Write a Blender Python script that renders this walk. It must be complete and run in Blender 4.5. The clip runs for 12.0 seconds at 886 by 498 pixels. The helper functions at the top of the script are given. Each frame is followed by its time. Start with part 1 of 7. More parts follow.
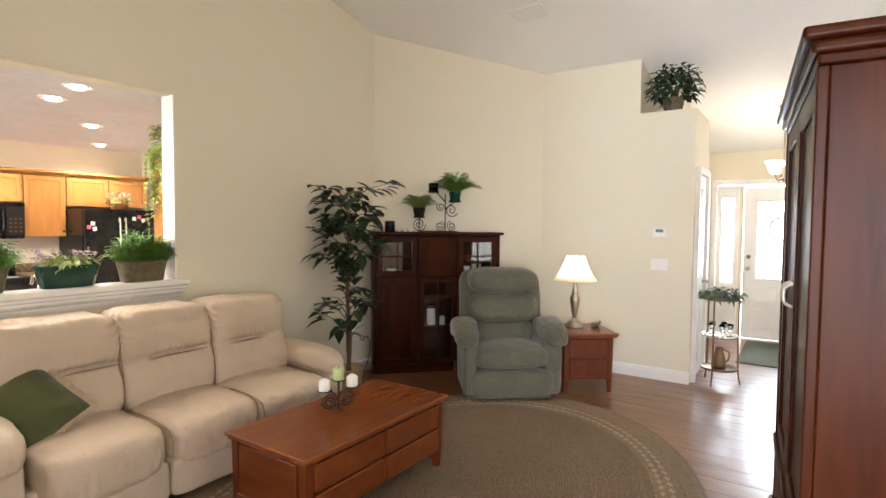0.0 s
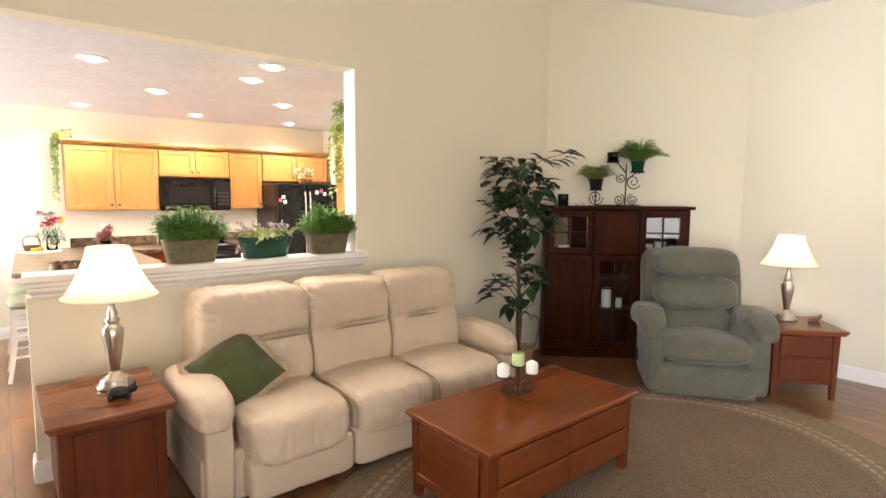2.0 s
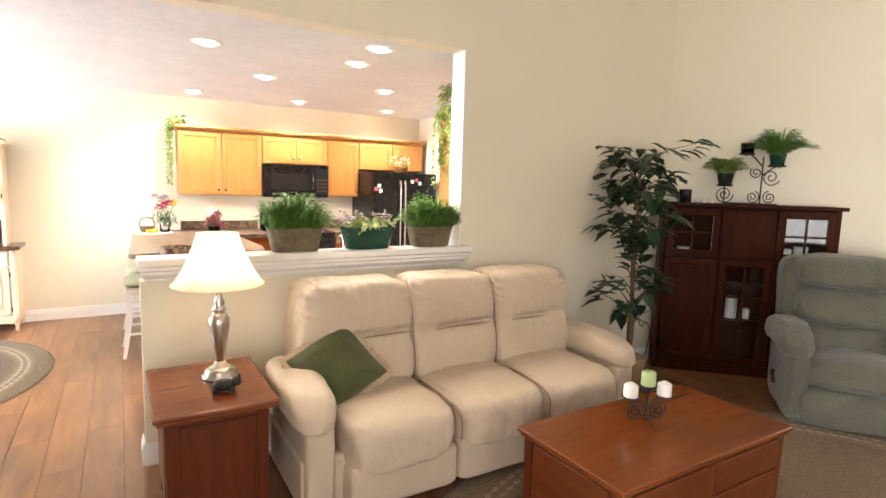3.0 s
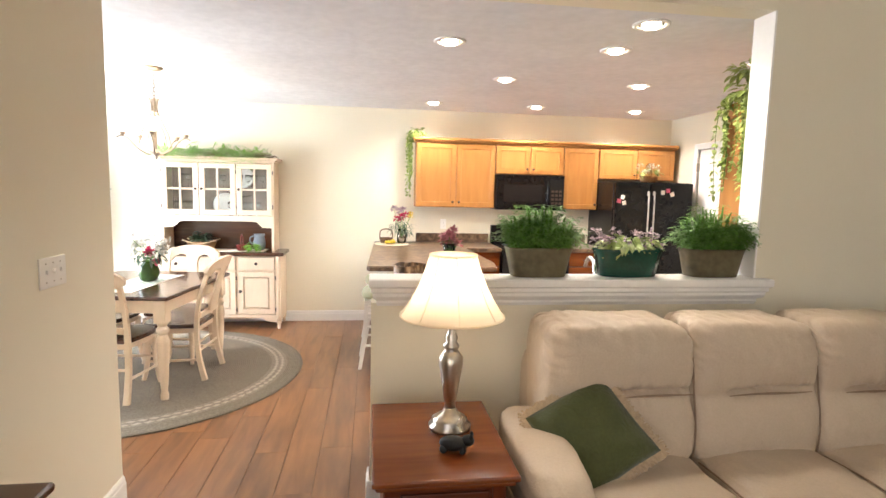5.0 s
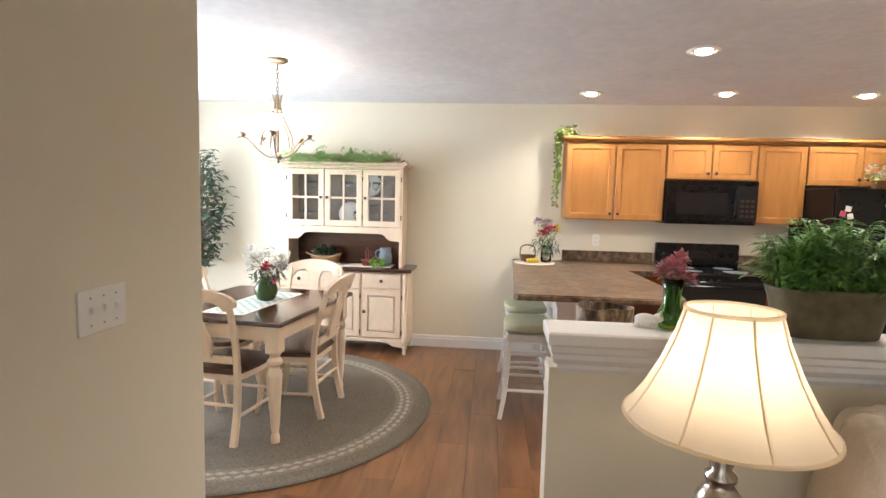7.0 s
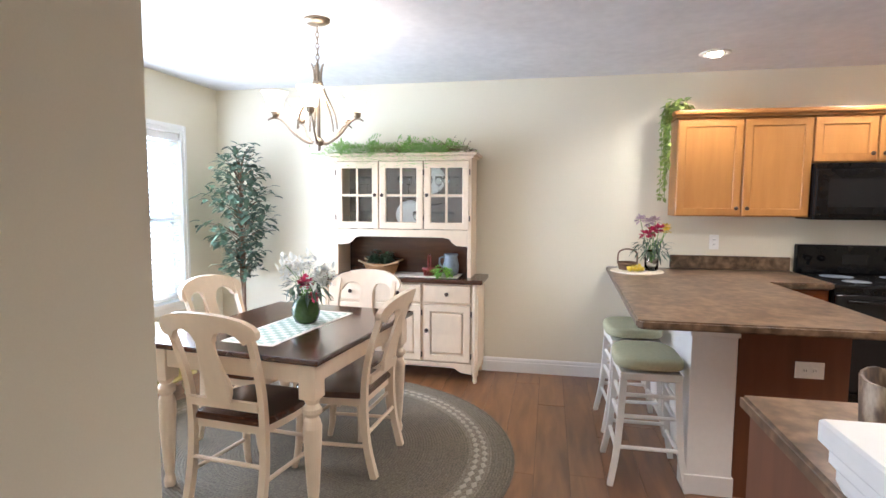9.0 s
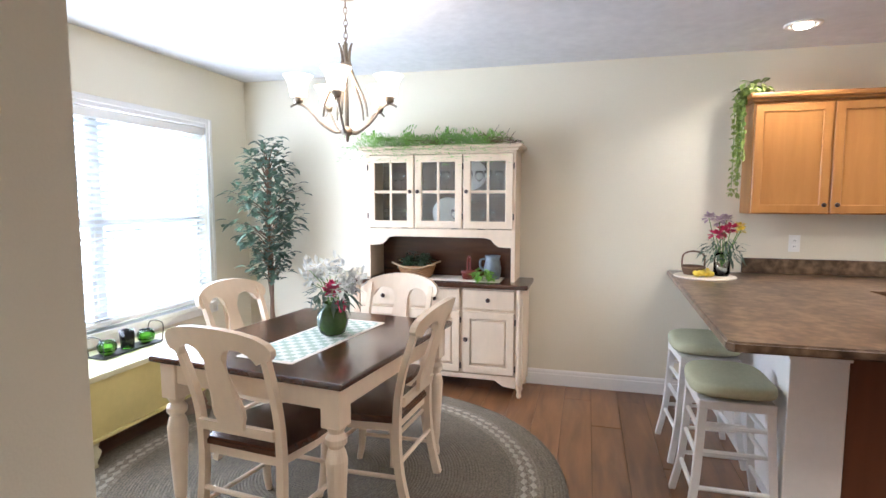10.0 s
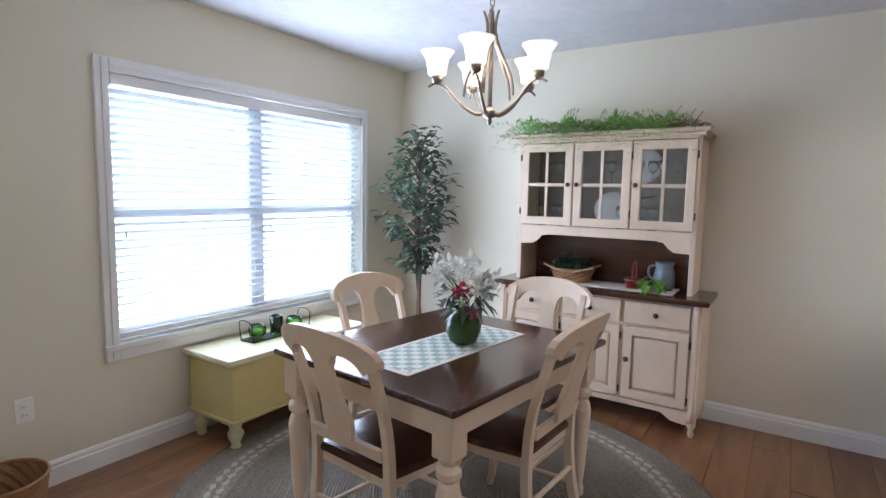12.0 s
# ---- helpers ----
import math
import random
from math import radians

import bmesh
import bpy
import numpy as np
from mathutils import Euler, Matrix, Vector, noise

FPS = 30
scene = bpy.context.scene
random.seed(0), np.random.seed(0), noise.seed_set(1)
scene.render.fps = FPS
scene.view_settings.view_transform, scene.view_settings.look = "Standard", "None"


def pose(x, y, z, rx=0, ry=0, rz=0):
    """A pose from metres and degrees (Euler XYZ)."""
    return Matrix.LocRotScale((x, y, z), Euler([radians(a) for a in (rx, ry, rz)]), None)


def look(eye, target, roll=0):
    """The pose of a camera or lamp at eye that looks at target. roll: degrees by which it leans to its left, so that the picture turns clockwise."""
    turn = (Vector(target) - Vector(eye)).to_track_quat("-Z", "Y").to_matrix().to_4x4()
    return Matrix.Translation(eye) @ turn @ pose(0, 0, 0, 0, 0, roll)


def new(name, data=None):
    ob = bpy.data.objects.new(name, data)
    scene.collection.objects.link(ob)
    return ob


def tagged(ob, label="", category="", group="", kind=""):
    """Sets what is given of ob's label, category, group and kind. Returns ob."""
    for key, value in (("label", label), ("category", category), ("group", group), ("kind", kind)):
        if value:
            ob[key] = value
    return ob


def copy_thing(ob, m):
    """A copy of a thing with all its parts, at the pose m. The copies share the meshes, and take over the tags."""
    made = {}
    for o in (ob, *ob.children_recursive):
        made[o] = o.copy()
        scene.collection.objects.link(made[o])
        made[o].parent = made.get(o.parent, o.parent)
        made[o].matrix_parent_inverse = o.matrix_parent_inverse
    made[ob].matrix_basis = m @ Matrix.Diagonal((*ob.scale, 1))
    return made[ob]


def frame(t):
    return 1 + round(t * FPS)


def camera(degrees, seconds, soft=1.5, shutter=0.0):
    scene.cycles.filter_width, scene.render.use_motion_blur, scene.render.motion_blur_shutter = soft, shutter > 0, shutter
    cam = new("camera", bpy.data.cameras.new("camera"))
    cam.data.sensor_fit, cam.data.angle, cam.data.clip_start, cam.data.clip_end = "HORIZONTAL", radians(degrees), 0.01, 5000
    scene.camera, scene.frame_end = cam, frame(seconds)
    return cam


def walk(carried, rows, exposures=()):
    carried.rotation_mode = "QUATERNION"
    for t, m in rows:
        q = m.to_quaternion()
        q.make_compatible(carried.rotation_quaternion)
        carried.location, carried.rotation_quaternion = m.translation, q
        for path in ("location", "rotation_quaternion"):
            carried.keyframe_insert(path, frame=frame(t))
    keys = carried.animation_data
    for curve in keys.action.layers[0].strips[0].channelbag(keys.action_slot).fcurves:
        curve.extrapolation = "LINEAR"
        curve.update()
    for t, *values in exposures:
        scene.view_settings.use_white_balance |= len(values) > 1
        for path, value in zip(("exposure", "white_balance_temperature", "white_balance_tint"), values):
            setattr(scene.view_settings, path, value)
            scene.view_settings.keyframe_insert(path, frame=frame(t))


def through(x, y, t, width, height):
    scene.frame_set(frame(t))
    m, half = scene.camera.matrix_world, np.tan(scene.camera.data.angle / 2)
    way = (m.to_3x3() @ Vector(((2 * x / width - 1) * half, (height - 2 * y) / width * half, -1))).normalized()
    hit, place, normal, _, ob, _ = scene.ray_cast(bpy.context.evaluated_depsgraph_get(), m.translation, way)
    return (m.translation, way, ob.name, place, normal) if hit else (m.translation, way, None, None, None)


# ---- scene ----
cam = camera(79.1, 12.0)
EXPOSURES = [(0, 0.64, 6400, 16), (2.5, 0.98, 6400, 16), (4.5, 0.60, 6300, 15), (7.0, -0.26, 6100, 15), (9.0, -0.32, 5650, 15), (10.5, -0.62, 5550, 16), (12, -1.30, 5350, 18)]
PATH = [
    (0, (0.384, 0.056, 1.541), (-0.732, 1.713, 1.445), 0.5),
    (0.5, (0.372, 0.048, 1.541), (-0.827, 1.644, 1.421), 0.3),
    (1, (0.307, 0.073, 1.534), (-1.001, 1.577, 1.381), 0.3),
    (1.5, (0.195, 0.113, 1.55), (-1.226, 1.508, 1.364), 0.3),
    (2, (0.085, 0.147, 1.549), (-1.446, 1.418, 1.346), 0.4),
    (2.5, (-0.011, 0.157, 1.556), (-1.646, 1.288, 1.337), 0.5),
    (2.7, (-0.114, 0.152, 1.545), (-1.77, 1.249, 1.317), 1.1),
    (4.3, (-0.567, 0.333, 1.549), (-2.491, 0.826, 1.316), 0.8),
    (4.5, (-0.639, 0.292, 1.53), (-2.579, 0.72, 1.307), 0.9),
    (5, (-0.887, 0.231, 1.531), (-2.858, 0.498, 1.314), 1.3),
    (5.5, (-1.064, 0.194, 1.502), (-3.049, 0.342, 1.302), 1.3),
    (6, (-1.31, 0.152, 1.505), (-3.301, 0.173, 1.311), 1.4),
    (6.5, (-1.532, 0.118, 1.497), (-3.521, 0.023, 1.312), 1.4),
    (7, (-1.766, 0.045, 1.499), (-3.75, -0.13, 1.315), 1.4),
    (9, (-2.618, -0.185, 1.445), (-4.572, -0.574, 1.268), 0.3),
    (9.5, (-2.835, -0.255, 1.452), (-4.776, -0.701, 1.268), 0.1),
    (10, (-2.971, -0.297, 1.437), (-4.894, -0.814, 1.252), 0.1),
    (10.5, (-3.108, -0.313, 1.431), (-4.967, -1.024, 1.241), 0.6),
    (11, (-3.242, -0.32, 1.443), (-5.026, -1.201, 1.241), 0.9),
    (11.5, (-3.323, -0.312, 1.435), (-5.034, -1.328, 1.23), 0.9),
    (12, (-3.369, -0.329, 1.423), (-5.037, -1.411, 1.215), 1.1),
]
walk(cam, [(t, look(eye, target, roll)) for t, eye, target, roll in PATH], EXPOSURES)

# ---- light ----
world = bpy.data.worlds.new("sky")
scene.world = world
world.use_nodes = True
_wn = world.node_tree.nodes
_sky = _wn.new("ShaderNodeTexSky")
_sky.sky_type = "NISHITA"
_sky.sun_disc = False
_sky.sun_elevation = radians(48)
_sky.sun_rotation = radians(150)
world.node_tree.links.new(_sky.outputs[0], _wn["Background"].inputs[0])
_wn["Background"].inputs[1].default_value = 0.15


def lamp(name, kind, m, watts, color, **values):
    data = bpy.data.lights.new(name, kind)
    data.energy, data.color = watts, color
    if "size" in values:
        data.shape = "RECTANGLE"
        data.size, data.size_y = values["size"]
    if "radius" in values:
        data.shadow_soft_size = values["radius"]
    if "angle" in values:
        data.angle = radians(values["angle"])
    ob = new(name, data)
    ob.matrix_basis = m
    return ob


WARM = (1.0, 0.80, 0.56)
DAY = (0.84, 0.92, 1.0)
lamp("sun", "SUN", look((0, 0, 10), (3, 5, 0)), 2.5, (1, 0.95, 0.88), angle=0.5)
# daylight through the dining window and the front door
lamp("window_light", "AREA", look((-5.655, -3.165, 1.33), (-5.62, 0, 1.45)), 130, DAY, size=(1.8, 1.3))
lamp("door_light", "AREA", look((0.15, 8.75, 1.4), (0.3, 0, 1.2)), 40, DAY, size=(1.1, 1.3))
# two fill lamps in unseen openings, added to brighten the living room
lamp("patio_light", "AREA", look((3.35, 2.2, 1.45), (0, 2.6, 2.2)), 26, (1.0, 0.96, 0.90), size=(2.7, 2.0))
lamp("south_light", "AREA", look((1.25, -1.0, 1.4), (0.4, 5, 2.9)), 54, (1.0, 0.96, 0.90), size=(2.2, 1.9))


# ---- helpers for meshes ----
def part(name, bm, material, parent=None, label="", smooth=False):
    """Links a bmesh as one mesh object, under a thing or a part."""
    me = bpy.data.meshes.new(name)
    if smooth:
        for face in bm.faces:
            face.smooth = True
    bm.to_mesh(me)
    bm.free()
    me.materials.append(material)
    ob = new(name, me)
    if parent is not None:
        ob.parent = parent
    return tagged(ob, label)


def thing(name, m, label, category, group=""):
    ob = new(name)
    ob.empty_display_size = 0.1
    ob.matrix_basis = m
    return tagged(ob, label, category, group)


def structure(name, bm, material, label="", smooth=False):
    return tagged(part(name, bm, material, None, label, smooth), kind="structure")


def box(bm, x0, x1, y0, y1, z0, z1, r=0.0, segments=2):
    m = Matrix.LocRotScale(((x0 + x1) / 2, (y0 + y1) / 2, (z0 + z1) / 2), None, (abs(x1 - x0), abs(y1 - y0), abs(z1 - z0)))
    verts = bmesh.ops.create_cube(bm, size=1, matrix=m)["verts"]
    if r > 0:
        edges = list({e for v in verts for e in v.link_edges})
        bmesh.ops.bevel(bm, geom=edges, offset=r, segments=segments, affect="EDGES", profile=0.5)
    return bm


def B(*args, **kw):
    return box(bmesh.new(), *args, **kw)


def ring(bm, x0, x1, z0, z1, y0, y1, e):
    """A rectangular door or window frame in one piece, e wide, from y0 to y1."""
    def loop(y, d):
        return [bm.verts.new(v) for v in ((x0 + d, y, z0 + d), (x1 - d, y, z0 + d), (x1 - d, y, z1 - d), (x0 + d, y, z1 - d))]

    c = min(0.004, e * 0.1)
    loops = [loop(y0, 0), loop(y1 - c, 0), loop(y1, c), loop(y1, e - c), loop(y1 - c, e), loop(y0, e)]
    for a, b in zip(loops, loops[1:] + loops[:1]):
        for k in range(4):
            bm.faces.new((a[k], a[(k + 1) % 4], b[(k + 1) % 4], b[k]))
    bmesh.ops.recalc_face_normals(bm, faces=bm.faces)
    return bm


def lathe(bm, profile, n=24, m=None):
    """A turned body round z from (radius, height) pairs."""
    m = m or Matrix()
    rings = []
    for r, z in profile:
        rings.append([bm.verts.new(m @ Vector((r * math.cos(2 * math.pi * k / n), r * math.sin(2 * math.pi * k / n), z))) for k in range(n)])
    for a, b in zip(rings, rings[1:]):
        for k in range(n):
            bm.faces.new((a[k], a[(k + 1) % n], b[(k + 1) % n], b[k]))
    if profile[0][0] > 1e-4:
        bm.faces.new(list(reversed(rings[0])))
    if profile[-1][0] > 1e-4:
        bm.faces.new(rings[-1])
    return bm


def L(profile, n=24, m=None):
    return lathe(bmesh.new(), profile, n, m)


def tube(bm, points, radius, n=8):
    """A round bar along points; radius is a number or a function of 0..1."""
    pts = [Vector(p) for p in points]
    rings, side = [], None
    for i, p in enumerate(pts):
        d = (pts[min(i + 1, len(pts) - 1)] - pts[max(i - 1, 0)]).normalized()
        if side is None:
            side = d.orthogonal().normalized()
        side = (side - d * side.dot(d)).normalized()
        other = d.cross(side)
        r = radius(i / (len(pts) - 1)) if callable(radius) else radius
        rings.append([bm.verts.new(p + r * (math.cos(2 * math.pi * k / n) * side + math.sin(2 * math.pi * k / n) * other)) for k in range(n)])
    for a, b in zip(rings, rings[1:]):
        for k in range(n):
            bm.faces.new((a[k], a[(k + 1) % n], b[(k + 1) % n], b[k]))
    bm.faces.new(list(reversed(rings[0])))
    bm.faces.new(rings[-1])
    return bm


def curve(points, steps=8):
    """A smooth line through points."""
    pts = [Vector(p) for p in points]
    out = []
    for i in range(len(pts) - 1):
        a, b, c, d = pts[max(i - 1, 0)], pts[i], pts[i + 1], pts[min(i + 2, len(pts) - 1)]
        for k in range(steps):
            t = k / steps
            out.append(0.5 * (2 * b + (c - a) * t + (2 * a - 5 * b + 4 * c - d) * t * t + (3 * b - a - 3 * c + d) * t ** 3))
    return out + [pts[-1]]


def cushion(bm, x0, x1, y0, y1, z0, z1, power=5.0, cuts=14, lump=0.006, seed=0, shape=None, folds=0.0):
    """A padded block with full edges and a slightly uneven skin."""
    verts = bmesh.ops.create_cube(bm, size=2)["verts"]
    edges = list({e for v in verts for e in v.link_edges})
    bmesh.ops.subdivide_edges(bm, edges=edges, cuts=cuts, use_grid_fill=True)
    half = Vector((abs(x1 - x0) / 2, abs(y1 - y0) / 2, abs(z1 - z0) / 2))
    mid = Vector(((x0 + x1) / 2, (y0 + y1) / 2, (z0 + z1) / 2))
    for v in bm.verts:
        p = v.co.copy()
        k = (abs(p.x) ** power + abs(p.y) ** power + abs(p.z) ** power) ** (1 / power)
        q = Vector((p.x / k * half.x, p.y / k * half.y, p.z / k * half.z))
        if shape:
            q = shape(q, half)
        n = q.normalized()
        w = noise.noise((q + mid) * 5 + Vector((seed, 0, 0))) * lump + noise.noise((q + mid) * 17 + Vector((0, seed, 0))) * lump * 0.5
        if folds:
            rim = max(abs(q.x) / half.x, abs(q.z) / half.z if half.y < half.z else abs(q.y) / half.y)
            w -= folds * abs(noise.noise(Vector(((q.x + mid.x) * 26, (q.y + mid.y) * 7, (q.z + mid.z) * 7 + seed)))) * max(0.25, min(1, rim * 1.6 - 0.6))
        v.co = mid + q + n * w
    return bm


def extrude_outline(bm, outline, thickness, m=None):
    """A flat board with the outline (x, y), thick along z."""
    m = m or Matrix()
    low = [bm.verts.new(m @ Vector((x, y, 0))) for x, y in outline]
    high = [bm.verts.new(m @ Vector((x, y, thickness))) for x, y in outline]
    n = len(outline)
    bm.faces.new(list(reversed(low)))
    bm.faces.new(high)
    for k in range(n):
        bm.faces.new((low[k], low[(k + 1) % n], high[(k + 1) % n], high[k]))
    return bm


def leaf(bm, base, way, length, width, droop=0.2):
    """A folded oval leaf with a pointed tip."""
    way = Vector(way).normalized()
    side = way.cross(Vector((0, 0, 1)))
    side = side.normalized() if side.length > 0.05 else Vector((1, 0, 0))
    up = side.cross(way)
    b = Vector(base)
    rows = []
    for t, w in ((0.3, 0.42), (0.65, 0.40)):
        c = b + way * length * t + up * length * 0.05 - Vector((0, 0, droop * length * t * t))
        rows.append([bm.verts.new(c + side * width * w), bm.verts.new(c - up * width * 0.12), bm.verts.new(c - side * width * w)])
    a = bm.verts.new(b)
    t = bm.verts.new(b + way * length - Vector((0, 0, droop * length)))
    (l0, c0, r0), (l1, c1, r1) = rows
    for f in ((a, c0, l0), (a, r0, c0), (l0, c0, c1, l1), (c0, r0, r1, c1), (l1, c1, t), (c1, r1, t)):
        bm.faces.new(f)


def rnd(a, b):
    return random.uniform(a, b)


# ---- materials ----
def nodes_of(name):
    m = bpy.data.materials.new(name)
    m.use_nodes = True
    return m, m.node_tree.nodes, m.node_tree.links, m.node_tree.nodes["Principled BSDF"]


def paint(name, color, rough=0.5, metal=0.0, grain=60.0, vary=0.12, bump=0.15, stain=1.5, spec=0.5, random_by="", sheen=0.0, stretch=(1, 1, 1), coat=0.0, crinkle=0.0):
    """A surface with a base colour that varies at two scales, and fine relief."""
    m, n, l, p = nodes_of(name)
    tc = n.new("ShaderNodeTexCoord")
    mp = n.new("ShaderNodeMapping")
    mp.inputs["Scale"].default_value = stretch
    l.new(tc.outputs["Object"], mp.inputs[0])
    fine, wide = n.new("ShaderNodeTexNoise"), n.new("ShaderNodeTexNoise")
    fine.inputs["Scale"].default_value, wide.inputs["Scale"].default_value = grain, stain
    fine.inputs["Detail"].default_value, wide.inputs["Detail"].default_value = 4, 3
    l.new(mp.outputs[0], fine.inputs[0]), l.new(mp.outputs[0], wide.inputs[0])
    add = n.new("ShaderNodeMath")
    add.operation = "ADD"
    l.new(fine.outputs[0], add.inputs[0]), l.new(wide.outputs[0], add.inputs[1])
    rng = n.new("ShaderNodeMapRange")
    rng.inputs[1].default_value, rng.inputs[2].default_value = 0.6, 1.4
    rng.inputs[3].default_value, rng.inputs[4].default_value = 1 - vary, 1 + vary
    l.new(add.outputs[0], rng.inputs[0])
    last = rng.outputs[0]
    if random_by:
        src = n.new("ShaderNodeObjectInfo").outputs["Random"] if random_by == "object" else n.new("ShaderNodeNewGeometry").outputs["Random Per Island"]
        r2 = n.new("ShaderNodeMapRange")
        r2.inputs[3].default_value, r2.inputs[4].default_value = 0.72, 1.28
        l.new(src, r2.inputs[0])
        mul = n.new("ShaderNodeMath")
        mul.operation = "MULTIPLY"
        l.new(last, mul.inputs[0]), l.new(r2.outputs[0], mul.inputs[1])
        last = mul.outputs[0]
    mix = n.new("ShaderNodeVectorMath")
    mix.operation = "SCALE"
    mix.inputs[0].default_value = color
    l.new(last, mix.inputs["Scale"])
    l.new(mix.outputs[0], p.inputs["Base Color"])
    rr = n.new("ShaderNodeMapRange")
    rr.inputs[3].default_value, rr.inputs[4].default_value = rough * 0.85, min(1, rough * 1.15)
    l.new(wide.outputs[0], rr.inputs[0])
    l.new(rr.outputs[0], p.inputs["Roughness"])
    p.inputs["Metallic"].default_value = metal
    p.inputs["Specular IOR Level"].default_value = spec
    p.inputs["Sheen Weight"].default_value = sheen
    p.inputs["Coat Weight"].default_value = coat
    p.inputs["Coat Roughness"].default_value = 0.15
    if bump:
        bp = n.new("ShaderNodeBump")
        bp.inputs["Strength"].default_value = bump
        bp.inputs["Distance"].default_value = 0.004
        l.new(fine.outputs[0], bp.inputs["Height"])
        l.new(bp.outputs[0], p.inputs["Normal"])
        if crinkle:
            fold, b2 = n.new("ShaderNodeTexNoise"), n.new("ShaderNodeBump")
            fold.inputs["Scale"].default_value, fold.inputs["Detail"].default_value, fold.inputs["Distortion"].default_value = 13, 5, 1.2
            b2.inputs["Strength"].default_value, b2.inputs["Distance"].default_value = crinkle, 0.02
            l.new(mp.outputs[0], fold.inputs[0]), l.new(fold.outputs[0], b2.inputs["Height"])
            l.new(bp.outputs[0], b2.inputs["Normal"]), l.new(b2.outputs[0], p.inputs["Normal"])
    return m


def wood(name, dark, light, rough=0.35, stretch=(3, 40, 40), per_object=False, coat=0.2, turn=0.0, spread=0.3, spec=0.5, knot=0.22):
    """Long grain along the local x axis (before the stretch)."""
    m, n, l, p = nodes_of(name)
    tc = n.new("ShaderNodeTexCoord")
    mp = n.new("ShaderNodeMapping")
    mp.inputs["Scale"].default_value = stretch
    mp.inputs["Rotation"].default_value = (0, 0, turn)
    l.new(tc.outputs["Object"], mp.inputs[0])
    grain, knots = n.new("ShaderNodeTexNoise"), n.new("ShaderNodeTexNoise")
    grain.noise_dimensions = knots.noise_dimensions = "4D"
    grain.inputs["Scale"].default_value, grain.inputs["Detail"].default_value, grain.inputs["Distortion"].default_value = 1.0, 8, 0.6
    knots.inputs["Scale"].default_value, knots.inputs["Detail"].default_value = knot, 3
    l.new(mp.outputs[0], grain.inputs[0]), l.new(mp.outputs[0], knots.inputs[0])
    info = n.new("ShaderNodeObjectInfo")
    w = n.new("ShaderNodeMath")
    w.operation = "MULTIPLY"
    w.inputs[1].default_value = 40
    l.new(info.outputs["Random"], w.inputs[0])
    l.new(w.outputs[0], grain.inputs["W"]), l.new(w.outputs[0], knots.inputs["W"])
    add = n.new("ShaderNodeMath")
    add.operation = "MULTIPLY_ADD"
    add.inputs[1].default_value = 0.6
    l.new(grain.outputs[0], add.inputs[0])
    k2 = n.new("ShaderNodeMath")
    k2.operation = "MULTIPLY"
    k2.inputs[1].default_value = 0.4
    l.new(knots.outputs[0], k2.inputs[0]), l.new(k2.outputs[0], add.inputs[2])
    last = add.outputs[0]
    if per_object:
        sh = n.new("ShaderNodeMath")
        sh.operation = "MULTIPLY_ADD"
        sh.inputs[1].default_value, sh.inputs[2].default_value = spread, -spread / 2
        l.new(info.outputs["Random"], sh.inputs[0])
        a2 = n.new("ShaderNodeMath")
        a2.operation = "ADD"
        l.new(last, a2.inputs[0]), l.new(sh.outputs[0], a2.inputs[1])
        last = a2.outputs[0]
    ramp = n.new("ShaderNodeValToRGB")
    ramp.color_ramp.elements[0].position, ramp.color_ramp.elements[1].position = 0.36, 0.66
    ramp.color_ramp.elements[0].color, ramp.color_ramp.elements[1].color = (*dark, 1), (*light, 1)
    l.new(last, ramp.inputs[0])
    l.new(ramp.outputs[0], p.inputs["Base Color"])
    p.inputs["Roughness"].default_value = rough
    p.inputs["Coat Weight"].default_value = coat
    p.inputs["Coat Roughness"].default_value = 0.12
    p.inputs["Specular IOR Level"].default_value = spec
    bp = n.new("ShaderNodeBump")
    bp.inputs["Strength"].default_value = 0.12
    bp.inputs["Distance"].default_value = 0.002
    l.new(grain.outputs[0], bp.inputs["Height"])
    l.new(bp.outputs[0], p.inputs["Normal"])
    return m


def glow(name, color, strength):
    m, n, l, p = nodes_of(name)
    p.inputs["Base Color"].default_value = (*color, 1)
    p.inputs["Emission Color"].default_value = (*color, 1)
    p.inputs["Emission Strength"].default_value = strength
    return m


def glass(name, color=(0.9, 0.95, 0.93), rough=0.02, alpha=0.0):
    m, n, l, p = nodes_of(name)
    p.inputs["Base Color"].default_value = (*color, 1)
    p.inputs["Roughness"].default_value = rough
    p.inputs["Transmission Weight"].default_value = 1.0
    p.inputs["IOR"].default_value = 1.45
    return m


def thin_pane(name, tint=(0.95, 0.97, 0.98)):
    """Flat pane: see-through with a mirror gloss."""
    m, n, l, p = nodes_of(name)
    n.remove(p)
    tr, gl, mx = n.new("ShaderNodeBsdfTransparent"), n.new("ShaderNodeBsdfGlossy"), n.new("ShaderNodeMixShader")
    lw, pw, ad = n.new("ShaderNodeLayerWeight"), n.new("ShaderNodeMath"), n.new("ShaderNodeMath")
    lw.inputs[0].default_value = 0.5
    pw.operation, pw.inputs[1].default_value = "POWER", 5.0
    ad.operation, ad.inputs[1].default_value, ad.inputs[2].default_value = "MULTIPLY_ADD", 0.8, 0.10
    tr.inputs[0].default_value = (*tint, 1)
    gl.inputs["Roughness"].default_value = 0.02
    l.new(lw.outputs["Facing"], pw.inputs[0]), l.new(pw.outputs[0], ad.inputs[0]), l.new(ad.outputs[0], mx.inputs[0])
    l.new(tr.outputs[0], mx.inputs[1]), l.new(gl.outputs[0], mx.inputs[2])
    l.new(mx.outputs[0], n["Material Output"].inputs[0])
    return m


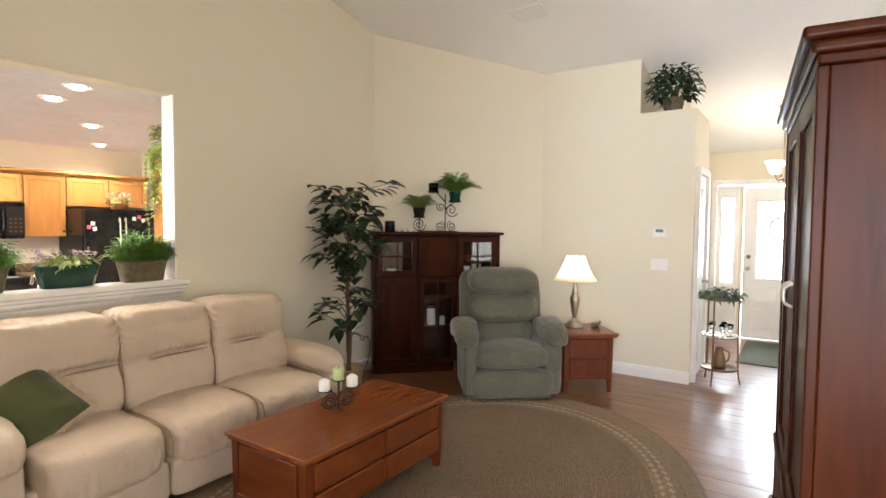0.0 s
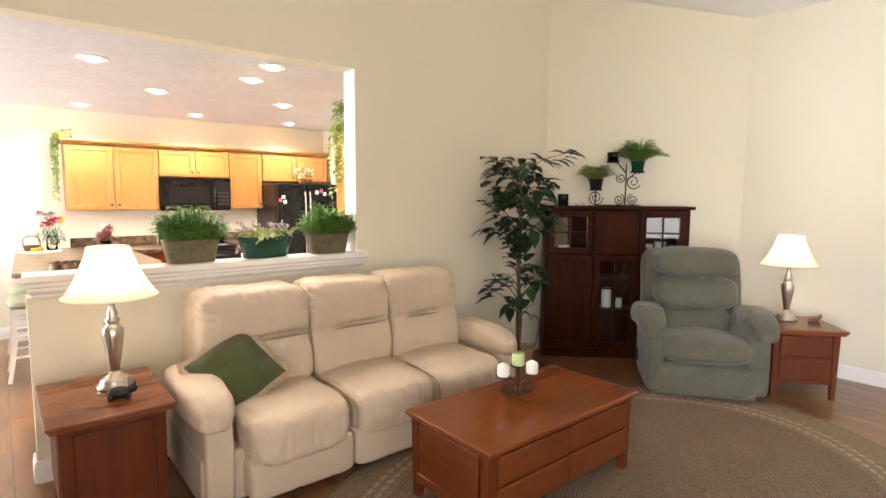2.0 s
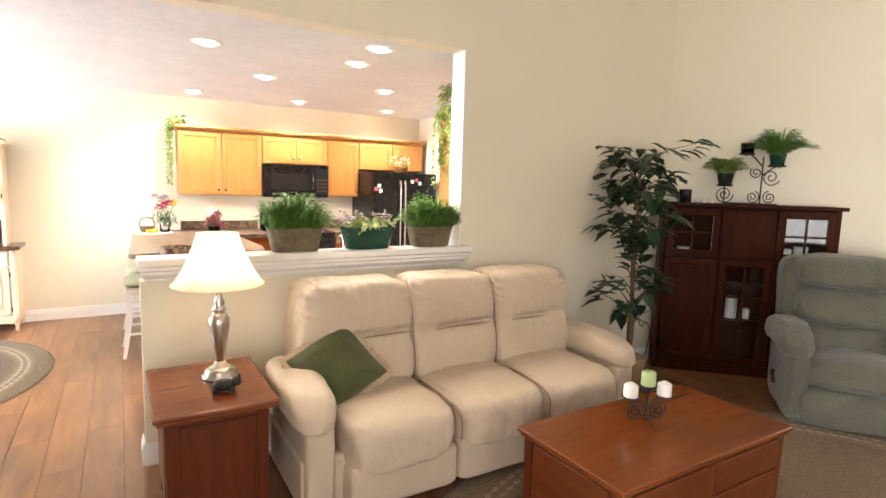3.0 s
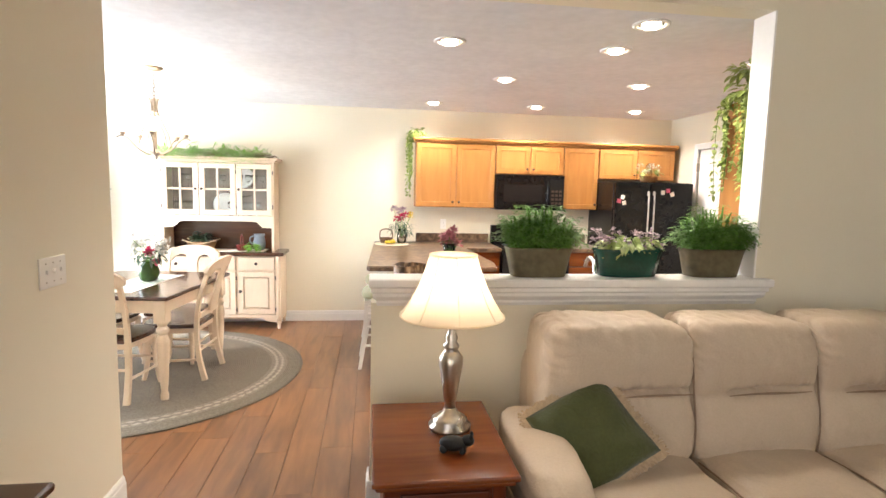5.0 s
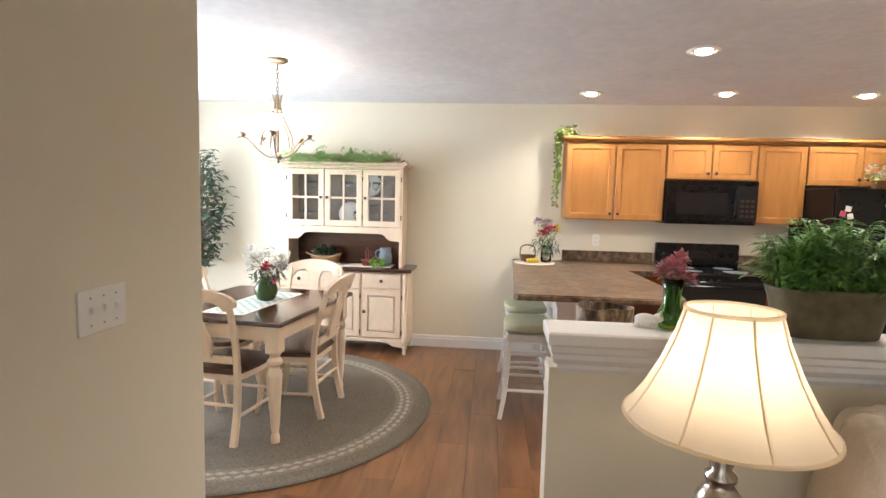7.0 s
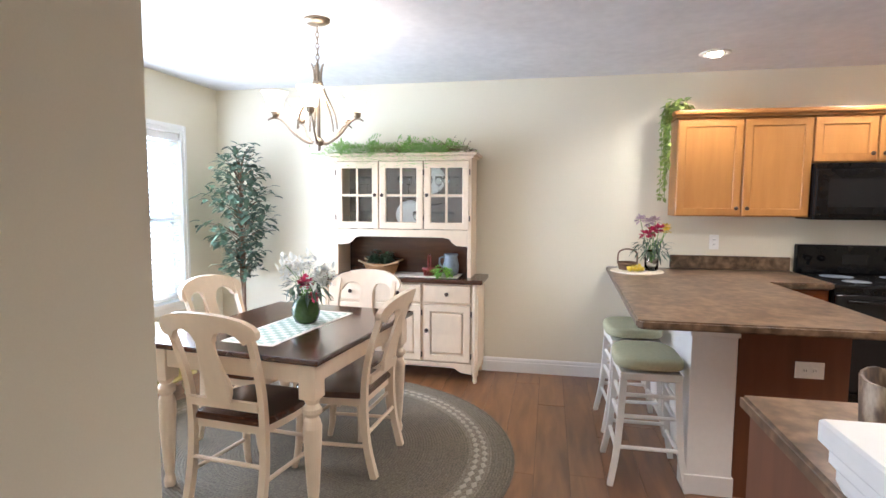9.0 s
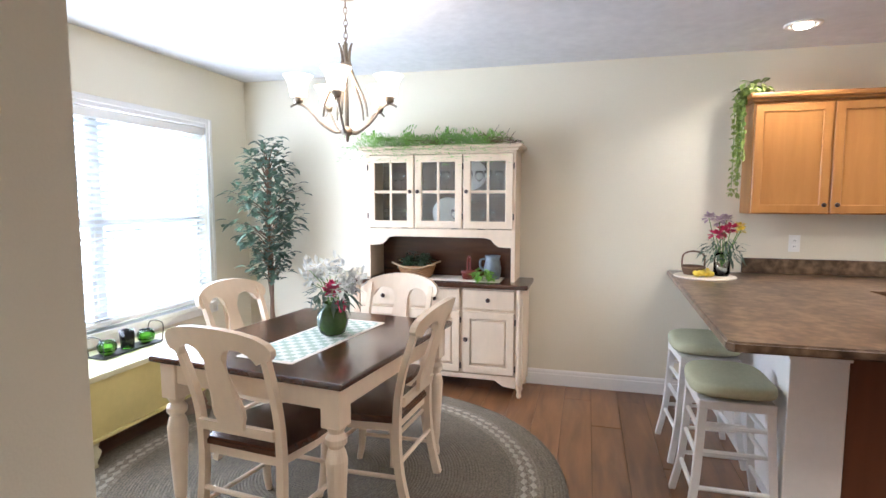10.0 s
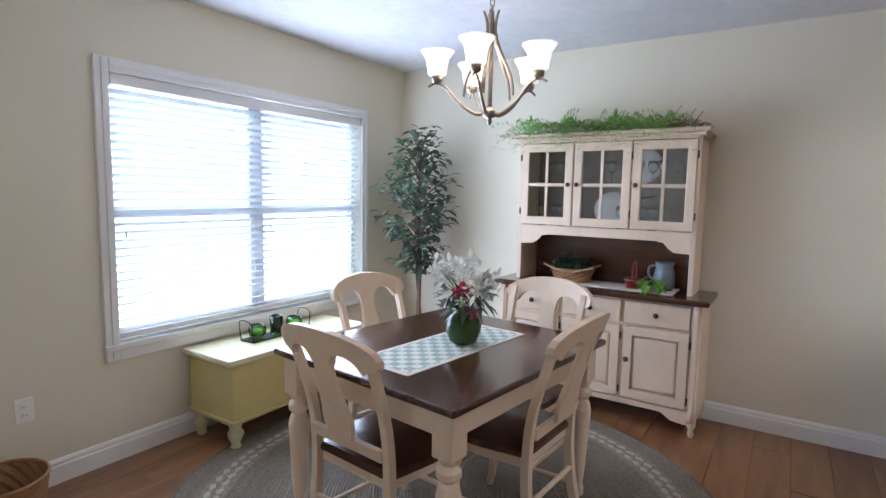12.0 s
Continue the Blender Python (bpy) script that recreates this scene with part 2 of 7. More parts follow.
def cloth_shade(name, color, through=0.6):
    """Thin cloth that lets lamp light through."""
    m, n, l, p = nodes_of(name)
    n.remove(p)
    df, tl, mx = n.new("ShaderNodeBsdfDiffuse"), n.new("ShaderNodeBsdfTranslucent"), n.new("ShaderNodeMixShader")
    df.inputs[0].default_value = (*color, 1)
    tl.inputs[0].default_value = (*color, 1)
    mx.inputs[0].default_value = through
    l.new(df.outputs[0], mx.inputs[1]), l.new(tl.outputs[0], mx.inputs[2])
    l.new(mx.outputs[0], n["Material Output"].inputs[0])
    return m


def granite(name, a, b, c, rough=0.3, scale=28):
    m, n, l, p = nodes_of(name)
    tc = n.new("ShaderNodeTexCoord")
    no, vo = n.new("ShaderNodeTexNoise"), n.new("ShaderNodeTexNoise")
    no.inputs["Scale"].default_value, no.inputs["Detail"].default_value = scale, 8
    vo.inputs["Scale"].default_value, vo.inputs["Detail"].default_value = scale * 0.22, 5
    l.new(tc.outputs["Object"], no.inputs[0]), l.new(tc.outputs["Object"], vo.inputs[0])
    add = n.new("ShaderNodeMath")
    add.operation = "MULTIPLY_ADD"
    add.inputs[1].default_value = 0.55
    l.new(no.outputs[0], add.inputs[0])
    k = n.new("ShaderNodeMath")
    k.operation = "MULTIPLY"
    k.inputs[1].default_value = 0.45
    l.new(vo.outputs[0], k.inputs[0]), l.new(k.outputs[0], add.inputs[2])
    ramp = n.new("ShaderNodeValToRGB")
    e = ramp.color_ramp.elements
    e[0].position, e[1].position = 0.38, 0.62
    e[0].color, e[1].color = (*a, 1), (*c, 1)
    e.new(0.5).color = (*b, 1)
    l.new(add.outputs[0], ramp.inputs[0])
    l.new(ramp.outputs[0], p.inputs["Base Color"])
    p.inputs["Roughness"].default_value = rough
    return m


def braid(name, colors, pitch=0.016, flat=1.0, half=1.0):
    """Braided wool: rings of cord round an oval, with a woven relief. half: the rug's half width."""
    m, n, l, p = nodes_of(name)
    tc = n.new("ShaderNodeTexCoord")
    mp = n.new("ShaderNodeMapping")
    mp.inputs["Scale"].default_value = (1, flat, 0)
    l.new(tc.outputs["Object"], mp.inputs[0])
    ln = n.new("ShaderNodeVectorMath")
    ln.operation = "LENGTH"
    l.new(mp.outputs[0], ln.inputs[0])
    ramp = n.new("ShaderNodeValToRGB")
    ramp.color_ramp.interpolation = "CONSTANT"
    dv = n.new("ShaderNodeMath")
    dv.operation = "DIVIDE"
    dv.inputs[1].default_value = half
    l.new(ln.outputs["Value"], dv.inputs[0]), l.new(dv.outputs[0], ramp.inputs[0])
    e = ramp.color_ramp.elements
    e[0].position, e[0].color = 0, (*colors[0][1], 1)
    e[1].position, e[1].color = colors[1][0], (*colors[1][1], 1)
    for pos, col in colors[2:]:
        e.new(pos).color = (*col, 1)
    fine = n.new("ShaderNodeTexNoise")
    fine.inputs["Scale"].default_value, fine.inputs["Detail"].default_value = 130, 3
    l.new(tc.outputs["Object"], fine.inputs[0])
    blot = n.new("ShaderNodeTexNoise")
    blot.inputs["Scale"].default_value = 3
    l.new(tc.outputs["Object"], blot.inputs[0])
    mr = n.new("ShaderNodeMapRange")
    mr.inputs[1].default_value, mr.inputs[2].default_value, mr.inputs[3].default_value, mr.inputs[4].default_value = 0.3, 0.7, 0.6, 1.35
    l.new(fine.outputs[0], mr.inputs[0])
    m2 = n.new("ShaderNodeMapRange")
    m2.inputs[3].default_value, m2.inputs[4].default_value = 0.85, 1.15
    l.new(blot.outputs[0], m2.inputs[0])
    mu = n.new("ShaderNodeMath")
    mu.operation = "MULTIPLY"
    l.new(mr.outputs[0], mu.inputs[0]), l.new(m2.outputs[0], mu.inputs[1])
    sc = n.new("ShaderNodeVectorMath")
    sc.operation = "SCALE"
    l.new(ramp.outputs[0], sc.inputs[0]), l.new(mu.outputs[0], sc.inputs["Scale"])
    l.new(sc.outputs[0], p.inputs["Base Color"])
    p.inputs["Roughness"].default_value = 0.95
    wv = n.new("ShaderNodeMath")
    wv.operation = "SINE"
    w0 = n.new("ShaderNodeMath")
    w0.operation = "MULTIPLY"
    w0.inputs[1].default_value = 2 * math.pi / pitch
    l.new(ln.outputs["Value"], w0.inputs[0]), l.new(w0.outputs[0], wv.inputs[0])
    sm = n.new("ShaderNodeMath")
    sm.operation = "MULTIPLY_ADD"
    sm.inputs[1].default_value = 2.0
    l.new(fine.outputs[0], sm.inputs[0]), l.new(wv.outputs[0], sm.inputs[2])
    bp = n.new("ShaderNodeBump")
    bp.inputs["Strength"].default_value, bp.inputs["Distance"].default_value = 0.6, 0.004
    l.new(sm.outputs[0], bp.inputs["Height"]), l.new(bp.outputs[0], p.inputs["Normal"])
    return m


def checks(name, a, b, size=0.035):
    m, n, l, p = nodes_of(name)
    tc, ck = n.new("ShaderNodeTexCoord"), n.new("ShaderNodeTexChecker")
    l.new(tc.outputs["Object"], ck.inputs[0])
    ck.inputs["Color1"].default_value, ck.inputs["Color2"].default_value = (*a, 1), (*b, 1)
    ck.inputs["Scale"].default_value = 1 / size
    no, bp = n.new("ShaderNodeTexNoise"), n.new("ShaderNodeBump")
    no.inputs["Scale"].default_value = 300
    l.new(tc.outputs["Object"], no.inputs[0]), l.new(no.outputs[0], bp.inputs["Height"])
    bp.inputs["Strength"].default_value = 0.3
    l.new(bp.outputs[0], p.inputs["Normal"])
    l.new(ck.outputs[0], p.inputs["Base Color"])
    p.inputs["Roughness"].default_value = 0.9
    return m


WALL = paint("wall_paint", (0.76, 0.70, 0.555), 0.75, grain=220, vary=0.025, bump=0.10, stain=0.8, spec=0.25)
CEIL = paint("ceiling_paint", (0.86, 0.85, 0.82), 0.85, grain=200, vary=0.02, bump=0.1, stain=1.0, spec=0.2)
KNOCK = paint("knockdown_ceiling", (0.69, 0.68, 0.68), 0.8, grain=14, vary=0.09, bump=1.0, stain=3.0, spec=0.25)
TRIM = paint("white_trim", (0.82, 0.80, 0.76), 0.35, grain=40, vary=0.03, bump=0.03)
DOORP = paint("white_door_paint", (0.80, 0.78, 0.74), 0.4, grain=40, vary=0.03, bump=0.03)
PLANK = wood("laminate_plank", (0.125, 0.053, 0.021), (0.285, 0.130, 0.052), 0.30, (2.0, 13, 13), True, 0.22, spread=0.06, knot=0.75)
GAP = paint("plank_gap", (0.085, 0.038, 0.017), 0.7, vary=0.1)
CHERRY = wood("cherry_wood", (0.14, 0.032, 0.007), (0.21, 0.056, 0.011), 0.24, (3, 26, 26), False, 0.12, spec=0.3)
# same cherry with upright grain, darkened: the shade of upright faces is in the colour
CHERRY_SHADED_Z = wood("cherry_wood_upright_shaded", (0.085, 0.017, 0.005), (0.13, 0.030, 0.008), 0.36, (26, 26, 3), False, 0.04, spec=0.22)
# same cherry with cross grain, coloured darker for the shaded drawer fronts and ends
CHERRY_SHADED_Y = wood("cherry_wood_cross_shaded", (0.105, 0.023, 0.006), (0.17, 0.043, 0.010), 0.34, (30, 3, 30), False, 0.05, spec=0.25)
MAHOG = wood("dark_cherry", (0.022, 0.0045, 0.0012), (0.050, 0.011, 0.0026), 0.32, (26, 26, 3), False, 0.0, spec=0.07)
MAPLE = wood("maple_cabinet", (0.34, 0.145, 0.035), (0.43, 0.20, 0.053), 0.36, (16, 16, 2.0), False, 0.1, spec=0.35)
PANELW = wood("peninsula_panel", (0.11, 0.042, 0.020), (0.16, 0.062, 0.03), 0.4, (20, 20, 2), False, 0.1)
DARKTOP = wood("walnut_top", (0.040, 0.0125, 0.0055), (0.088, 0.030, 0.0125), 0.22, (3, 26, 26), False, 0.4)
BUTTER = paint("buttermilk_paint", (0.74, 0.585, 0.42), 0.45, grain=25, vary=0.07, bump=0.05, stain=5, stretch=(1, 1, 0.35))
CREAMW = paint("cream_wash_paint", (0.80, 0.73, 0.62), 0.45, grain=25, vary=0.06, bump=0.05, stain=6)
WHITEP = paint("white_stool_paint", (0.80, 0.78, 0.74), 0.45, grain=30, vary=0.05, bump=0.05, stain=6)
LEATHER = paint("beige_leather", (0.55, 0.442, 0.325), 0.5, grain=110, vary=0.07, bump=0.2, stain=5, spec=0.35, crinkle=0.2)
SEAM = paint("brown_leather_seam", (0.27, 0.19, 0.125), 0.7, vary=0.2, bump=0.1)
GREENPLUSH = paint("sage_plush", (0.100, 0.094, 0.062), 0.9, grain=90, vary=0.3, bump=0.35, stain=6, sheen=0.25, crinkle=0.5)
PILLOWG = paint("moss_velvet", (0.058, 0.068, 0.018), 0.85, grain=80, vary=0.2, bump=0.3, stain=8, sheen=0.2, crinkle=0.4)
FRINGE = paint("straw_fringe", (0.52, 0.39, 0.25), 0.9, grain=60, vary=0.25, bump=0.4)
SEATPAD = paint("pale_green_suede", (0.46, 0.46, 0.30), 0.85, grain=60, vary=0.1, bump=0.2, stain=6)
STEEL = paint("brushed_nickel", (0.52, 0.47, 0.40), 0.28, 1.0, grain=90, vary=0.08, bump=0.05)
CHROME = paint("chrome", (0.7, 0.7, 0.7), 0.12, 1.0, vary=0.03, bump=0)
BRONZE = paint("bronze_metal", (0.20, 0.13, 0.08), 0.4, 0.8, grain=50, vary=0.25, bump=0.15)
ANTIQ = paint("antique_silver_metal", (0.36, 0.30, 0.23), 0.38, 0.9, grain=60, vary=0.3, bump=0.15)
IRON = paint("black_iron", (0.02, 0.018, 0.016), 0.55, 0.4, grain=70, vary=0.2, bump=0.2)
KNOBM = paint("dark_knob", (0.05, 0.028, 0.02), 0.35, 0.5, vary=0.1, bump=0)
BLACKA = paint("black_appliance", (0.006, 0.006, 0.0065), 0.14, grain=20, vary=0.2, bump=0.02, spec=0.22)
BLACKG = paint("black_glass", (0.012, 0.012, 0.013), 0.08, vary=0.1, bump=0, spec=0.25)
COUNTER = granite("brown_laminate_top", (0.045, 0.026, 0.015), (0.125, 0.078, 0.046), (0.25, 0.165, 0.10), 0.28, 20)
LEAF = paint("green_leaf", (0.115, 0.255, 0.036), 0.5, vary=0.25, random_by="island", bump=0.1)
LEAFB = paint("bright_fern", (0.20, 0.42, 0.05), 0.5, vary=0.25, random_by="island", bump=0.1)
LEAFD = paint("dark_ficus_leaf", (0.017, 0.040, 0.014), 0.4, vary=0.25, random_by="island", bump=0.1)
LEAFV = paint("variegated_leaf", (0.085, 0.135, 0.085), 0.45, vary=0.55, random_by="island", bump=0.1, grain=35)
LEAFIVY = paint("ivy_leaf", (0.28, 0.36, 0.09), 0.5, vary=0.35, random_by="island", bump=0.1)
BARK = paint("bark", (0.17, 0.10, 0.06), 0.85, grain=50, vary=0.35, bump=0.6, stretch=(1, 1, 0.3))
SOIL = paint("moss_soil", (0.05, 0.035, 0.02), 0.95, grain=60, vary=0.4, bump=0.8)
OLIVEPOT = paint("aged_olive_tin", (0.115, 0.095, 0.05), 0.5, grain=30, vary=0.4, bump=0.35, stain=8)
GREENPOT = paint("green_glaze", (0.006, 0.055, 0.035), 0.2, vary=0.25, bump=0.05, stain=8)
GREENVASE = paint("green_ribbed_glaze", (0.035, 0.075, 0.012), 0.25, vary=0.3, bump=0.1)
GREENGLASS = glass("green_glass", (0.20, 0.50, 0.06))
CLEARG = glass("clear_glass", (0.95, 0.97, 0.97))
PANE = thin_pane("pane")
WICKER = paint("wicker", (0.30, 0.15, 0.055), 0.7, grain=120, vary=0.4, bump=0.8)
WICKER2 = paint("pale_wicker", (0.42, 0.28, 0.15), 0.7, grain=120, vary=0.4, bump=0.8)
SHADE = cloth_shade("lamp_shade_cloth", (0.95, 0.86, 0.70), 0.62)
BULB = glow("bulb", (1.0, 0.78, 0.5), 8)
CANLENS = glow("can_lens", (1.0, 0.86, 0.64), 30)
FROST = glow("frosted_glass_lit", (1.0, 0.88, 0.70), 2.4)
WAXW = paint("white_wax", (0.82, 0.80, 0.74), 0.5, vary=0.05, bump=0.05)
WAXG = paint("green_wax", (0.42, 0.52, 0.24), 0.5, vary=0.08, bump=0.05)
PETALP = paint("pink_petal", (0.55, 0.10, 0.16), 0.6, vary=0.25, random_by="island")
PETALM = paint("mauve_petal", (0.45, 0.16, 0.18), 0.6, vary=0.25, random_by="island")
PETALW = paint("white_petal", (0.75, 0.74, 0.68), 0.6, vary=0.15, random_by="island")
PETALR = paint("magenta_petal", (0.55, 0.02, 0.09), 0.55, vary=0.25, random_by="island")
PETALY = paint("yellow_petal", (0.75, 0.55, 0.05), 0.5, vary=0.15, random_by="island")
PETALL = paint("lilac_petal", (0.48, 0.36, 0.40), 0.6, vary=0.25, random_by="island")
PLATE = paint("ivory_plastic", (0.86, 0.84, 0.78), 0.4, vary=0.03, bump=0.02)
CHESTY = paint("yellow_green_paint", (0.56, 0.46, 0.17), 0.5, grain=25, vary=0.07, bump=0.08, stain=4)
CHESTTOP = paint("pale_yellow_top", (0.58, 0.53, 0.32), 0.35, grain=25, vary=0.07, bump=0.05, stain=4)
BLIND = cloth_shade("blind_slat", (0.92, 0.94, 0.97), 0.7)
FELT = paint("doormat_pile", (0.07, 0.075, 0.045), 0.95, grain=120, vary=0.3, bump=0.6)
STONE = paint("grey_pottery", (0.16, 0.19, 0.22), 0.45, grain=40, vary=0.3, bump=0.2)
CARVED = granite("carved_wood", (0.025, 0.012, 0.006), (0.13, 0.07, 0.03), (0.40, 0.27, 0.15), 0.5, 34)
RUGL = braid("braided_rug_tan", [(0, (0.18, 0.118, 0.066)), (0.80, (0.23, 0.155, 0.092)), (0.91, (0.22, 0.155, 0.095)), (0.985, (0.18, 0.12, 0.075))], flat=1.36 / 1.9, half=1.36)
RUGD = braid("braided_rug_grey", [(0, (0.165, 0.136, 0.098)), (0.80, (0.22, 0.188, 0.14)), (0.90, (0.175, 0.145, 0.105)), (0.985, (0.14, 0.117, 0.085))], half=1.27)
CHECK = checks("gingham_cloth", (0.72, 0.74, 0.68), (0.36, 0.45, 0.36), 0.04)
BACKDROP = glow("bright_outdoors", (0.84, 0.93, 1.0), 12.0)
RED = paint("dark_red_glaze", (0.20, 0.02, 0.015), 0.3, vary=0.2)


# ---- large structure ----
def wall(name, *boxes, m=None, label=""):
    bm = bmesh.new()
    for b in boxes:
        box(bm, *b)
    ob = structure(name, bm, WALL, label or "warm cream painted drywall wall")
    if m:
        ob.matrix_basis = m
    return ob


FLOOR = structure("floor", B(-7.3, 3.5, -3.35, 8.7, -0.12, -0.006), GAP, "brown wood laminate plank floor")
wall("wall_north_kitchen", (-7.24, -7.12, -3.32, 3.97, 0, 2.5))
wall("wall_window", (-7.12, -6.58, -3.32, -3.2, 0, 2.5), (-4.73, -3.36, -3.32, -3.2, 0, 2.5), (-6.58, -4.73, -3.32, -3.2, 0, 0.62), (-6.58, -4.73, -3.32, -3.2, 1.985, 2.5))
# the opening from x 0.1 to 2.4 is unseen, added for the south fill
wall("wall_partition", (-3.54, 0.1, -1.075, -0.955, 0, 3.64), (2.4, 3.4, -1.075, -0.955, 0, 3.64), (0.1, 2.4, -1.075, -0.955, 2.4, 3.64), (0.1, 2.4, -1.075, -0.955, 0, 0.4), (-3.54, -3.42, -3.2, -1.075, 0, 2.5))
wall("wall_half", (-3.49, -3.38, 0.235, 2.19, 0, 1.0), label="cream half wall between living room and kitchen")
wall("wall_sofa", (-3.52, -3.38, 2.19, 4.5, 0, 4.15), (-3.52, -3.38, -0.955, 2.19, 2.44, 4.15))
wall("wall_kitchen_side", (-7.12, -6.52, 3.85, 3.97, 0, 2.5), (-5.68, -3.52, 3.85, 3.97, 0, 2.5), (-6.52, -5.68, 3.85, 3.97, 2.06, 2.5))
wall("wall_pantry_back", (-6.7, -5.5, 4.6, 4.7, 0, 2.5), (-6.7, -6.6, 3.97, 4.6, 0, 2.5), (-5.6, -5.5, 3.97, 4.6, 0, 2.5))
wall("wall_diagonal", (0, 1.95, 0, 0.12, 0, 4.15), m=pose(-3.38, 4.33, 0, 0, 0, 45))
wall("wall_recliner", (-2.12, -1.02, 5.65, 5.77, 0, 3.4))
wall("wall_closet", (-1.02, -0.50, 5.65, 6.42, 0, 2.655), (-0.88, -0.76, 6.42, 8.45, 0, 3.2), (-1.14, -1.02, 5.77, 6.54, 2.655, 3.4), (-1.02, -0.88, 6.42, 6.54, 2.655, 3.2))
wall("wall_front_door", (-0.76, -0.65, 8.45, 8.57, 0, 3.0), (0.59, 1.42, 8.45, 8.57, 0, 3.0), (-0.65, 0.59, 8.45, 8.57, 2.10, 3.0), (-0.37, -0.32, 8.45, 8.57, 0, 2.10))
wall("wall_foyer_side", (1.30, 1.42, 5.77, 8.45, 0, 3.3), (1.30, 3.4, 5.65, 5.77, 0, 3.4))
# unseen closing wall, its opening added for the east fill
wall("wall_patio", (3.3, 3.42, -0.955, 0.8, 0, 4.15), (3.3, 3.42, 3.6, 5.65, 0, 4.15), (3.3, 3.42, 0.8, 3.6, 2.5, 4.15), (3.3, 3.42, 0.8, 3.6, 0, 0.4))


def slope_ceiling():
    bm = bmesh.new()
    for y0, z0, y1, z1 in ((8.6, 2.526, 1.4, 4.146), (1.4, 4.146, -1.2, 3.56)):
        low = [bm.verts.new(v) for v in ((-3.55, y0, z0), (3.45, y0, z0), (3.45, y1, z1), (-3.55, y1, z1))]
        high = [bm.verts.new(v.co + Vector((0, 0, 0.12))) for v in low]
        bm.faces.new(low)
        bm.faces.new(list(reversed(high)))
        for k in range(4):
            bm.faces.new((low[k], high[k], high[(k + 1) % 4], low[(k + 1) % 4]))
    bmesh.ops.recalc_face_normals(bm, faces=bm.faces)
    return bm


tagged(structure("ceiling", slope_ceiling(), CEIL, "white sloping vaulted living room ceiling"))
structure("ceiling_kitchen", B(-7.24, -3.521, -3.32, 4.7, 2.44, 2.56), KNOCK, "white knockdown textured flat ceiling")


def baseboard(x0, y0, x1, y1, out):
    """A moulded board along a wall's foot; out: the unit way into the room."""
    a, b, o = Vector((x0, y0, 0)), Vector((x1, y1, 0)), Vector((*out, 0))
    bm = bmesh.new()
    prof = [(0, 0), (0.015, 0), (0.015, 0.085), (0.011, 0.09), (0.011, 0.105), (0.005, 0.118), (0, 0.12)]
    ends = [[bm.verts.new(p + o * d + Vector((0, 0, h))) for d, h in prof] for p in (a, b)]
    n = len(prof)
    for k in range(n):
        bm.faces.new((ends[0][k], ends[0][(k + 1) % n], ends[1][(k + 1) % n], ends[1][k]))
    bm.faces.new(ends[0])
    bm.faces.new(list(reversed(ends[1])))
    bmesh.ops.recalc_face_normals(bm, faces=bm.faces)
    structure("baseboard", bm, TRIM, "white moulded wooden baseboard")


S = math.sqrt(0.5)
baseboard(-7.12, -3.2, -7.12, 0.5, (1, 0))
baseboard(-7.105, -3.2, -3.54, -3.2, (0, 1))
baseboard(-3.54, -0.955, 3.3, -0.955, (0, 1))
baseboard(-3.54, -0.955, -3.54, -3.185, (-1, 0))
baseboard(-3.38, 0.23, -3.38, 4.33, (1, 0))
baseboard(-3.52, 0.23, -3.38, 0.23, (0, -1))
baseboard(-3.38, 4.33, -2.06, 5.65, (S, -S))
baseboard(-2.06, 5.65, -0.5, 5.65, (0, -1))
baseboard(-0.76, 6.42, -0.76, 8.45, (1, 0))


def ledge():
    """Moulded white cap on the half wall."""
    bm = bmesh.new()
    prof = [(0.035, 1.02), (0.045, 1.035), (0.045, 1.05), (0.055, 1.058), (0.055, 1.075), (0.07, 1.085), (0.07, 1.115), (0.064, 1.12)]
    x0, x1, y0, y1 = -3.45, -3.38, 0.262, 2.2
    low = [(0.012, 0.985), (0.018, 1.0), (0.018, 1.012), (0.03, 1.02)]
    rings = []
    for d, z in low + prof:
        d -= 0.012
        rings.append([bm.verts.new(v) for v in ((x0 - d, y0 - d * 0.65, z), (x1 + d, y0 - d * 0.65, z), (x1 + d, y1 + d, z), (x0 - d, y1 + d, z))])
    for a, b in zip(rings, rings[1:]):
        for k in range(4):
            bm.faces.new((a[k], a[(k + 1) % 4], b[(k + 1) % 4], b[k]))
    bm.faces.new(rings[-1])
    bm.faces.new(list(reversed(rings[0])))
    return bm


structure("trim", ledge(), TRIM, "white moulded ledge cap on the half wall")
structure("trim", B(-3.526, -3.374, 2.178, 2.19, 1.12, 2.44, r=0.003), TRIM, "white painted jamb of the pass-through")


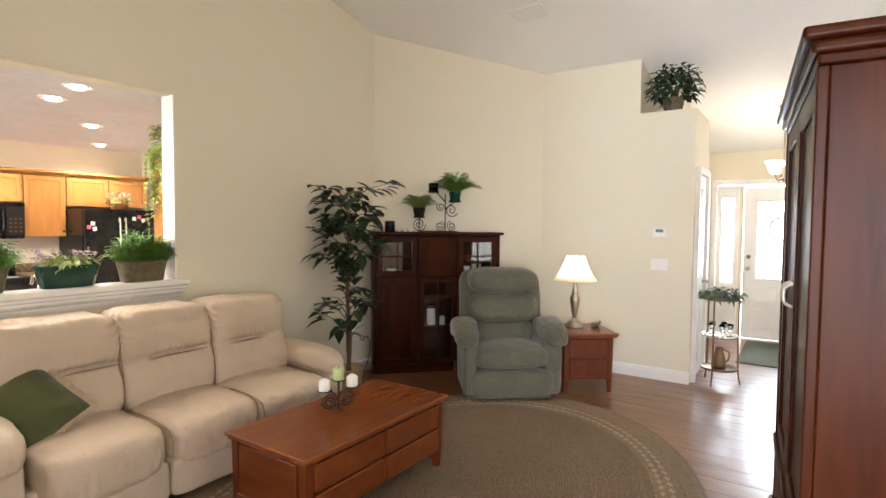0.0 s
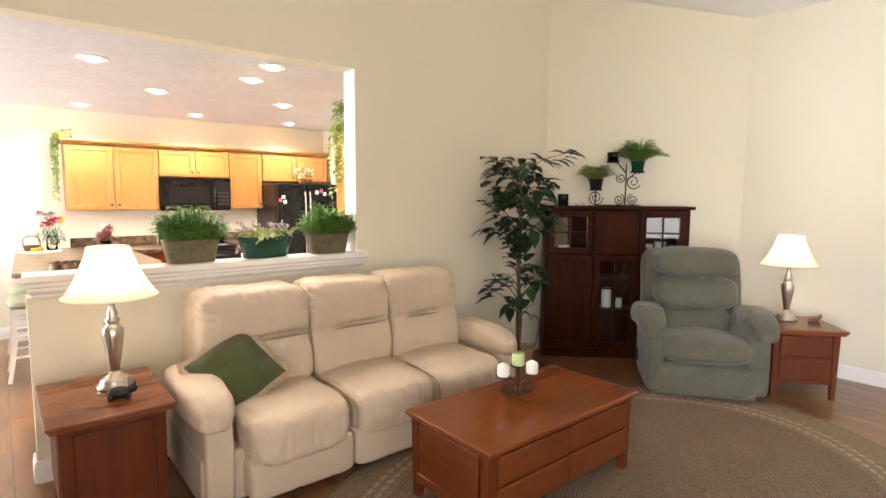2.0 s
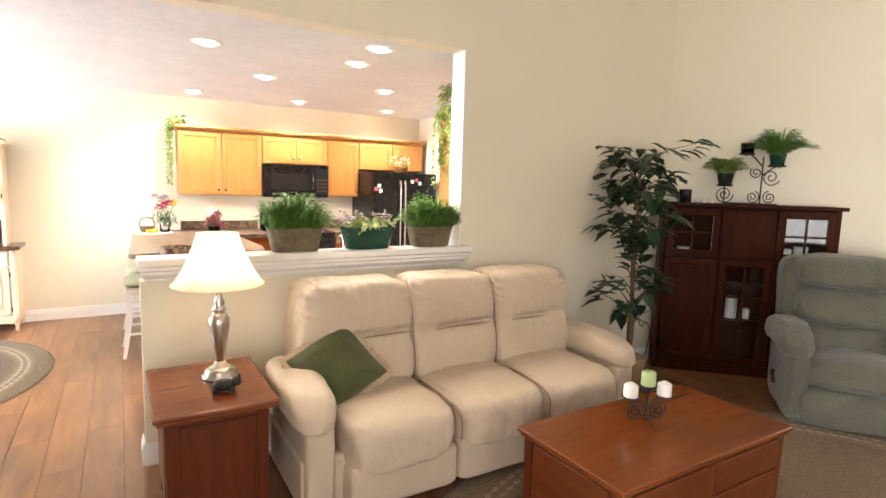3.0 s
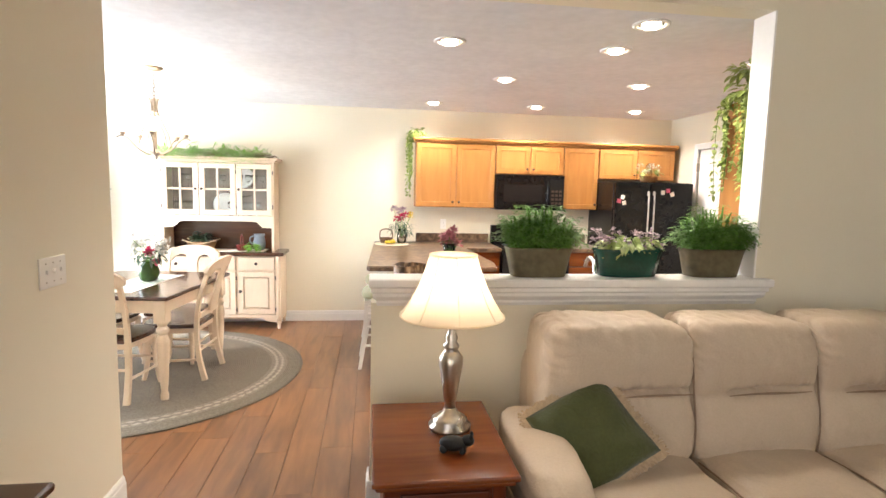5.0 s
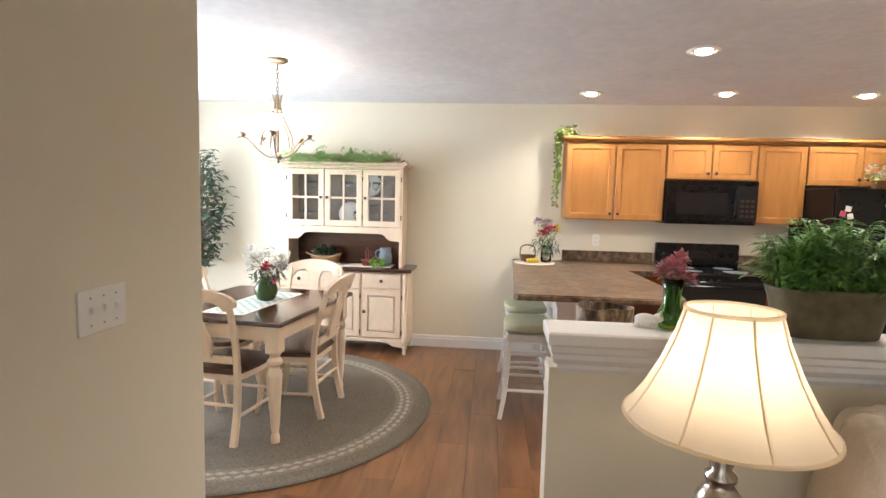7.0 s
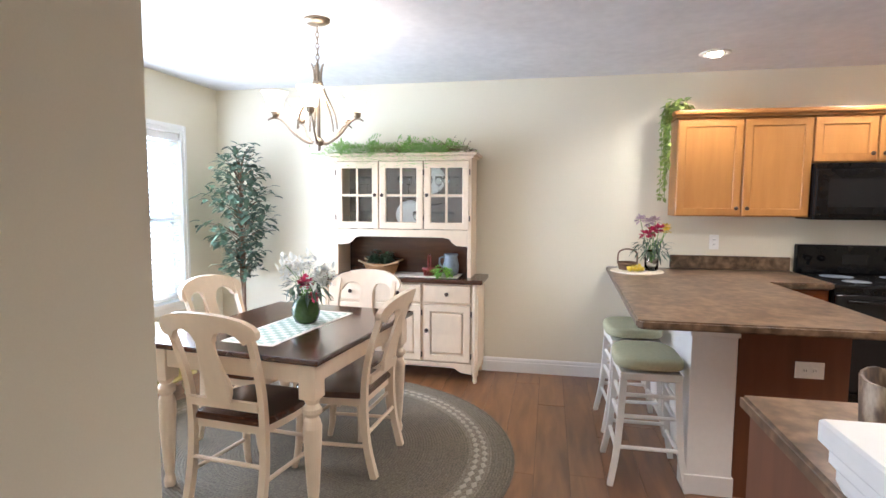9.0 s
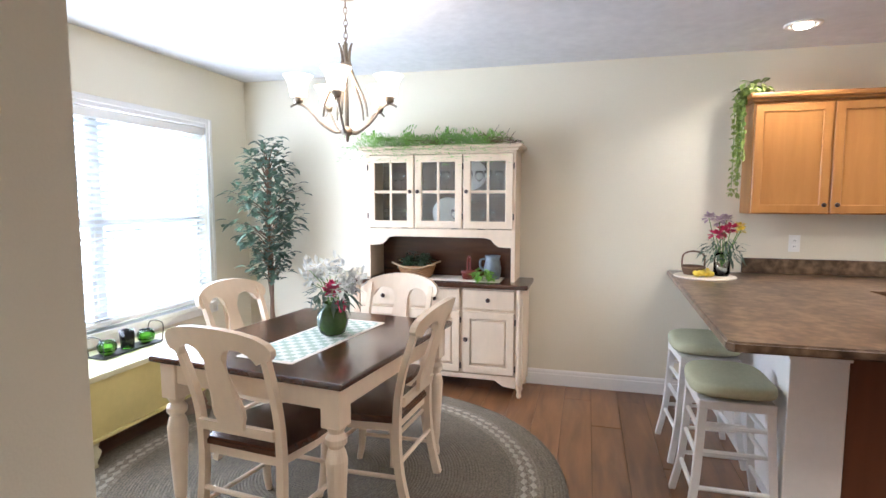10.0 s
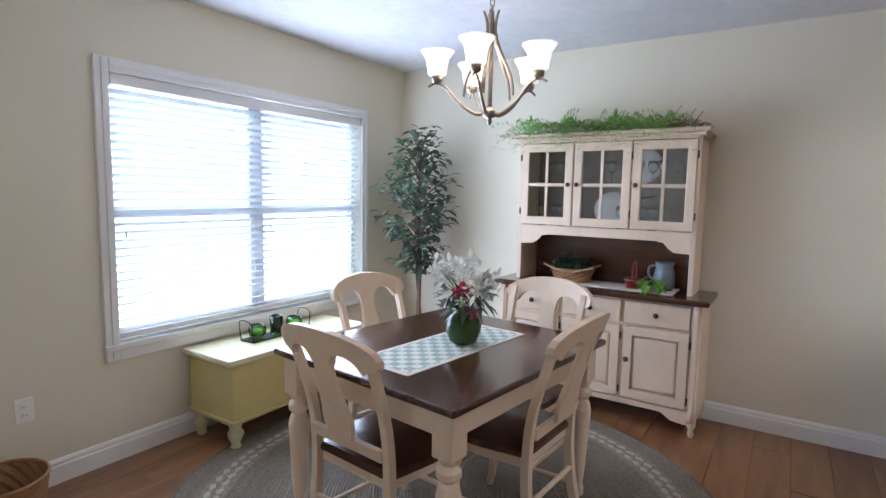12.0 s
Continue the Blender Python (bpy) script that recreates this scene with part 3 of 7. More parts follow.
# ---- window of the dining room ----
def dining_window():
    x0, x1, z0, z1 = -6.58, -4.73, 0.62, 1.985
    win = tagged(new("window_1"), "twin white double-hung window behind half-open blinds", "window", kind="structure")
    for a in ((x0 - 0.07, x0, z0 - 0.09, z1 + 0.07), (x1, x1 + 0.07, z0 - 0.09, z1 + 0.07)):
        bm = B(a[0], a[1], -3.200, -3.175, a[2], a[3], r=0.006)
        box(bm, a[0] + 0.012, a[1] - 0.03, -3.180, -3.167, a[2] + 0.01, a[3] - 0.01, r=0.004)
        part("window_frame", bm, TRIM, win)
    bm = B(x0, x1, -3.200, -3.175, z1, z1 + 0.07, r=0.006)
    box(bm, x0, x1, -3.180, -3.167, z1 + 0.03, z1 + 0.058, r=0.004)
    part("window_frame", bm, TRIM, win)
    part("window_sill", B(x0 - 0.075, x1 + 0.075, -3.240, -3.165, z0 - 0.035, z0, r=0.006), TRIM, win)
    part("window_apron", B(x0 - 0.0, x1 + 0.0, -3.200, -3.180, z0 - 0.09, z0 - 0.035, r=0.004), TRIM, win)
    mid, meet = (x0 + x1) / 2, 1.29
    for a, b in ((x0, mid - 0.022), (mid + 0.022, x1)):
        bm = B(a, a + 0.03, -3.310, -3.270, z0, z1, r=0.003)
        box(bm, b - 0.03, b, -3.310, -3.270, z0, z1, r=0.003)
        box(bm, a, b, -3.310, -3.270, z0, z0 + 0.05, r=0.003)
        box(bm, a, b, -3.310, -3.270, z1 - 0.05, z1, r=0.003)
        box(bm, a, b, -3.315, -3.265, meet - 0.025, meet + 0.025, r=0.003)
        part("window_sash", bm, TRIM, win)
        pane = part("pane", B(a + 0.02, b - 0.02, -3.292, -3.288, z0 + 0.03, z1 - 0.03), PANE, win)
        pane.visible_shadow = False
    part("mullion", B(mid - 0.022, mid + 0.022, -3.320, -3.260, z0, z1, r=0.003), TRIM, win)
    blind = thing("window_blind", pose(0, 0, 0), "white horizontal slat blind, tilted half open, backlit", "blind")
    part("headrail", B(x0 + 0.01, x1 - 0.01, -3.240, -3.190, z1 - 0.06, z1 - 0.003, r=0.004), TRIM, blind)
    part("bottom_rail", B(x0 + 0.015, x1 - 0.015, -3.225, -3.205, z0 + 0.02, z0 + 0.045, r=0.004), TRIM, blind)
    slat = None
    for k in range(30):
        z = z0 + 0.065 + k * 0.0418
        if slat is None:
            bm = bmesh.new()
            extrude_outline(bm, [(x0 + 0.015, -0.024), (x1 - 0.015, -0.024), (x1 - 0.015, 0.024), (x0 + 0.015, 0.024)], 0.0022)
            slat = part("slat", bm, BLIND, blind)
            ob = slat
        else:
            ob = new("slat", slat.data)
            ob.parent = blind
        ob.matrix_basis = pose(0, -3.222, z, 24 + rnd(-1.2, 1.2), 0, 0)
    for x in (x0 + 0.1, mid - 0.2, mid + 0.22, x1 - 0.1):
        bm = bmesh.new()
        tube(bm, [(x, -3.202, z1 - 0.06), (x, -3.202, z0 + 0.03)], 0.0012, 5)
        part("cord", bm, TRIM, blind)
    for x, z in ((x1 - 0.06, 1.16), (mid - 0.05, 1.16), (mid + 0.08, 1.20), (x0 + 0.08, 1.18)):
        part("tassel", L([(0.004, z), (0.007, z + 0.01), (0.004, z + 0.035)], 8, Matrix.Translation((x, -3.195, 0))), PLATE, blind)


dining_window()
structure("backdrop", B(-22, 4, -6.4, -6.35, -1.0, 6.5), BACKDROP, "bright hazy daylight outside the window")
structure("backdrop", B(-3.0, 3.5, 11.0, 11.05, -1.0, 4.5), BACKDROP, "bright hazy daylight outside the front door")
structure("ground", B(-60, 60, -60, 60, -0.4, -0.3), paint("lawn", (0.06, 0.09, 0.03), 0.9, grain=3, vary=0.3), "short green lawn outside")


# ---- front door ----
def front_door():
    d = tagged(new("door_1"), "white panelled front door with half glass, closed", "door", kind="structure")
    x0, x1, y = -0.31, 0.58, 8.47
    bm = B(x0, x0 + 0.13, y, y + 0.045, 0.01, 2.06, r=0.003)
    box(bm, x1 - 0.13, x1, y, y + 0.045, 0.01, 2.06, r=0.003)
    box(bm, x0 + 0.13, x1 - 0.13, y, y + 0.045, 1.90, 2.06, r=0.003)
    box(bm, x0 + 0.13, x1 - 0.13, y, y + 0.045, 0.01, 0.80, r=0.003)
    part("leaf", bm, DOORP, d)
    for a, b in ((x0 + 0.15, (x0 + x1) / 2 - 0.03), ((x0 + x1) / 2 + 0.03, x1 - 0.15)):
        for z0, z1 in ((0.14, 0.42), (0.50, 0.72)):
            part("raised_panel", B(a, b, y - 0.012, y, z0, z1, r=0.01), DOORP, d)
    bm = bmesh.new()
    for a in ((x0 + 0.13, x0 + 0.165, 0.80, 1.90), (x1 - 0.165, x1 - 0.13, 0.80, 1.90), (x0 + 0.165, x1 - 0.165, 0.80, 0.835), (x0 + 0.165, x1 - 0.165, 1.865, 1.90)):
        box(bm, a[0], a[1], y - 0.014, y + 0.01, a[2], a[3], r=0.003)
    part("glass_frame", bm, DOORP, d)
    pane = part("pane", B(x0 + 0.14, x1 - 0.14, y + 0.02, y + 0.025, 0.82, 1.88), PANE, d)
    pane.visible_shadow = False
    part("door_handle", L([(0.0, 0), (0.028, 0.002), (0.028, 0.008), (0.012, 0.014), (0.012, 0.04), (0.028, 0.05), (0.028, 0.068), (0, 0.075)], 16, pose(x0 + 0.065, y, 0.96, 90)), STEEL, d, "brushed nickel door knob", True)
    part("deadbolt", L([(0.0, 0), (0.028, 0.002), (0.028, 0.012), (0.01, 0.02), (0, 0.022)], 16, pose(x0 + 0.065, y, 1.12, 90)), STEEL, d, "brushed nickel deadbolt", True)
    s = tagged(new("window_2"), "white sidelight with tall glass beside the door", "window", kind="structure")
    a, b = -0.645, -0.375
    bm = B(a, a + 0.06, y, y + 0.045, 0.01, 2.09, r=0.003)
    box(bm, b - 0.06, b, y, y + 0.045, 0.01, 2.09, r=0.003)
    box(bm, a + 0.06, b - 0.06, y, y + 0.045, 1.92, 2.09, r=0.003)
    box(bm, a + 0.06, b - 0.06, y, y + 0.045, 0.01, 0.76, r=0.003)
    part("window_frame", bm, DOORP, s)
    pane = part("pane", B(a + 0.05, b - 0.05, y + 0.02, y + 0.025, 0.74, 1.94), PANE, s)
    pane.visible_shadow = False
    bm = B(-0.715, -0.645, 8.435, 8.45, 0, 2.17, r=0.003)
    box(bm, -0.645, 0.66, 8.435, 8.45, 2.10, 2.17, r=0.003)
    box(bm, 0.59, 0.66, 8.435, 8.45, 0, 2.10, r=0.003)
    structure("trim", bm, TRIM, "white door casing")
    w = thing("wreath", pose(0.14, 8.44, 1.50), "small twig and leaf wreath hanging on the door glass", "wreath")
    bm = bmesh.new()
    tube(bm, [(0.155 * math.cos(a * 0.2618), 0, 0.155 * math.sin(a * 0.2618)) for a in range(25)], 0.012, 6)
    part("ring", bm, BARK, w)
    bm = bmesh.new()
    for _ in range(130):
        a = rnd(0, 6.283)
        p = Vector((0.155 * math.cos(a), rnd(-0.015, 0.01), 0.155 * math.sin(a)))
        leaf(bm, p, (rnd(-1, 1), rnd(-0.6, 0.1), rnd(-1, 1)), rnd(0.03, 0.055), 0.018)
    part("leaves", bm, LEAFV, w)


front_door()


def side_door(name, m, width, label, opened=0.0):
    """A white six-panel door leaf with its casing; local x along the wall, y into the room."""
    d = tagged(new(name), label, "door", kind="structure")
    d.matrix_basis = m
    bm = B(-0.065, 0, -0.018, 0.021, 0, 2.11, r=0.003)
    box(bm, width, width + 0.065, -0.018, 0.021, 0, 2.11, r=0.003)
    box(bm, 0, width, -0.018, 0.021, 2.045, 2.11, r=0.003)
    part("casing", bm, TRIM, d)
    h = part("leaf", B(0.005, width - 0.005, 0.015, 0.05, 0.01, 2.04, r=0.003), DOORP, d)
    for a, b in ((0.11, width / 2 - 0.04), (width / 2 + 0.04, width - 0.11)):
        for z0, z1 in ((0.2, 0.85), (1.0, 1.55), (1.66, 1.92)):
            part("raised_panel", B(a, b, 0.006, 0.016, z0, z1, r=0.008), DOORP, h)
    part("door_handle", L([(0.0, 0), (0.026, 0.002), (0.026, 0.008), (0.011, 0.014), (0.011, 0.04), (0.026, 0.05), (0.026, 0.066), (0, 0.072)], 14, pose(width - 0.07, 0.015, 0.96, 90)), STEEL, h, "brushed nickel knob", True)
    for z in (0.25, 1.05, 1.85):
        part("hinge", B(-0.004, 0.01, -0.022, 0.015, z - 0.045, z + 0.045, r=0.002), STEEL, d)
    return d


side_door("door_2", pose(-6.52, 3.85, 0), 0.84, "white panelled pantry door, closed")
side_door("door_3", pose(-0.479, 5.80, 0, 0, 0, 90), 0.52, "white panelled closet door in the foyer, closed")


# ---- living room: sofa ----
def sofa():
    """Three-seat reclining sofa; local x along its length, y to the front, z up."""
    s = thing("sofa", pose(-2.83, 1.87, 0, 0, 0, -90), "beige leather three-seat reclining sofa against the half wall", "sofa")
    half, d0, d1 = 0.87, -0.46, 0.45
    part("base", B(-1.06, 1.06, -0.42, 0.36, 0.04, 0.30, r=0.03, segments=3), LEATHER, s)
    for k in range(3):
        a, b = -half + k * 2 * half / 3, -half + (k + 1) * 2 * half / 3

        def seat_shape(q, h):
            if q.z > 0:
                q.z *= 1 + 0.10 * math.cos(q.x / h.x * 1.4)
            q.z -= 0.03 * max(0, q.y / h.y) ** 4
            return q

        part("seat_cushion", cushion(bmesh.new(), a + 0.001, b - 0.001, -0.22, 0.50, 0.22, 0.465, 5.5, 44, 0.012, k * 3.1, seat_shape, 0.018), LEATHER, s, smooth=True)
        part("footrest", cushion(bmesh.new(), a + 0.003, b - 0.003, 0.30, 0.470, 0.05, 0.27, 8, 16, 0.008, k * 5.7, None, 0.008), LEATHER, s, smooth=True)

        centre, reach = ((0.10, 0.52), (-0.20, 0.72), (-0.40, 0.62))[k]

        def slit_height(u, k=k):
            return 0.04 - 0.05 * u + 0.02 * math.sin(u * 3 + k)

        def back_shape(q, h, k=k, centre=centre, reach=reach):
            t, u = q.z / h.z, q.x / h.x
            near = max(0.0, min(1.0, (reach - abs(u - centre)) * 5))
            away = t - slit_height(u)
            if q.y > 0:
                roll = 0.030 * math.exp(-((t - 0.52) / 0.36) ** 2) + 0.020 * math.exp(-((t + 0.45) / 0.33) ** 2)
                ease = 0.016 * math.exp(-(away / 0.10) ** 2)
                pucker = 0.006 * near * math.exp(-(away / 0.16) ** 2) * math.sin(u * 34 + 3 * math.sin(u * 9 + k))
                q.y += roll - ease - 0.045 * near * math.exp(-(away / 0.035) ** 2) + pucker
            edge = max(0.0, (abs(u) - 0.66) / 0.34)
            if t > 0.2 and q.y > -h.y * 0.5:
                gather = 0.5 + 0.5 * math.sin((q.z + 0.6 * q.y) * 2 * math.pi / 0.041 + k)
                q.y -= 0.016 * gather * edge * min(1.0, (t - 0.2) * 2.5)
                q.z -= 0.010 * gather * edge * max(0.0, t - 0.6) * 2.5
            q.y -= 0.10 * (t + 1) * 0.5
            return q

        back = part("back_cushion", cushion(bmesh.new(), a - (0.001 if k else 0.03), b + (0.07 if k == 2 else 0.001), -0.32, 0.0, 0.40, 1.0, 8, 56, 0.010, k * 7.3, back_shape, 0.010), LEATHER, s, smooth=True)
        bm, mid, hx = bmesh.new(), (a + b) / 2, (b - a) / 2
        line = []
        for n in range(15):
            u = centre + (n / 7 - 1) * (reach - 0.06)
            z = 0.6875 + 0.2875 * slit_height(u)
            line.append((mid + u * hx, -0.052 - 0.004 * abs(n - 7) / 7, z))
        tube(bm, line, lambda v: 0.0015 + 0.0035 * math.sin(math.pi * max(0.02, min(0.98, v))), 6)
        part("tuck_seam", bm, SEAM, back, "dark stitched tuck")
        if k:
            bm = bmesh.new()
            tube(bm, curve([(a, -0.042, 0.44), (a, -0.040, 0.56), (a, -0.070, 0.72), (a, -0.105, 0.88), (a, -0.156, 0.950), (a, -0.26, 0.962)], 5), 0.0045, 6)
            part("back_seam", bm, SEAM, s, "brown seam between the back cushions")
            bm = bmesh.new()
            tube(bm, curve([(a, 0.0, 0.438), (a, 0.2, 0.445), (a, 0.40, 0.427), (a, 0.466, 0.378), (a, 0.470, 0.28)], 5), 0.004, 6)
            part("seat_seam", bm, SEAM, s, "brown seam between the seat cushions")
    part("back_panel", cushion(bmesh.new(), -0.90, 0.94, -0.46, -0.28, 0.10, 0.86, 10, 12, 0.004), LEATHER, s, smooth=True)
    for side in (-1, 1):
        x0, x1 = (side * 1.11, side * 0.87)
        part("arm_panel", cushion(bmesh.new(), min(side * 1.05, side * 0.91), max(side * 1.05, side * 0.91), -0.40, 0.40, 0.04, 0.47, 12, 12, 0.005, side), LEATHER, s, smooth=True)

        def arm_shape(q, h):
            q.z += 0.010 * math.sin(q.y * 7) - 0.025 * (q.y / h.y) - 0.035 * max(0, q.y / h.y) ** 3
            return q

        part("arm_pad", cushion(bmesh.new(), min(x0, x1), max(x0, x1), -0.30, 0.43, 0.44, 0.615, 3.0, 26, 0.010, side * 4, arm_shape, 0.012), LEATHER, s, smooth=True)


sofa()


def throw_pillow():
    p = thing("throw_pillow", look((-2.79, 1.09, 0.60), (-2.4, 1.02, 0.90), 48) @ pose(0, 0, 0, 0, 0, 8) @ Matrix.Scale(0.95, 4), "moss green velvet pillow with straw fringe on the sofa", "pillow")
    bm = bmesh.new()
    n = 20
    grid = {}
    for s in (-1, 1):
        for i in range(n + 1):
            for j in range(n + 1):
                u, v = 2 * i / n - 1, 2 * j / n - 1
                e = min(1, (1 - abs(u)) * 3) ** 0.55 * min(1, (1 - abs(v)) * 3) ** 0.55
                w = noise.noise(Vector((u * 2.2, v * 2.2, s * 3))) * 0.016
                grid[s, i, j] = bm.verts.new((u * 0.20 * (1 - 0.06 * (1 - v * v)), v * 0.20 * (1 - 0.06 * (1 - u * u)), s * (0.065 * e * (1 - 0.35 * (u * u + v * v) / 2) + w * e)))
        for i in range(n):
            for j in range(n):
                f = [grid[s, i, j], grid[s, i + 1, j], grid[s, i + 1, j + 1], grid[s, i, j + 1]]
                bm.faces.new(f if s > 0 else f[::-1])
    bmesh.ops.remove_doubles(bm, verts=bm.verts, dist=0.0008)
    part("cover", bm, PILLOWG, p, smooth=True)
    bm = bmesh.new()
    for k in range(1000):
        t = k / 1000 * 4
        e, f = int(t), t - int(t)
        u = 2 * f - 1
        c = 0.19 * (1 - 0.05 * (1 - u * u)) + 0.006
        x, y, ox, oy = ((u * 0.2, c, 0, 1), (c, -u * 0.2, 1, 0), (-u * 0.2, -c, 0, -1), (-c, u * 0.2, -1, 0))[e]
        a = Vector((x, y, 0))
        d = Vector((ox + rnd(-0.5, 0.5), oy + rnd(-0.5, 0.5), rnd(-0.6, 0.6))).normalized()
        tube(bm, [a, a + d * rnd(0.018, 0.036)], 0.0042, 4)
    part("fringe", bm, FRINGE, p, "straw coloured fringe")


throw_pillow()


# ---- tables ----
def side_leg(x, y, z, w=0.04):
    bm = bmesh.new()
    lo, hi = w * 0.36, w * 0.5
    a = [bm.verts.new((x + sx * lo, y + sy * lo, 0)) for sx, sy in ((-1, -1), (1, -1), (1, 1), (-1, 1))]
    b = [bm.verts.new((x + sx * hi, y + sy * hi, z)) for sx, sy in ((-1, -1), (1, -1), (1, 1), (-1, 1))]
    bm.faces.new(a[::-1]), bm.faces.new(b)
    for k in range(4):
        bm.faces.new((a[k], a[(k + 1) % 4], b[(k + 1) % 4], b[k]))
    return bm


def moulded_top(hx, hy, z0, z1):
    bm = B(-hx, hx, -hy, hy, z1 - 0.022, z1, r=0.007, segments=3)
    box(bm, -hx + 0.012, hx - 0.012, -hy + 0.012, hy - 0.012, z0, z1 - 0.021, r=0.006)
    return bm


def end_table(m, hx, hy, h, label, drawers=True):
    """Front (drawers) towards local -y."""
    t = thing("end_table", m, label, "end table", "cherry end tables")
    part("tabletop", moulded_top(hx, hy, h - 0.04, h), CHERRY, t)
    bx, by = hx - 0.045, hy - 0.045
    # body, legs and fronts take the darker cherry, shaded by colour against the lit top
    part("body", B(-bx + 0.006, bx - 0.006, -by + 0.006, by - 0.006, 0.12, h - 0.04, r=0.003), CHERRY_SHADED_Z, t)
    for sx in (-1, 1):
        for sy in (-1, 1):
            part("leg", side_leg(sx * (bx - 0.018), sy * (by - 0.018), h - 0.042, 0.045), CHERRY_SHADED_Z, t)
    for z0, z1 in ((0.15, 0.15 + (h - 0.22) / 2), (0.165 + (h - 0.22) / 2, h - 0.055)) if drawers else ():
        part("drawer", B(-bx + 0.045, bx - 0.045, -by - 0.008, -by + 0.02, z0, z1, r=0.008), CHERRY_SHADED_Z, t)
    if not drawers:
        part("front_panel", B(-bx + 0.05, bx - 0.05, -by - 0.004, -by + 0.008, 0.17, h - 0.07, r=0.004), CHERRY_SHADED_Z, t)
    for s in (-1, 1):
        part("side_panel", B(s * bx - 0.006, s * bx + 0.006, -by + 0.05, by - 0.05, 0.17, h - 0.07, r=0.004), CHERRY_SHADED_Z, t)
    return t


end_table(pose(-2.835, 0.485, 0, 0, 0, 90), 0.245, 0.325, 0.60, "cherry wood end table with moulded top beside the sofa", False)
end_table(pose(-1.36, 5.0, 0, 0, 0, 40), 0.27, 0.27, 0.55, "cherry wood end table with two drawers beside the recliner")


def table_lamp(m, label, lit):
    l = thing("table_lamp", m @ Matrix.Diagonal((1.07, 1.07, 1.175, 1)), label, "table lamp", "nickel table lamps")
    part("base", L([(0.0, 0), (0.075, 0), (0.078, 0.012), (0.062, 0.02), (0.066, 0.032), (0.05, 0.042), (0.03, 0.052), (0.022, 0.07)], 28), STEEL, l, smooth=True)
    part("body", L([(0.022, 0.068), (0.018, 0.085), (0.024, 0.10), (0.034, 0.16), (0.044, 0.22), (0.043, 0.245), (0.03, 0.262), (0.022, 0.27), (0.03, 0.278), (0.03, 0.286), (0.018, 0.295), (0.024, 0.31), (0.016, 0.325), (0.012, 0.345), (0.018, 0.36), (0.01, 0.40)], 28), STEEL, l, "brushed nickel urn body", True)
    bm = bmesh.new()
    prof = [(0.188, 0.385), (0.176, 0.398), (0.150, 0.435), (0.122, 0.485), (0.098, 0.54), (0.084, 0.585)]
    n = 48
    rings = []
    for r, z in prof:
        rings.append([bm.verts.new(((r * (1 + 0.012 * abs(math.sin(4 * t)))) * math.cos(t), (r * (1 + 0.012 * abs(math.sin(4 * t)))) * math.sin(t), z)) for t in (2 * math.pi * k / n for k in range(n))])
    for a, b in zip(rings, rings[1:]):
        for k in range(n):
            bm.faces.new((a[k], a[(k + 1) % n], b[(k + 1) % n], b[k]))
    sh = part("shade", bm, SHADE, l, "lit cream bell shade with eight ribs", True)
    for k in range(8):
        t = k * math.pi / 4
        bm = bmesh.new()
        tube(bm, [(r * math.cos(t), r * math.sin(t), z) for r, z in prof], 0.0028, 5)
        part("rib", bm, SHADE, sh)
    for r, z in (prof[0], prof[-1]):
        bm = bmesh.new()
        tube(bm, [(r * math.cos(t * 0.1309), r * math.sin(t * 0.1309), z) for t in range(49)], 0.004, 5)
        part("rim", bm, SHADE, sh)
    part("bulb", L([(0.0, 0.36), (0.012, 0.362), (0.015, 0.39), (0.03, 0.43), (0.03, 0.45), (0.018, 0.475), (0, 0.48)], 14), BULB, l, "glowing bulb", True)
    lamp("lamp_bulb", "POINT", m @ pose(0, 0, 0.56), lit, WARM, radius=0.03)
    return l


table_lamp(pose(-2.90, 0.545, 0.60), "brushed nickel lamp, lit bell shade, on the sofa end table", 3.6)
table_lamp(pose(-1.44, 5.06, 0.55), "brushed nickel table lamp, lit, on the recliner end table", 4.6)


def little_animal(m, material, label, name="figurine", k=1.0):
    """A small carved animal, one plain shape."""
    bm = bmesh.new()
    for x, y, z, a, b, c in ((0, 0, 0.028, 0.045, 0.026, 0.024), (0.045, 0, 0.040, 0.02, 0.017, 0.018), (-0.03, 0.012, 0.012, 0.012, 0.01, 0.014), (-0.03, -0.012, 0.012, 0.012, 0.01, 0.014), (0.03, 0.012, 0.012, 0.011, 0.01, 0.014), (0.03, -0.012, 0.012, 0.011, 0.01, 0.014), (0.055, 0.01, 0.055, 0.006, 0.005, 0.012), (0.055, -0.01, 0.055, 0.006, 0.005, 0.012)):
        bmesh.ops.create_uvsphere(bm, u_segments=12, v_segments=8, radius=1, matrix=Matrix.LocRotScale((x * k, y * k, z * k), None, (a * k, b * k, c * k)))
    ob = part(name, bm, material, None, "", True)
    ob.matrix_basis = m
    return tagged(ob, label, "figurine")


little_animal(pose(-2.70, 0.53, 0.60, 0, 0, 75), IRON, "small dark carved animal figurine on the end table", k=1.15)
little_animal(pose(-1.27, 5.16, 0.55, 0, 0, 40), BRONZE, "small bronze figurine on the end table", k=0.9)


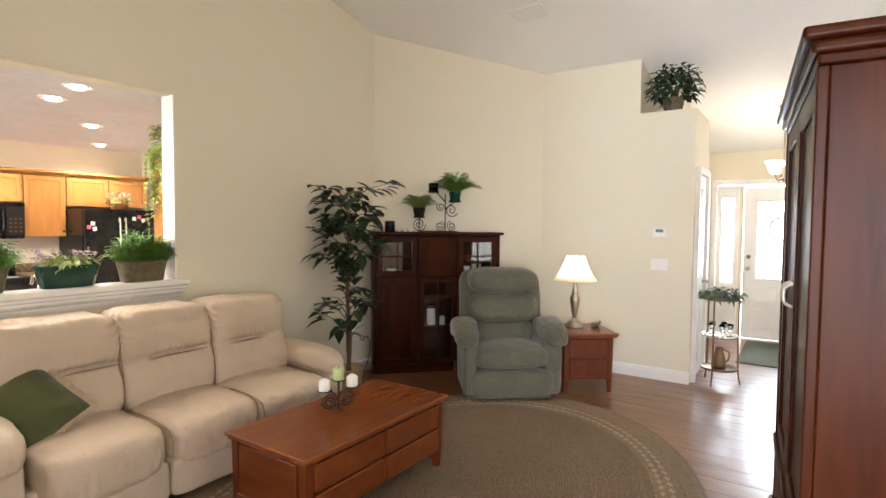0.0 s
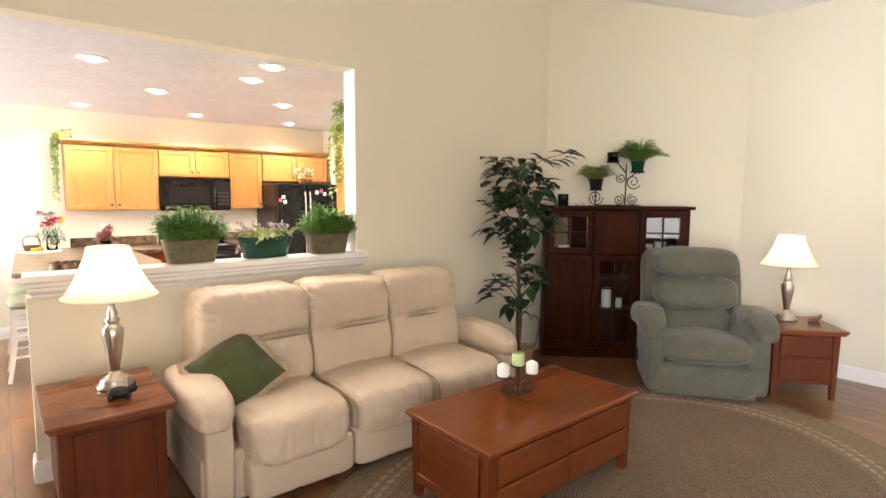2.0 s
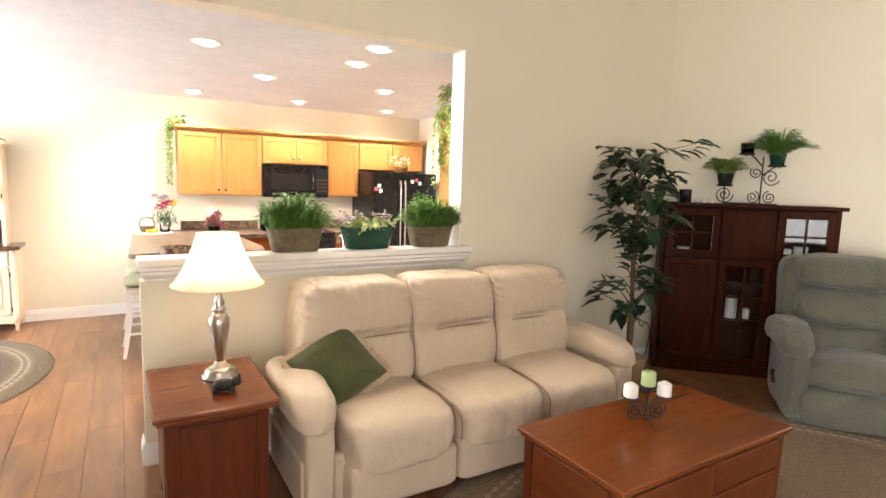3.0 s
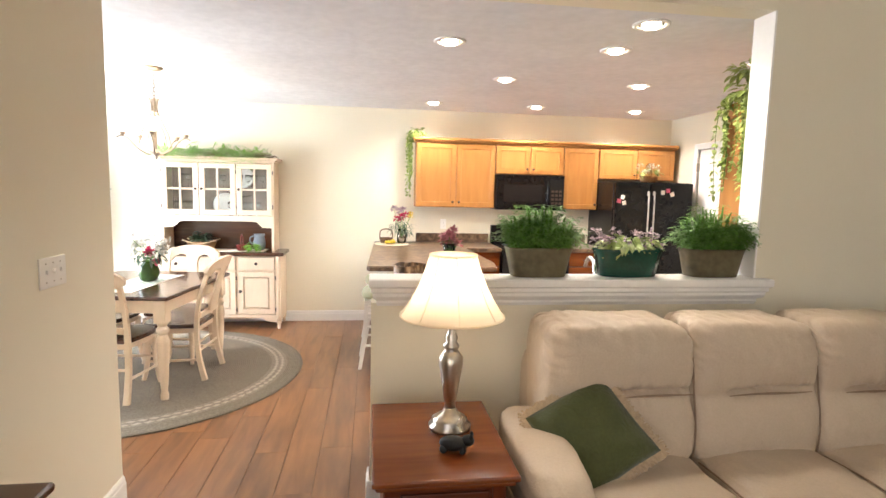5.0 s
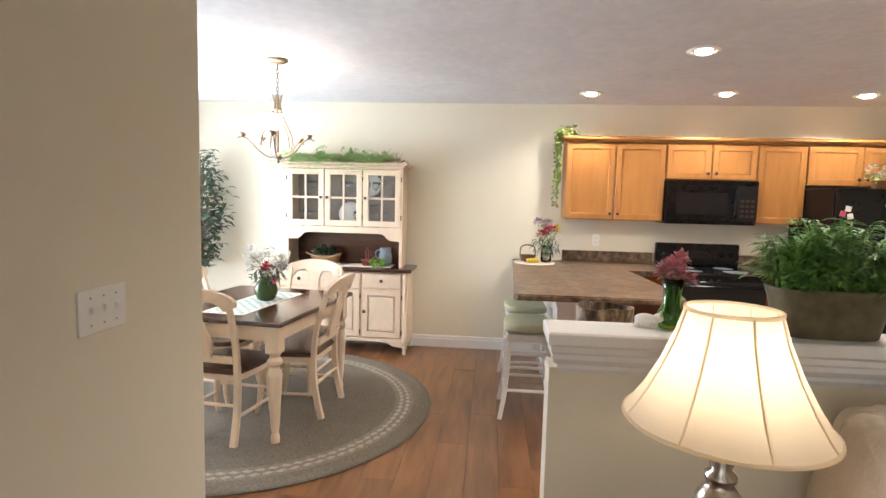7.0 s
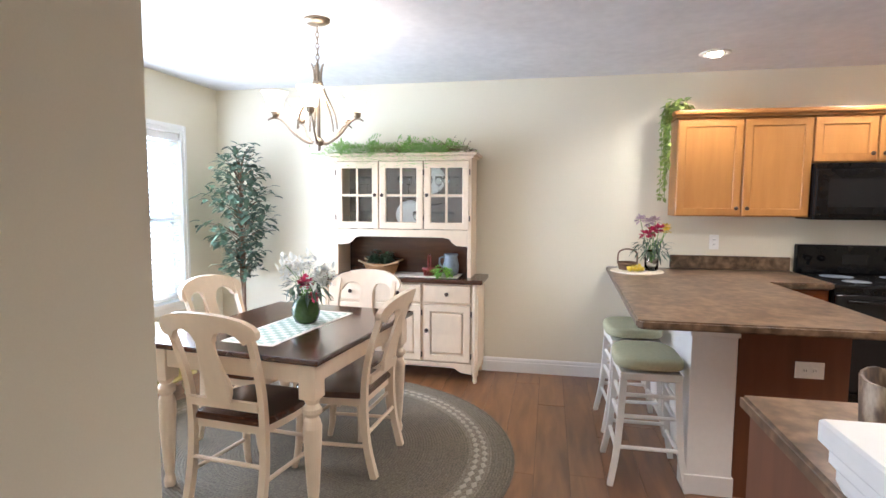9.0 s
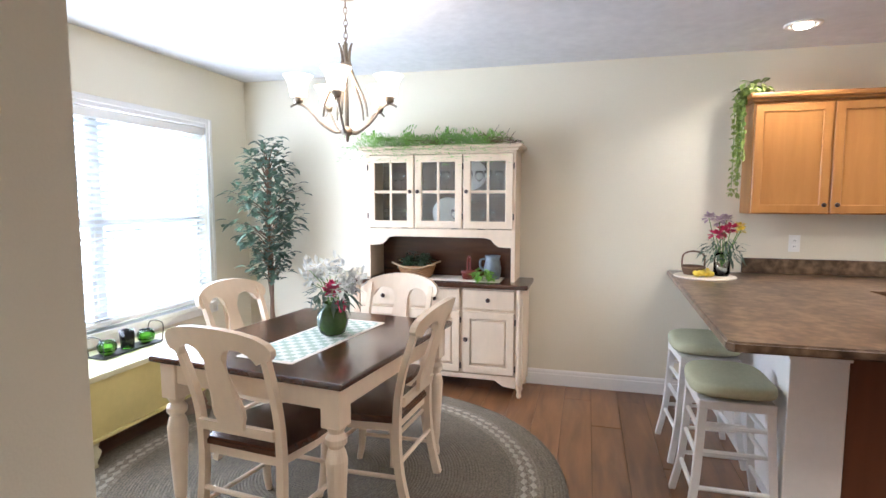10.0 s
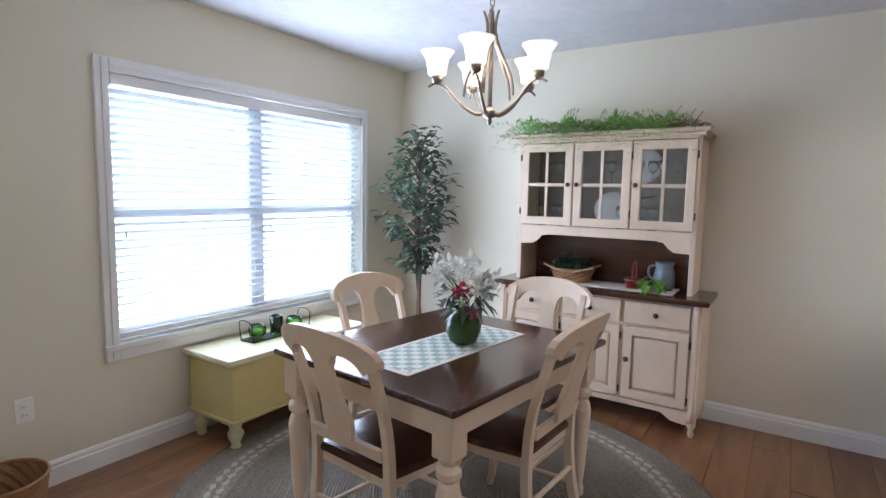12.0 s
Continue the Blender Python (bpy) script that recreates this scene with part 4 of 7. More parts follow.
def coffee_table():
    t = thing("coffee_table", pose(-1.755, 2.265, 0, 0, 0, 90), "cherry wood coffee table with drawers on the oval rug", "coffee table")
    hx, hy, h = 0.585, 0.305, 0.46
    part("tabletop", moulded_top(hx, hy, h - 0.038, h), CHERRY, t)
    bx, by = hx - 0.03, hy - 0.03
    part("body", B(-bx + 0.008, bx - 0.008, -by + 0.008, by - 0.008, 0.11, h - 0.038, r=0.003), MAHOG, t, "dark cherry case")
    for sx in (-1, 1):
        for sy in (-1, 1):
            part("leg", side_leg(sx * (bx - 0.022), sy * (by - 0.022), h - 0.04, 0.052), CHERRY_SHADED_Z, t)
    # fronts and ends in darker cherry than the top, their shade painted in
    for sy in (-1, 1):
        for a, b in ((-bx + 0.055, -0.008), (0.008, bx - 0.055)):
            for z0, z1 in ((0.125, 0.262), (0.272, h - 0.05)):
                part("drawer", B(a, b, sy * by - 0.014, sy * by + 0.014, z0, z1, r=0.007), CHERRY_SHADED_Y, t)
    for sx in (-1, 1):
        part("end_panel", B(sx * bx - 0.007, sx * bx + 0.007, -by + 0.06, by - 0.06, 0.15, h - 0.05, r=0.004), CHERRY_SHADED_Y, t)
        part("end_rail", B(sx * bx - 0.012, sx * bx + 0.012, -by + 0.045, by - 0.045, 0.10, 0.15, r=0.006), CHERRY_SHADED_Y, t)


coffee_table()


def spiral(cx, cz, r0, r1, turns, start, n=40):
    return [(cx + (r0 + (r1 - r0) * k / n) * math.cos(start + turns * 6.283 * k / n), 0, cz + (r0 + (r1 - r0) * k / n) * math.sin(start + turns * 6.283 * k / n)) for k in range(n + 1)]


def candle_holder():
    c = thing("candle_holder", pose(-1.82, 2.26, 0.46, 0, 0, 68), "scrolled black iron holder for three candles on the coffee table", "candle holder")
    bm = bmesh.new()
    tube(bm, [(0, 0, 0.004), (0, 0, 0.17)], 0.006, 8)
    part("stem", bm, IRON, c)
    for s in (-1, 1):
        bm = bmesh.new()
        tube(bm, spiral(s * 0.055, 0.052, 0.008, 0.045, 2.2 * s, 0.6 if s > 0 else 2.54), 0.0045, 6)
        part("scroll", bm, IRON, c)
        bm = bmesh.new()
        tube(bm, curve([(0, 0, 0.05), (s * 0.03, 0, 0.10), (s * 0.07, 0.0, 0.115), (s * 0.085, 0, 0.118)]), 0.0045, 6)
        part("arm", bm, IRON, c)
    for k in range(3):
        a = k * 2.094 + 0.5
        bm = bmesh.new()
        tube(bm, curve([(0, 0, 0.03), (0.03 * math.cos(a), 0.03 * math.sin(a), 0.02), (0.06 * math.cos(a), 0.06 * math.sin(a), 0.004)]), 0.0045, 6)
        part("foot", bm, IRON, c)
    for x, z in ((-0.085, 0.118), (0.085, 0.118), (0, 0.17)):
        part("dish", L([(0, z), (0.036, z), (0.042, z + 0.006), (0.038, z + 0.007), (0, z + 0.004)], 20, pose(x, 0, 0)), IRON, c, smooth=True)
    for x, z, mat, lab in ((-0.085, 0.1225, WAXW, "white pillar candle"), (0.085, 0.1225, WAXW, "white pillar candle"), (0, 0.1745, WAXG, "pale green pillar candle")):
        top = 0.06 if mat is WAXW else 0.068
        k = thing("candle", c.matrix_basis @ pose(x, 0, z), lab + " on the iron holder", "candle", "coffee table candles")
        part("wax", L([(0, 0), (0.031, 0), (0.033, 0.003), (0.033, top - 0.006), (0.028, top), (0.008, top + (0.012 if mat is WAXW else -0.004)), (0, top + 0.012 if mat is WAXW else top - 0.004)], 24), mat, k, smooth=True)
        bm = bmesh.new()
        tube(bm, [(0, 0, top - 0.004), (0.001, 0, top + 0.018)], 0.0012, 5)
        part("wick", bm, IRON, k)


candle_holder()


def oval_rug(name, m, hx, hy, mat, label):
    bm = bmesh.new()
    n = 96
    prof = [(1.0, 0.0), (1.004, 0.006), (0.996, 0.011), (0.5, 0.011), (0.2, 0.011)]
    rings = [[bm.verts.new((hx * r * math.cos(6.28319 * k / n), hy * r * math.sin(6.28319 * k / n), z)) for k in range(n)] for r, z in prof]
    for a, b in zip(rings, rings[1:]):
        for k in range(n):
            bm.faces.new((a[k], a[(k + 1) % n], b[(k + 1) % n], b[k]))
    bm.faces.new(rings[-1])
    rug = thing(name, m, label, "rug")
    part("field", bm, mat, rug)
    return rug


def rug_chain(rug, hx, hy, mat, count):
    """The lighter chain of cord lozenges in the border, two rows."""
    bm = bmesh.new()
    for row, k0 in ((0.835, 0), (0.872, 0.5)):
        for k in range(count):
            t = 6.28319 * (k + k0) / count
            c = Vector((hx * row * math.cos(t), hy * row * math.sin(t), 0.0135))
            d = Vector((-hx * math.sin(t), hy * math.cos(t), 0)).normalized()
            o = Vector((d.y, -d.x, 0))
            ln, wd = 0.036, 0.020
            skew = 0.35 if row < 0.85 else -0.35
            pts = [c - d * ln, c + o * wd + d * skew * 0.02, c + d * ln, c - o * wd + d * -skew * 0.02]
            vs = [bm.verts.new(p - Vector((0, 0, 0.0028))) for p in pts]
            top = bm.verts.new(c + Vector((0, 0, 0.0015)))
            for j in range(4):
                bm.faces.new((vs[j], vs[(j + 1) % 4], top))
    tagged(part("border_chain", bm, mat, rug, "pale woven chain border"), kind="stuff")


CHAIN1 = paint("pale_cord", (0.34, 0.265, 0.175), 0.95, grain=120, vary=0.25, bump=0.5)
CHAIN2 = paint("pale_grey_cord", (0.37, 0.33, 0.26), 0.95, grain=120, vary=0.25, bump=0.5)
_rug = oval_rug("oval_rug", pose(-1.28, 2.62, 0), 1.36, 1.9, RUGL, "oval tan braided rug with a pale chain border")
rug_chain(_rug, 1.36, 1.9, CHAIN1, 125)


def console_table():
    """Narrow table along the partition; local origin at the middle of its foot."""
    t = thing("console_table", pose(-1.95, -0.76, 0), "narrow dark walnut console table against the partition wall", "console table")
    hx, hy, h = 0.45, 0.145, 0.72
    part("tabletop", B(-hx, hx, -hy, hy, h - 0.028, h, r=0.011, segments=3), DARKTOP, t)
    part("apron", B(-hx + 0.04, hx - 0.04, -hy + 0.03, hy - 0.03, h - 0.12, h - 0.029, r=0.004), DARKTOP, t)
    for sx in (-1, 1):
        for sy in (-1, 1):
            part("leg", side_leg(sx * (hx - 0.05), sy * (hy - 0.045), h - 0.03, 0.045), DARKTOP, t)
    part("lower_shelf", B(-hx + 0.05, hx - 0.05, -hy + 0.045, hy - 0.045, 0.16, 0.18, r=0.004), DARKTOP, t)


console_table()


def power_strip():
    p = thing("power_strip", pose(-3.24, 0.90, 0, 0, 0, 82), "black power strip with cords on the floor beside the sofa", "power strip")
    part("housing", B(-0.13, 0.13, -0.025, 0.025, 0, 0.035, r=0.006), BLACKA, p)
    for x in (-0.08, -0.03, 0.03):
        part("plug", B(x - 0.016, x + 0.016, -0.014, 0.014, 0.034, 0.062, r=0.005), IRON, p)
        bm = bmesh.new()
        tube(bm, curve([(x, 0, 0.06), (x - 0.03, -0.02, 0.10), (x - 0.10, -0.06, 0.05), (x - 0.16, -0.09, 0.006), (x - 0.24, -0.02, 0.005)]), 0.004, 6)
        part("cord", bm, IRON, p)


power_strip()


# ---- recliner ----
def recliner():
    r = thing("recliner", pose(-1.66, 4.18, 0, 0, 0, 38) @ Matrix.Diagonal((1.13, 1.08, 1.04, 1)), "sage green plush recliner with padded arms, upright", "recliner")
    # front towards local -y
    part("base", B(-0.34, 0.34, 0.06, 0.70, 0.0, 0.28, r=0.03), GREENPLUSH, r)

    def seat_shape(q, h):
        if q.z > 0:
            q.z *= 1.0 + 0.25 * max(0, -q.y / h.y) + 0.12 * math.cos(q.x / h.x * 1.5)
        return q

    part("seat_cushion", cushion(bmesh.new(), -0.30, 0.30, -0.065, 0.52, 0.265, 0.46, 3.4, 26, 0.014, 2, seat_shape, 0.014), GREENPLUSH, r, smooth=True)
    part("footrest", cushion(bmesh.new(), -0.315, 0.315, -0.03, 0.12, 0.03, 0.275, 4.5, 20, 0.014, 4, None, 0.012), GREENPLUSH, r, smooth=True)

    def lean(q, h, z0=0.0):
        q.y += 0.22 * (q.z + z0)
        return q

    part("back_lower", cushion(bmesh.new(), -0.25, 0.25, 0.33, 0.56, 0.40, 0.615, 3.4, 24, 0.012, 6, lambda q, h: lean(q, h, 0.0), 0.012), GREENPLUSH, r, smooth=True)
    part("back_middle", cushion(bmesh.new(), -0.285, 0.285, 0.345, 0.62, 0.60, 0.855, 3.6, 24, 0.012, 7, lambda q, h: lean(q, h, 0.0), 0.012), GREENPLUSH, r, smooth=True)
    part("back_headrest", cushion(bmesh.new(), -0.30, 0.30, 0.37, 0.70, 0.845, 1.075, 3.2, 24, 0.014, 8, lambda q, h: lean(q, h, 0.0), 0.012), GREENPLUSH, r, smooth=True)
    part("back_shell", cushion(bmesh.new(), -0.345, 0.345, 0.52, 0.76, 0.30, 1.04, 8, 14, 0.006, 9, lambda q, h: lean(q, h, 0.0)), GREENPLUSH, r, smooth=True)
    for s in (-1, 1):
        part("arm_panel", cushion(bmesh.new(), s * 0.30 - 0.07, s * 0.30 + 0.07 + s * 0.03, 0.02, 0.66, 0.03, 0.52, 7, 12, 0.006, s), GREENPLUSH, r, smooth=True)

        def arm_shape(q, h):
            q.z += 0.02 * math.cos(q.y / h.y * 2) - 0.05 * max(0, -q.y / h.y - 0.5)
            return q

        part("arm_pad", cushion(bmesh.new(), s * 0.345 - 0.105, s * 0.345 + 0.105, -0.03, 0.56, 0.46, 0.64, 3.2, 20, 0.016, s * 3, arm_shape, 0.014), GREENPLUSH, r, smooth=True)
    bm = bmesh.new()
    tube(bm, curve([(-0.42, 0.20, 0.30), (-0.43, 0.16, 0.29), (-0.435, 0.08, 0.26)]), 0.012, 8)
    part("lever", bm, DARKTOP, r, "dark wooden recline lever")


recliner()


# ---- plants ----
def fern(bm, radius, height, count, seed=0, width=0.013, base=0.03, sag=0.5):
    """Arching fronds from a crown at the origin, each with small leaflets."""
    for _ in range(count):
        a, tilt = rnd(0, 6.283), rnd(0.15, 1.0)
        d = Vector((math.cos(a), math.sin(a), 0))
        reach, rise = radius * (0.25 + 0.75 * tilt), height * (1.05 - 0.55 * tilt) * rnd(0.8, 1.1)
        start = d * rnd(0, base)
        last = start
        n = 6
        pts = []
        for k in range(1, n + 1):
            t = k / n
            pts.append(start + d * reach * t + Vector((0, 0, rise * (1.8 * t - (0.8 + sag * tilt) * t * t))))
        for k, p in enumerate(pts):
            t = (k + 1) / n
            w = width * (1.15 - 0.8 * t)
            side = Vector((-d.y, d.x, 0))
            q = pts[min(k + 1, n - 1)] if k < n - 1 else p + (p - last) * 0.7
            v = [bm.verts.new(x) for x in (last - side * w * 0.5, last + side * w * 0.5, p + side * w * 0.45, p - side * w * 0.45)]
            bm.faces.new(v)
            for s in (-1, 1):
                leaf(bm, p, d * 0.7 + side * s + Vector((0, 0, rnd(-0.2, 0.4))), width * rnd(2.0, 3.2), width * 0.7, 0.2)
            last = p


def fern_plant(bm, *a, **k):
    fern(bm, *a, **k)
    return bm


def leafy(bm, centre, size, count, length, width, hang=0.3):
    for _ in range(count):
        p = Vector((rnd(-1, 1), rnd(-1, 1), rnd(-1, 1)))
        if p.length > 1:
            p = p.normalized() * rnd(0.5, 1)
        q = Vector(centre) + Vector((p.x * size[0], p.y * size[1], p.z * size[2]))
        leaf(bm, q, Vector((p.x + rnd(-0.6, 0.6), p.y + rnd(-0.6, 0.6), rnd(-0.7, 0.5))), length * rnd(0.7, 1.25), width * rnd(0.8, 1.2), hang)


def ball_flower(bm, c, r, n=26):
    c = Vector(c)
    for _ in range(n):
        d = Vector((rnd(-1, 1), rnd(-1, 1), rnd(-0.4, 1))).normalized()
        leaf(bm, c + d * r * 0.25, d, r * rnd(0.75, 1.0), r * 0.6, 0.05)


def indoor_tree(m, height, crown0, spread, count, leaf_mat, size, label, pot, tiers=None, seed=3, pot_tree_full=False):
    random.seed(seed)
    t = thing("potted_tree", m, label, "potted tree", "artificial trees")
    if pot:
        part("basket", L([(0.0, 0), (0.10, 0), (0.115, 0.02), (0.135, 0.15), (0.145, 0.20), (0.15, 0.215), (0.138, 0.215), (0.13, 0.19), (0, 0.18)], 24), WICKER2, t, "woven basket pot", True)
    trunk = bmesh.new()
    path = [(0, 0, 0.16), (0.015, 0.01, height * 0.25), (-0.012, 0.0, height * 0.5), (0.01, -0.01, height * 0.72), (0, 0, height * 0.92)]
    tube(trunk, curve(path), lambda u: 0.022 * (1 - 0.75 * u), 8)
    tube(trunk, curve([(0.02, 0.015, 0.16), (-0.02, 0.012, height * 0.22), (0.02, -0.01, height * 0.45), (-0.015, 0.01, height * 0.62)]), lambda u: 0.013 * (1 - 0.6 * u), 6)
    leaves = bmesh.new()
    for k in range(count):
        z = crown0 + (height - crown0) * ((k + rnd(0, 1)) / count)
        u = (z - crown0) / (height - crown0)
        a = k * 2.4 + rnd(-0.4, 0.4)
        reach = spread * tiers(u) * rnd(0.55, 1.1)
        s = Vector((0, 0, z - 0.12))
        e = Vector((reach * math.cos(a), reach * math.sin(a), z + rnd(-0.03, 0.08)))
        mid = (s + e) / 2 + Vector((0, 0, 0.04))
        tube(trunk, [s, mid, e], lambda v: 0.005 * (1.2 - v), 5)
        for j in range(9 if u > 0.5 or pot_tree_full else (6 if k % 3 else 0)):
            f = rnd(0.35, 1.05)
            p = s.lerp(e, f) + Vector((rnd(-0.035, 0.035), rnd(-0.035, 0.035), rnd(-0.03, 0.05)))
            d = (e - s).normalized() * 0.7 + Vector((rnd(-0.9, 0.9), rnd(-0.9, 0.9), rnd(-0.6, 0.3)))
            leaf(leaves, p, d, size * rnd(0.7, 1.15), size * rnd(0.5, 0.68), 0.45)
    part("trunk", trunk, BARK, t, "brown twisted stems", True)
    part("crown", leaves, leaf_mat, t, "")
    return t


indoor_tree(pose(-3.06, 3.62, 0), 1.88, 0.55, 0.36, 52, LEAFD, 0.165, "dark green artificial ficus tree in a basket in the corner", True, lambda u: 0.62 + 0.45 * u if u > 0.55 else 0.50 + 0.35 * math.sin(u * 12), 5)


# ---- corner cabinet ----
def corner_cabinet():
    c = thing("corner_cabinet", pose(-3.2, 4.12, 0, 0, 0, 45), "dark cherry cabinet with small glass doors across the corner", "cabinet")
    w, d, h = 1.33, 0.27, 1.45
    part("side", B(0, 0.035, 0.02, d, 0.0, h - 0.03, r=0.003), MAHOG, c)
    part("side", B(w - 0.035, w, 0.02, d, 0.0, h - 0.03, r=0.003), MAHOG, c)
    part("back_panel", B(0.035, w - 0.035, d - 0.015, d, 0.0, h - 0.03), MAHOG, c)
    for z in (0.06, 0.46, 0.76, 0.995, h - 0.05):
        part("shelf", B(0.035, w - 0.035, 0.03, d - 0.015, z - 0.01, z + 0.01), MAHOG, c)
    for x in (0.46, 0.88):
        part("divider", B(x - 0.012, x + 0.012, 0.032, d - 0.016, 0.07, h - 0.06), MAHOG, c)
    part("top", B(-0.03, w + 0.03, -0.025, d, h - 0.03, h, r=0.006), MAHOG, c)
    part("plinth", B(0.0, w, 0.005, 0.02, 0.0, 0.09, r=0.003), MAHOG, c)

    def panel_door(x0, x1, z0, z1, kind):
        e = 0.055
        ob = part("door", ring(bmesh.new(), x0, x1, z0, z1, 0.02, 0.0, e), MAHOG, c)
        if kind == "wood":
            part("panel", B(x0 + e - 0.004, x1 - e + 0.004, 0.008, 0.014, z0 + e - 0.004, z1 - e + 0.004), MAHOG, ob)
        if kind != "wood":
            pane = part("pane", B(x0 + e, x1 - e, 0.010, 0.012, z0 + e, z1 - e), PANE, ob)
            pane.visible_shadow = False
            bars = bmesh.new()
            cols, rows = kind
            for k in range(1, cols):
                x = x0 + e + (x1 - x0 - 2 * e) * k / cols
                box(bars, x - 0.008, x + 0.008, 0.003, 0.016, z0 + e, z1 - e)
            for k in range(1, rows):
                z = z0 + e + (z1 - z0 - 2 * e) * k / rows
                box(bars, x0 + e, x1 - e, 0.003, 0.016, z - 0.008, z + 0.008)
            part("muntin", bars, MAHOG, ob)
        return ob

    panel_door(0.04, 0.45, 1.0, 1.40, (2, 2))
    panel_door(0.88, 1.29, 1.0, 1.40, (2, 2))
    part("centre_panel", B(0.46, 0.87, 0.004, 0.02, 1.0, 1.40, r=0.006), MAHOG, c)
    panel_door(0.04, 0.45, 0.10, 0.985, "wood")
    panel_door(0.47, 0.87, 0.10, 0.985, (2, 3))
    panel_door(0.88, 1.29, 0.10, 0.985, "wood")
    m = c.matrix_basis
    for x, z, n in ((0.98, 1.005, 3), (1.1, 1.005, 4), (0.97, 1.15, 0), (0.2, 1.005, 2)):
        for k in range(n):
            bm = L([(0.02, 0), (0.045, 0.018), (0.055, 0.04), (0.05, 0.04), (0.04, 0.02), (0, 0.008)], 18)
            ob = part("bowl", bm, WAXW, None, "", True)
            ob.matrix_basis = m @ pose(x, 0.12, z + k * 0.022)
            tagged(ob, "stacked white china bowl inside the cabinet", "bowl", "cabinet china")
    for x, z, hh, r in ((0.62, 0.472, 0.19, 0.045), (0.74, 0.472, 0.09, 0.03)):
        ob = part("canister", L([(r * 0.9, 0), (r, 0.01), (r, hh - 0.015), (r * 0.8, hh)], 18), WAXW, None, "", True)
        ob.matrix_basis = m @ pose(x, 0.13, z)
        tagged(ob, "white canister on a cabinet shelf", "canister", "cabinet china")
    return m


CAB = corner_cabinet()


def wire_stand():
    random.seed(11)
    s = thing("plant_stand", CAB @ pose(0.60, 0.13, 1.45) @ Matrix.Diagonal((1.15, 1.15, 1.2, 1)), "scrolled black wire plant stand on the corner cabinet", "plant stand")
    for pts in (spiral(-0.10, 0.065, 0.01, 0.062, 2, 0), spiral(0.09, 0.05, 0.008, 0.045, 1.8, 2.5), spiral(0.20, 0.05, 0.008, 0.045, -1.8, 0.5), spiral(0.20, 0.19, 0.01, 0.06, 1.7, 1.5), spiral(0.10, 0.22, 0.008, 0.04, -1.6, 0)):
        bm = bmesh.new()
        tube(bm, pts, 0.004, 5)
        part("scroll", bm, IRON, s)
    for pts in ([(0.14, 0, 0.0), (0.14, 0, 0.33)], [(0.14, 0, 0.26), (0.06, 0, 0.34), (0.02, 0, 0.335)], [(0.14, 0, 0.2), (0.22, 0, 0.26), (0.25, 0, 0.255)], [(-0.10, 0, 0.0), (-0.10, 0, 0.12)], [(-0.10, 0, 0.004), (0.26, 0, 0.004)]):
        bm = bmesh.new()
        tube(bm, curve(pts), 0.005, 6)
        part("rod", bm, IRON, s)
    for x, z, r in ((0.03, 0.34, 0.05), (0.23, 0.26, 0.055), (-0.10, 0.12, 0.05)):
        part("ring_dish", L([(0, z), (r, z), (r + 0.005, z + 0.012), (r, z + 0.012), (0, z + 0.004)], 18, pose(x, 0, 0)), IRON, s, smooth=True)
    m = s.matrix_basis @ Matrix.Diagonal((1, 1, 1 / 1.2, 1)) @ Matrix.Scale(1, 4)
    g = thing("candle_glass", m @ pose(0.03, 0, 0.3455 * 1.2), "green glass votive cup on the wire stand", "candle glass")
    part("cup", L([(0.0, 0), (0.042, 0), (0.048, 0.09), (0.045, 0.09), (0.039, 0.006), (0, 0.006)], 20), GREENGLASS, g, smooth=True)
    for x, z, rad, hgt, n, mat, lab in ((0.23, 0.2655, 0.21, 0.23, 190, LEAF, "green fern in a dark pot on the wire stand"), (-0.10, 0.1255, 0.17, 0.17, 130, LEAFIVY, "pale green trailing plant on the wire stand")):
        p = thing("potted_plant", m @ pose(x, 0, z * 1.2), lab, "potted plant")
        part("pot", L([(0, 0), (0.042, 0), (0.056, 0.09), (0.06, 0.10), (0.05, 0.10), (0.045, 0.085), (0, 0.085)], 20), GREENPOT if mat is LEAF else IRON, p, smooth=True)
        part("fronds", fern_plant(bmesh.new(), rad, hgt, n, width=0.014), mat, p).matrix_basis = pose(0, 0, 0.085)
    for x in (0.18,):
        g = thing("candle_glass", CAB @ pose(x, 0.12, 1.45), "dark glass jar candle on the cabinet", "candle glass")
        part("jar", L([(0, 0), (0.05, 0), (0.052, 0.10), (0.048, 0.11), (0.044, 0.1), (0.044, 0.01), (0, 0.01)], 20), BLACKG, g, smooth=True)
    for x in (0.27, 0.33, 0.39):
        ob = part("tealight", L([(0, 0), (0.02, 0), (0.022, 0.03), (0.018, 0.03), (0, 0.022)], 14), WAXW, None, "", True)
        ob.matrix_basis = CAB @ pose(x, 0.10, 1.45)
        tagged(ob, "small white votive candle on the cabinet", "candle", "cabinet votives")


wire_stand()


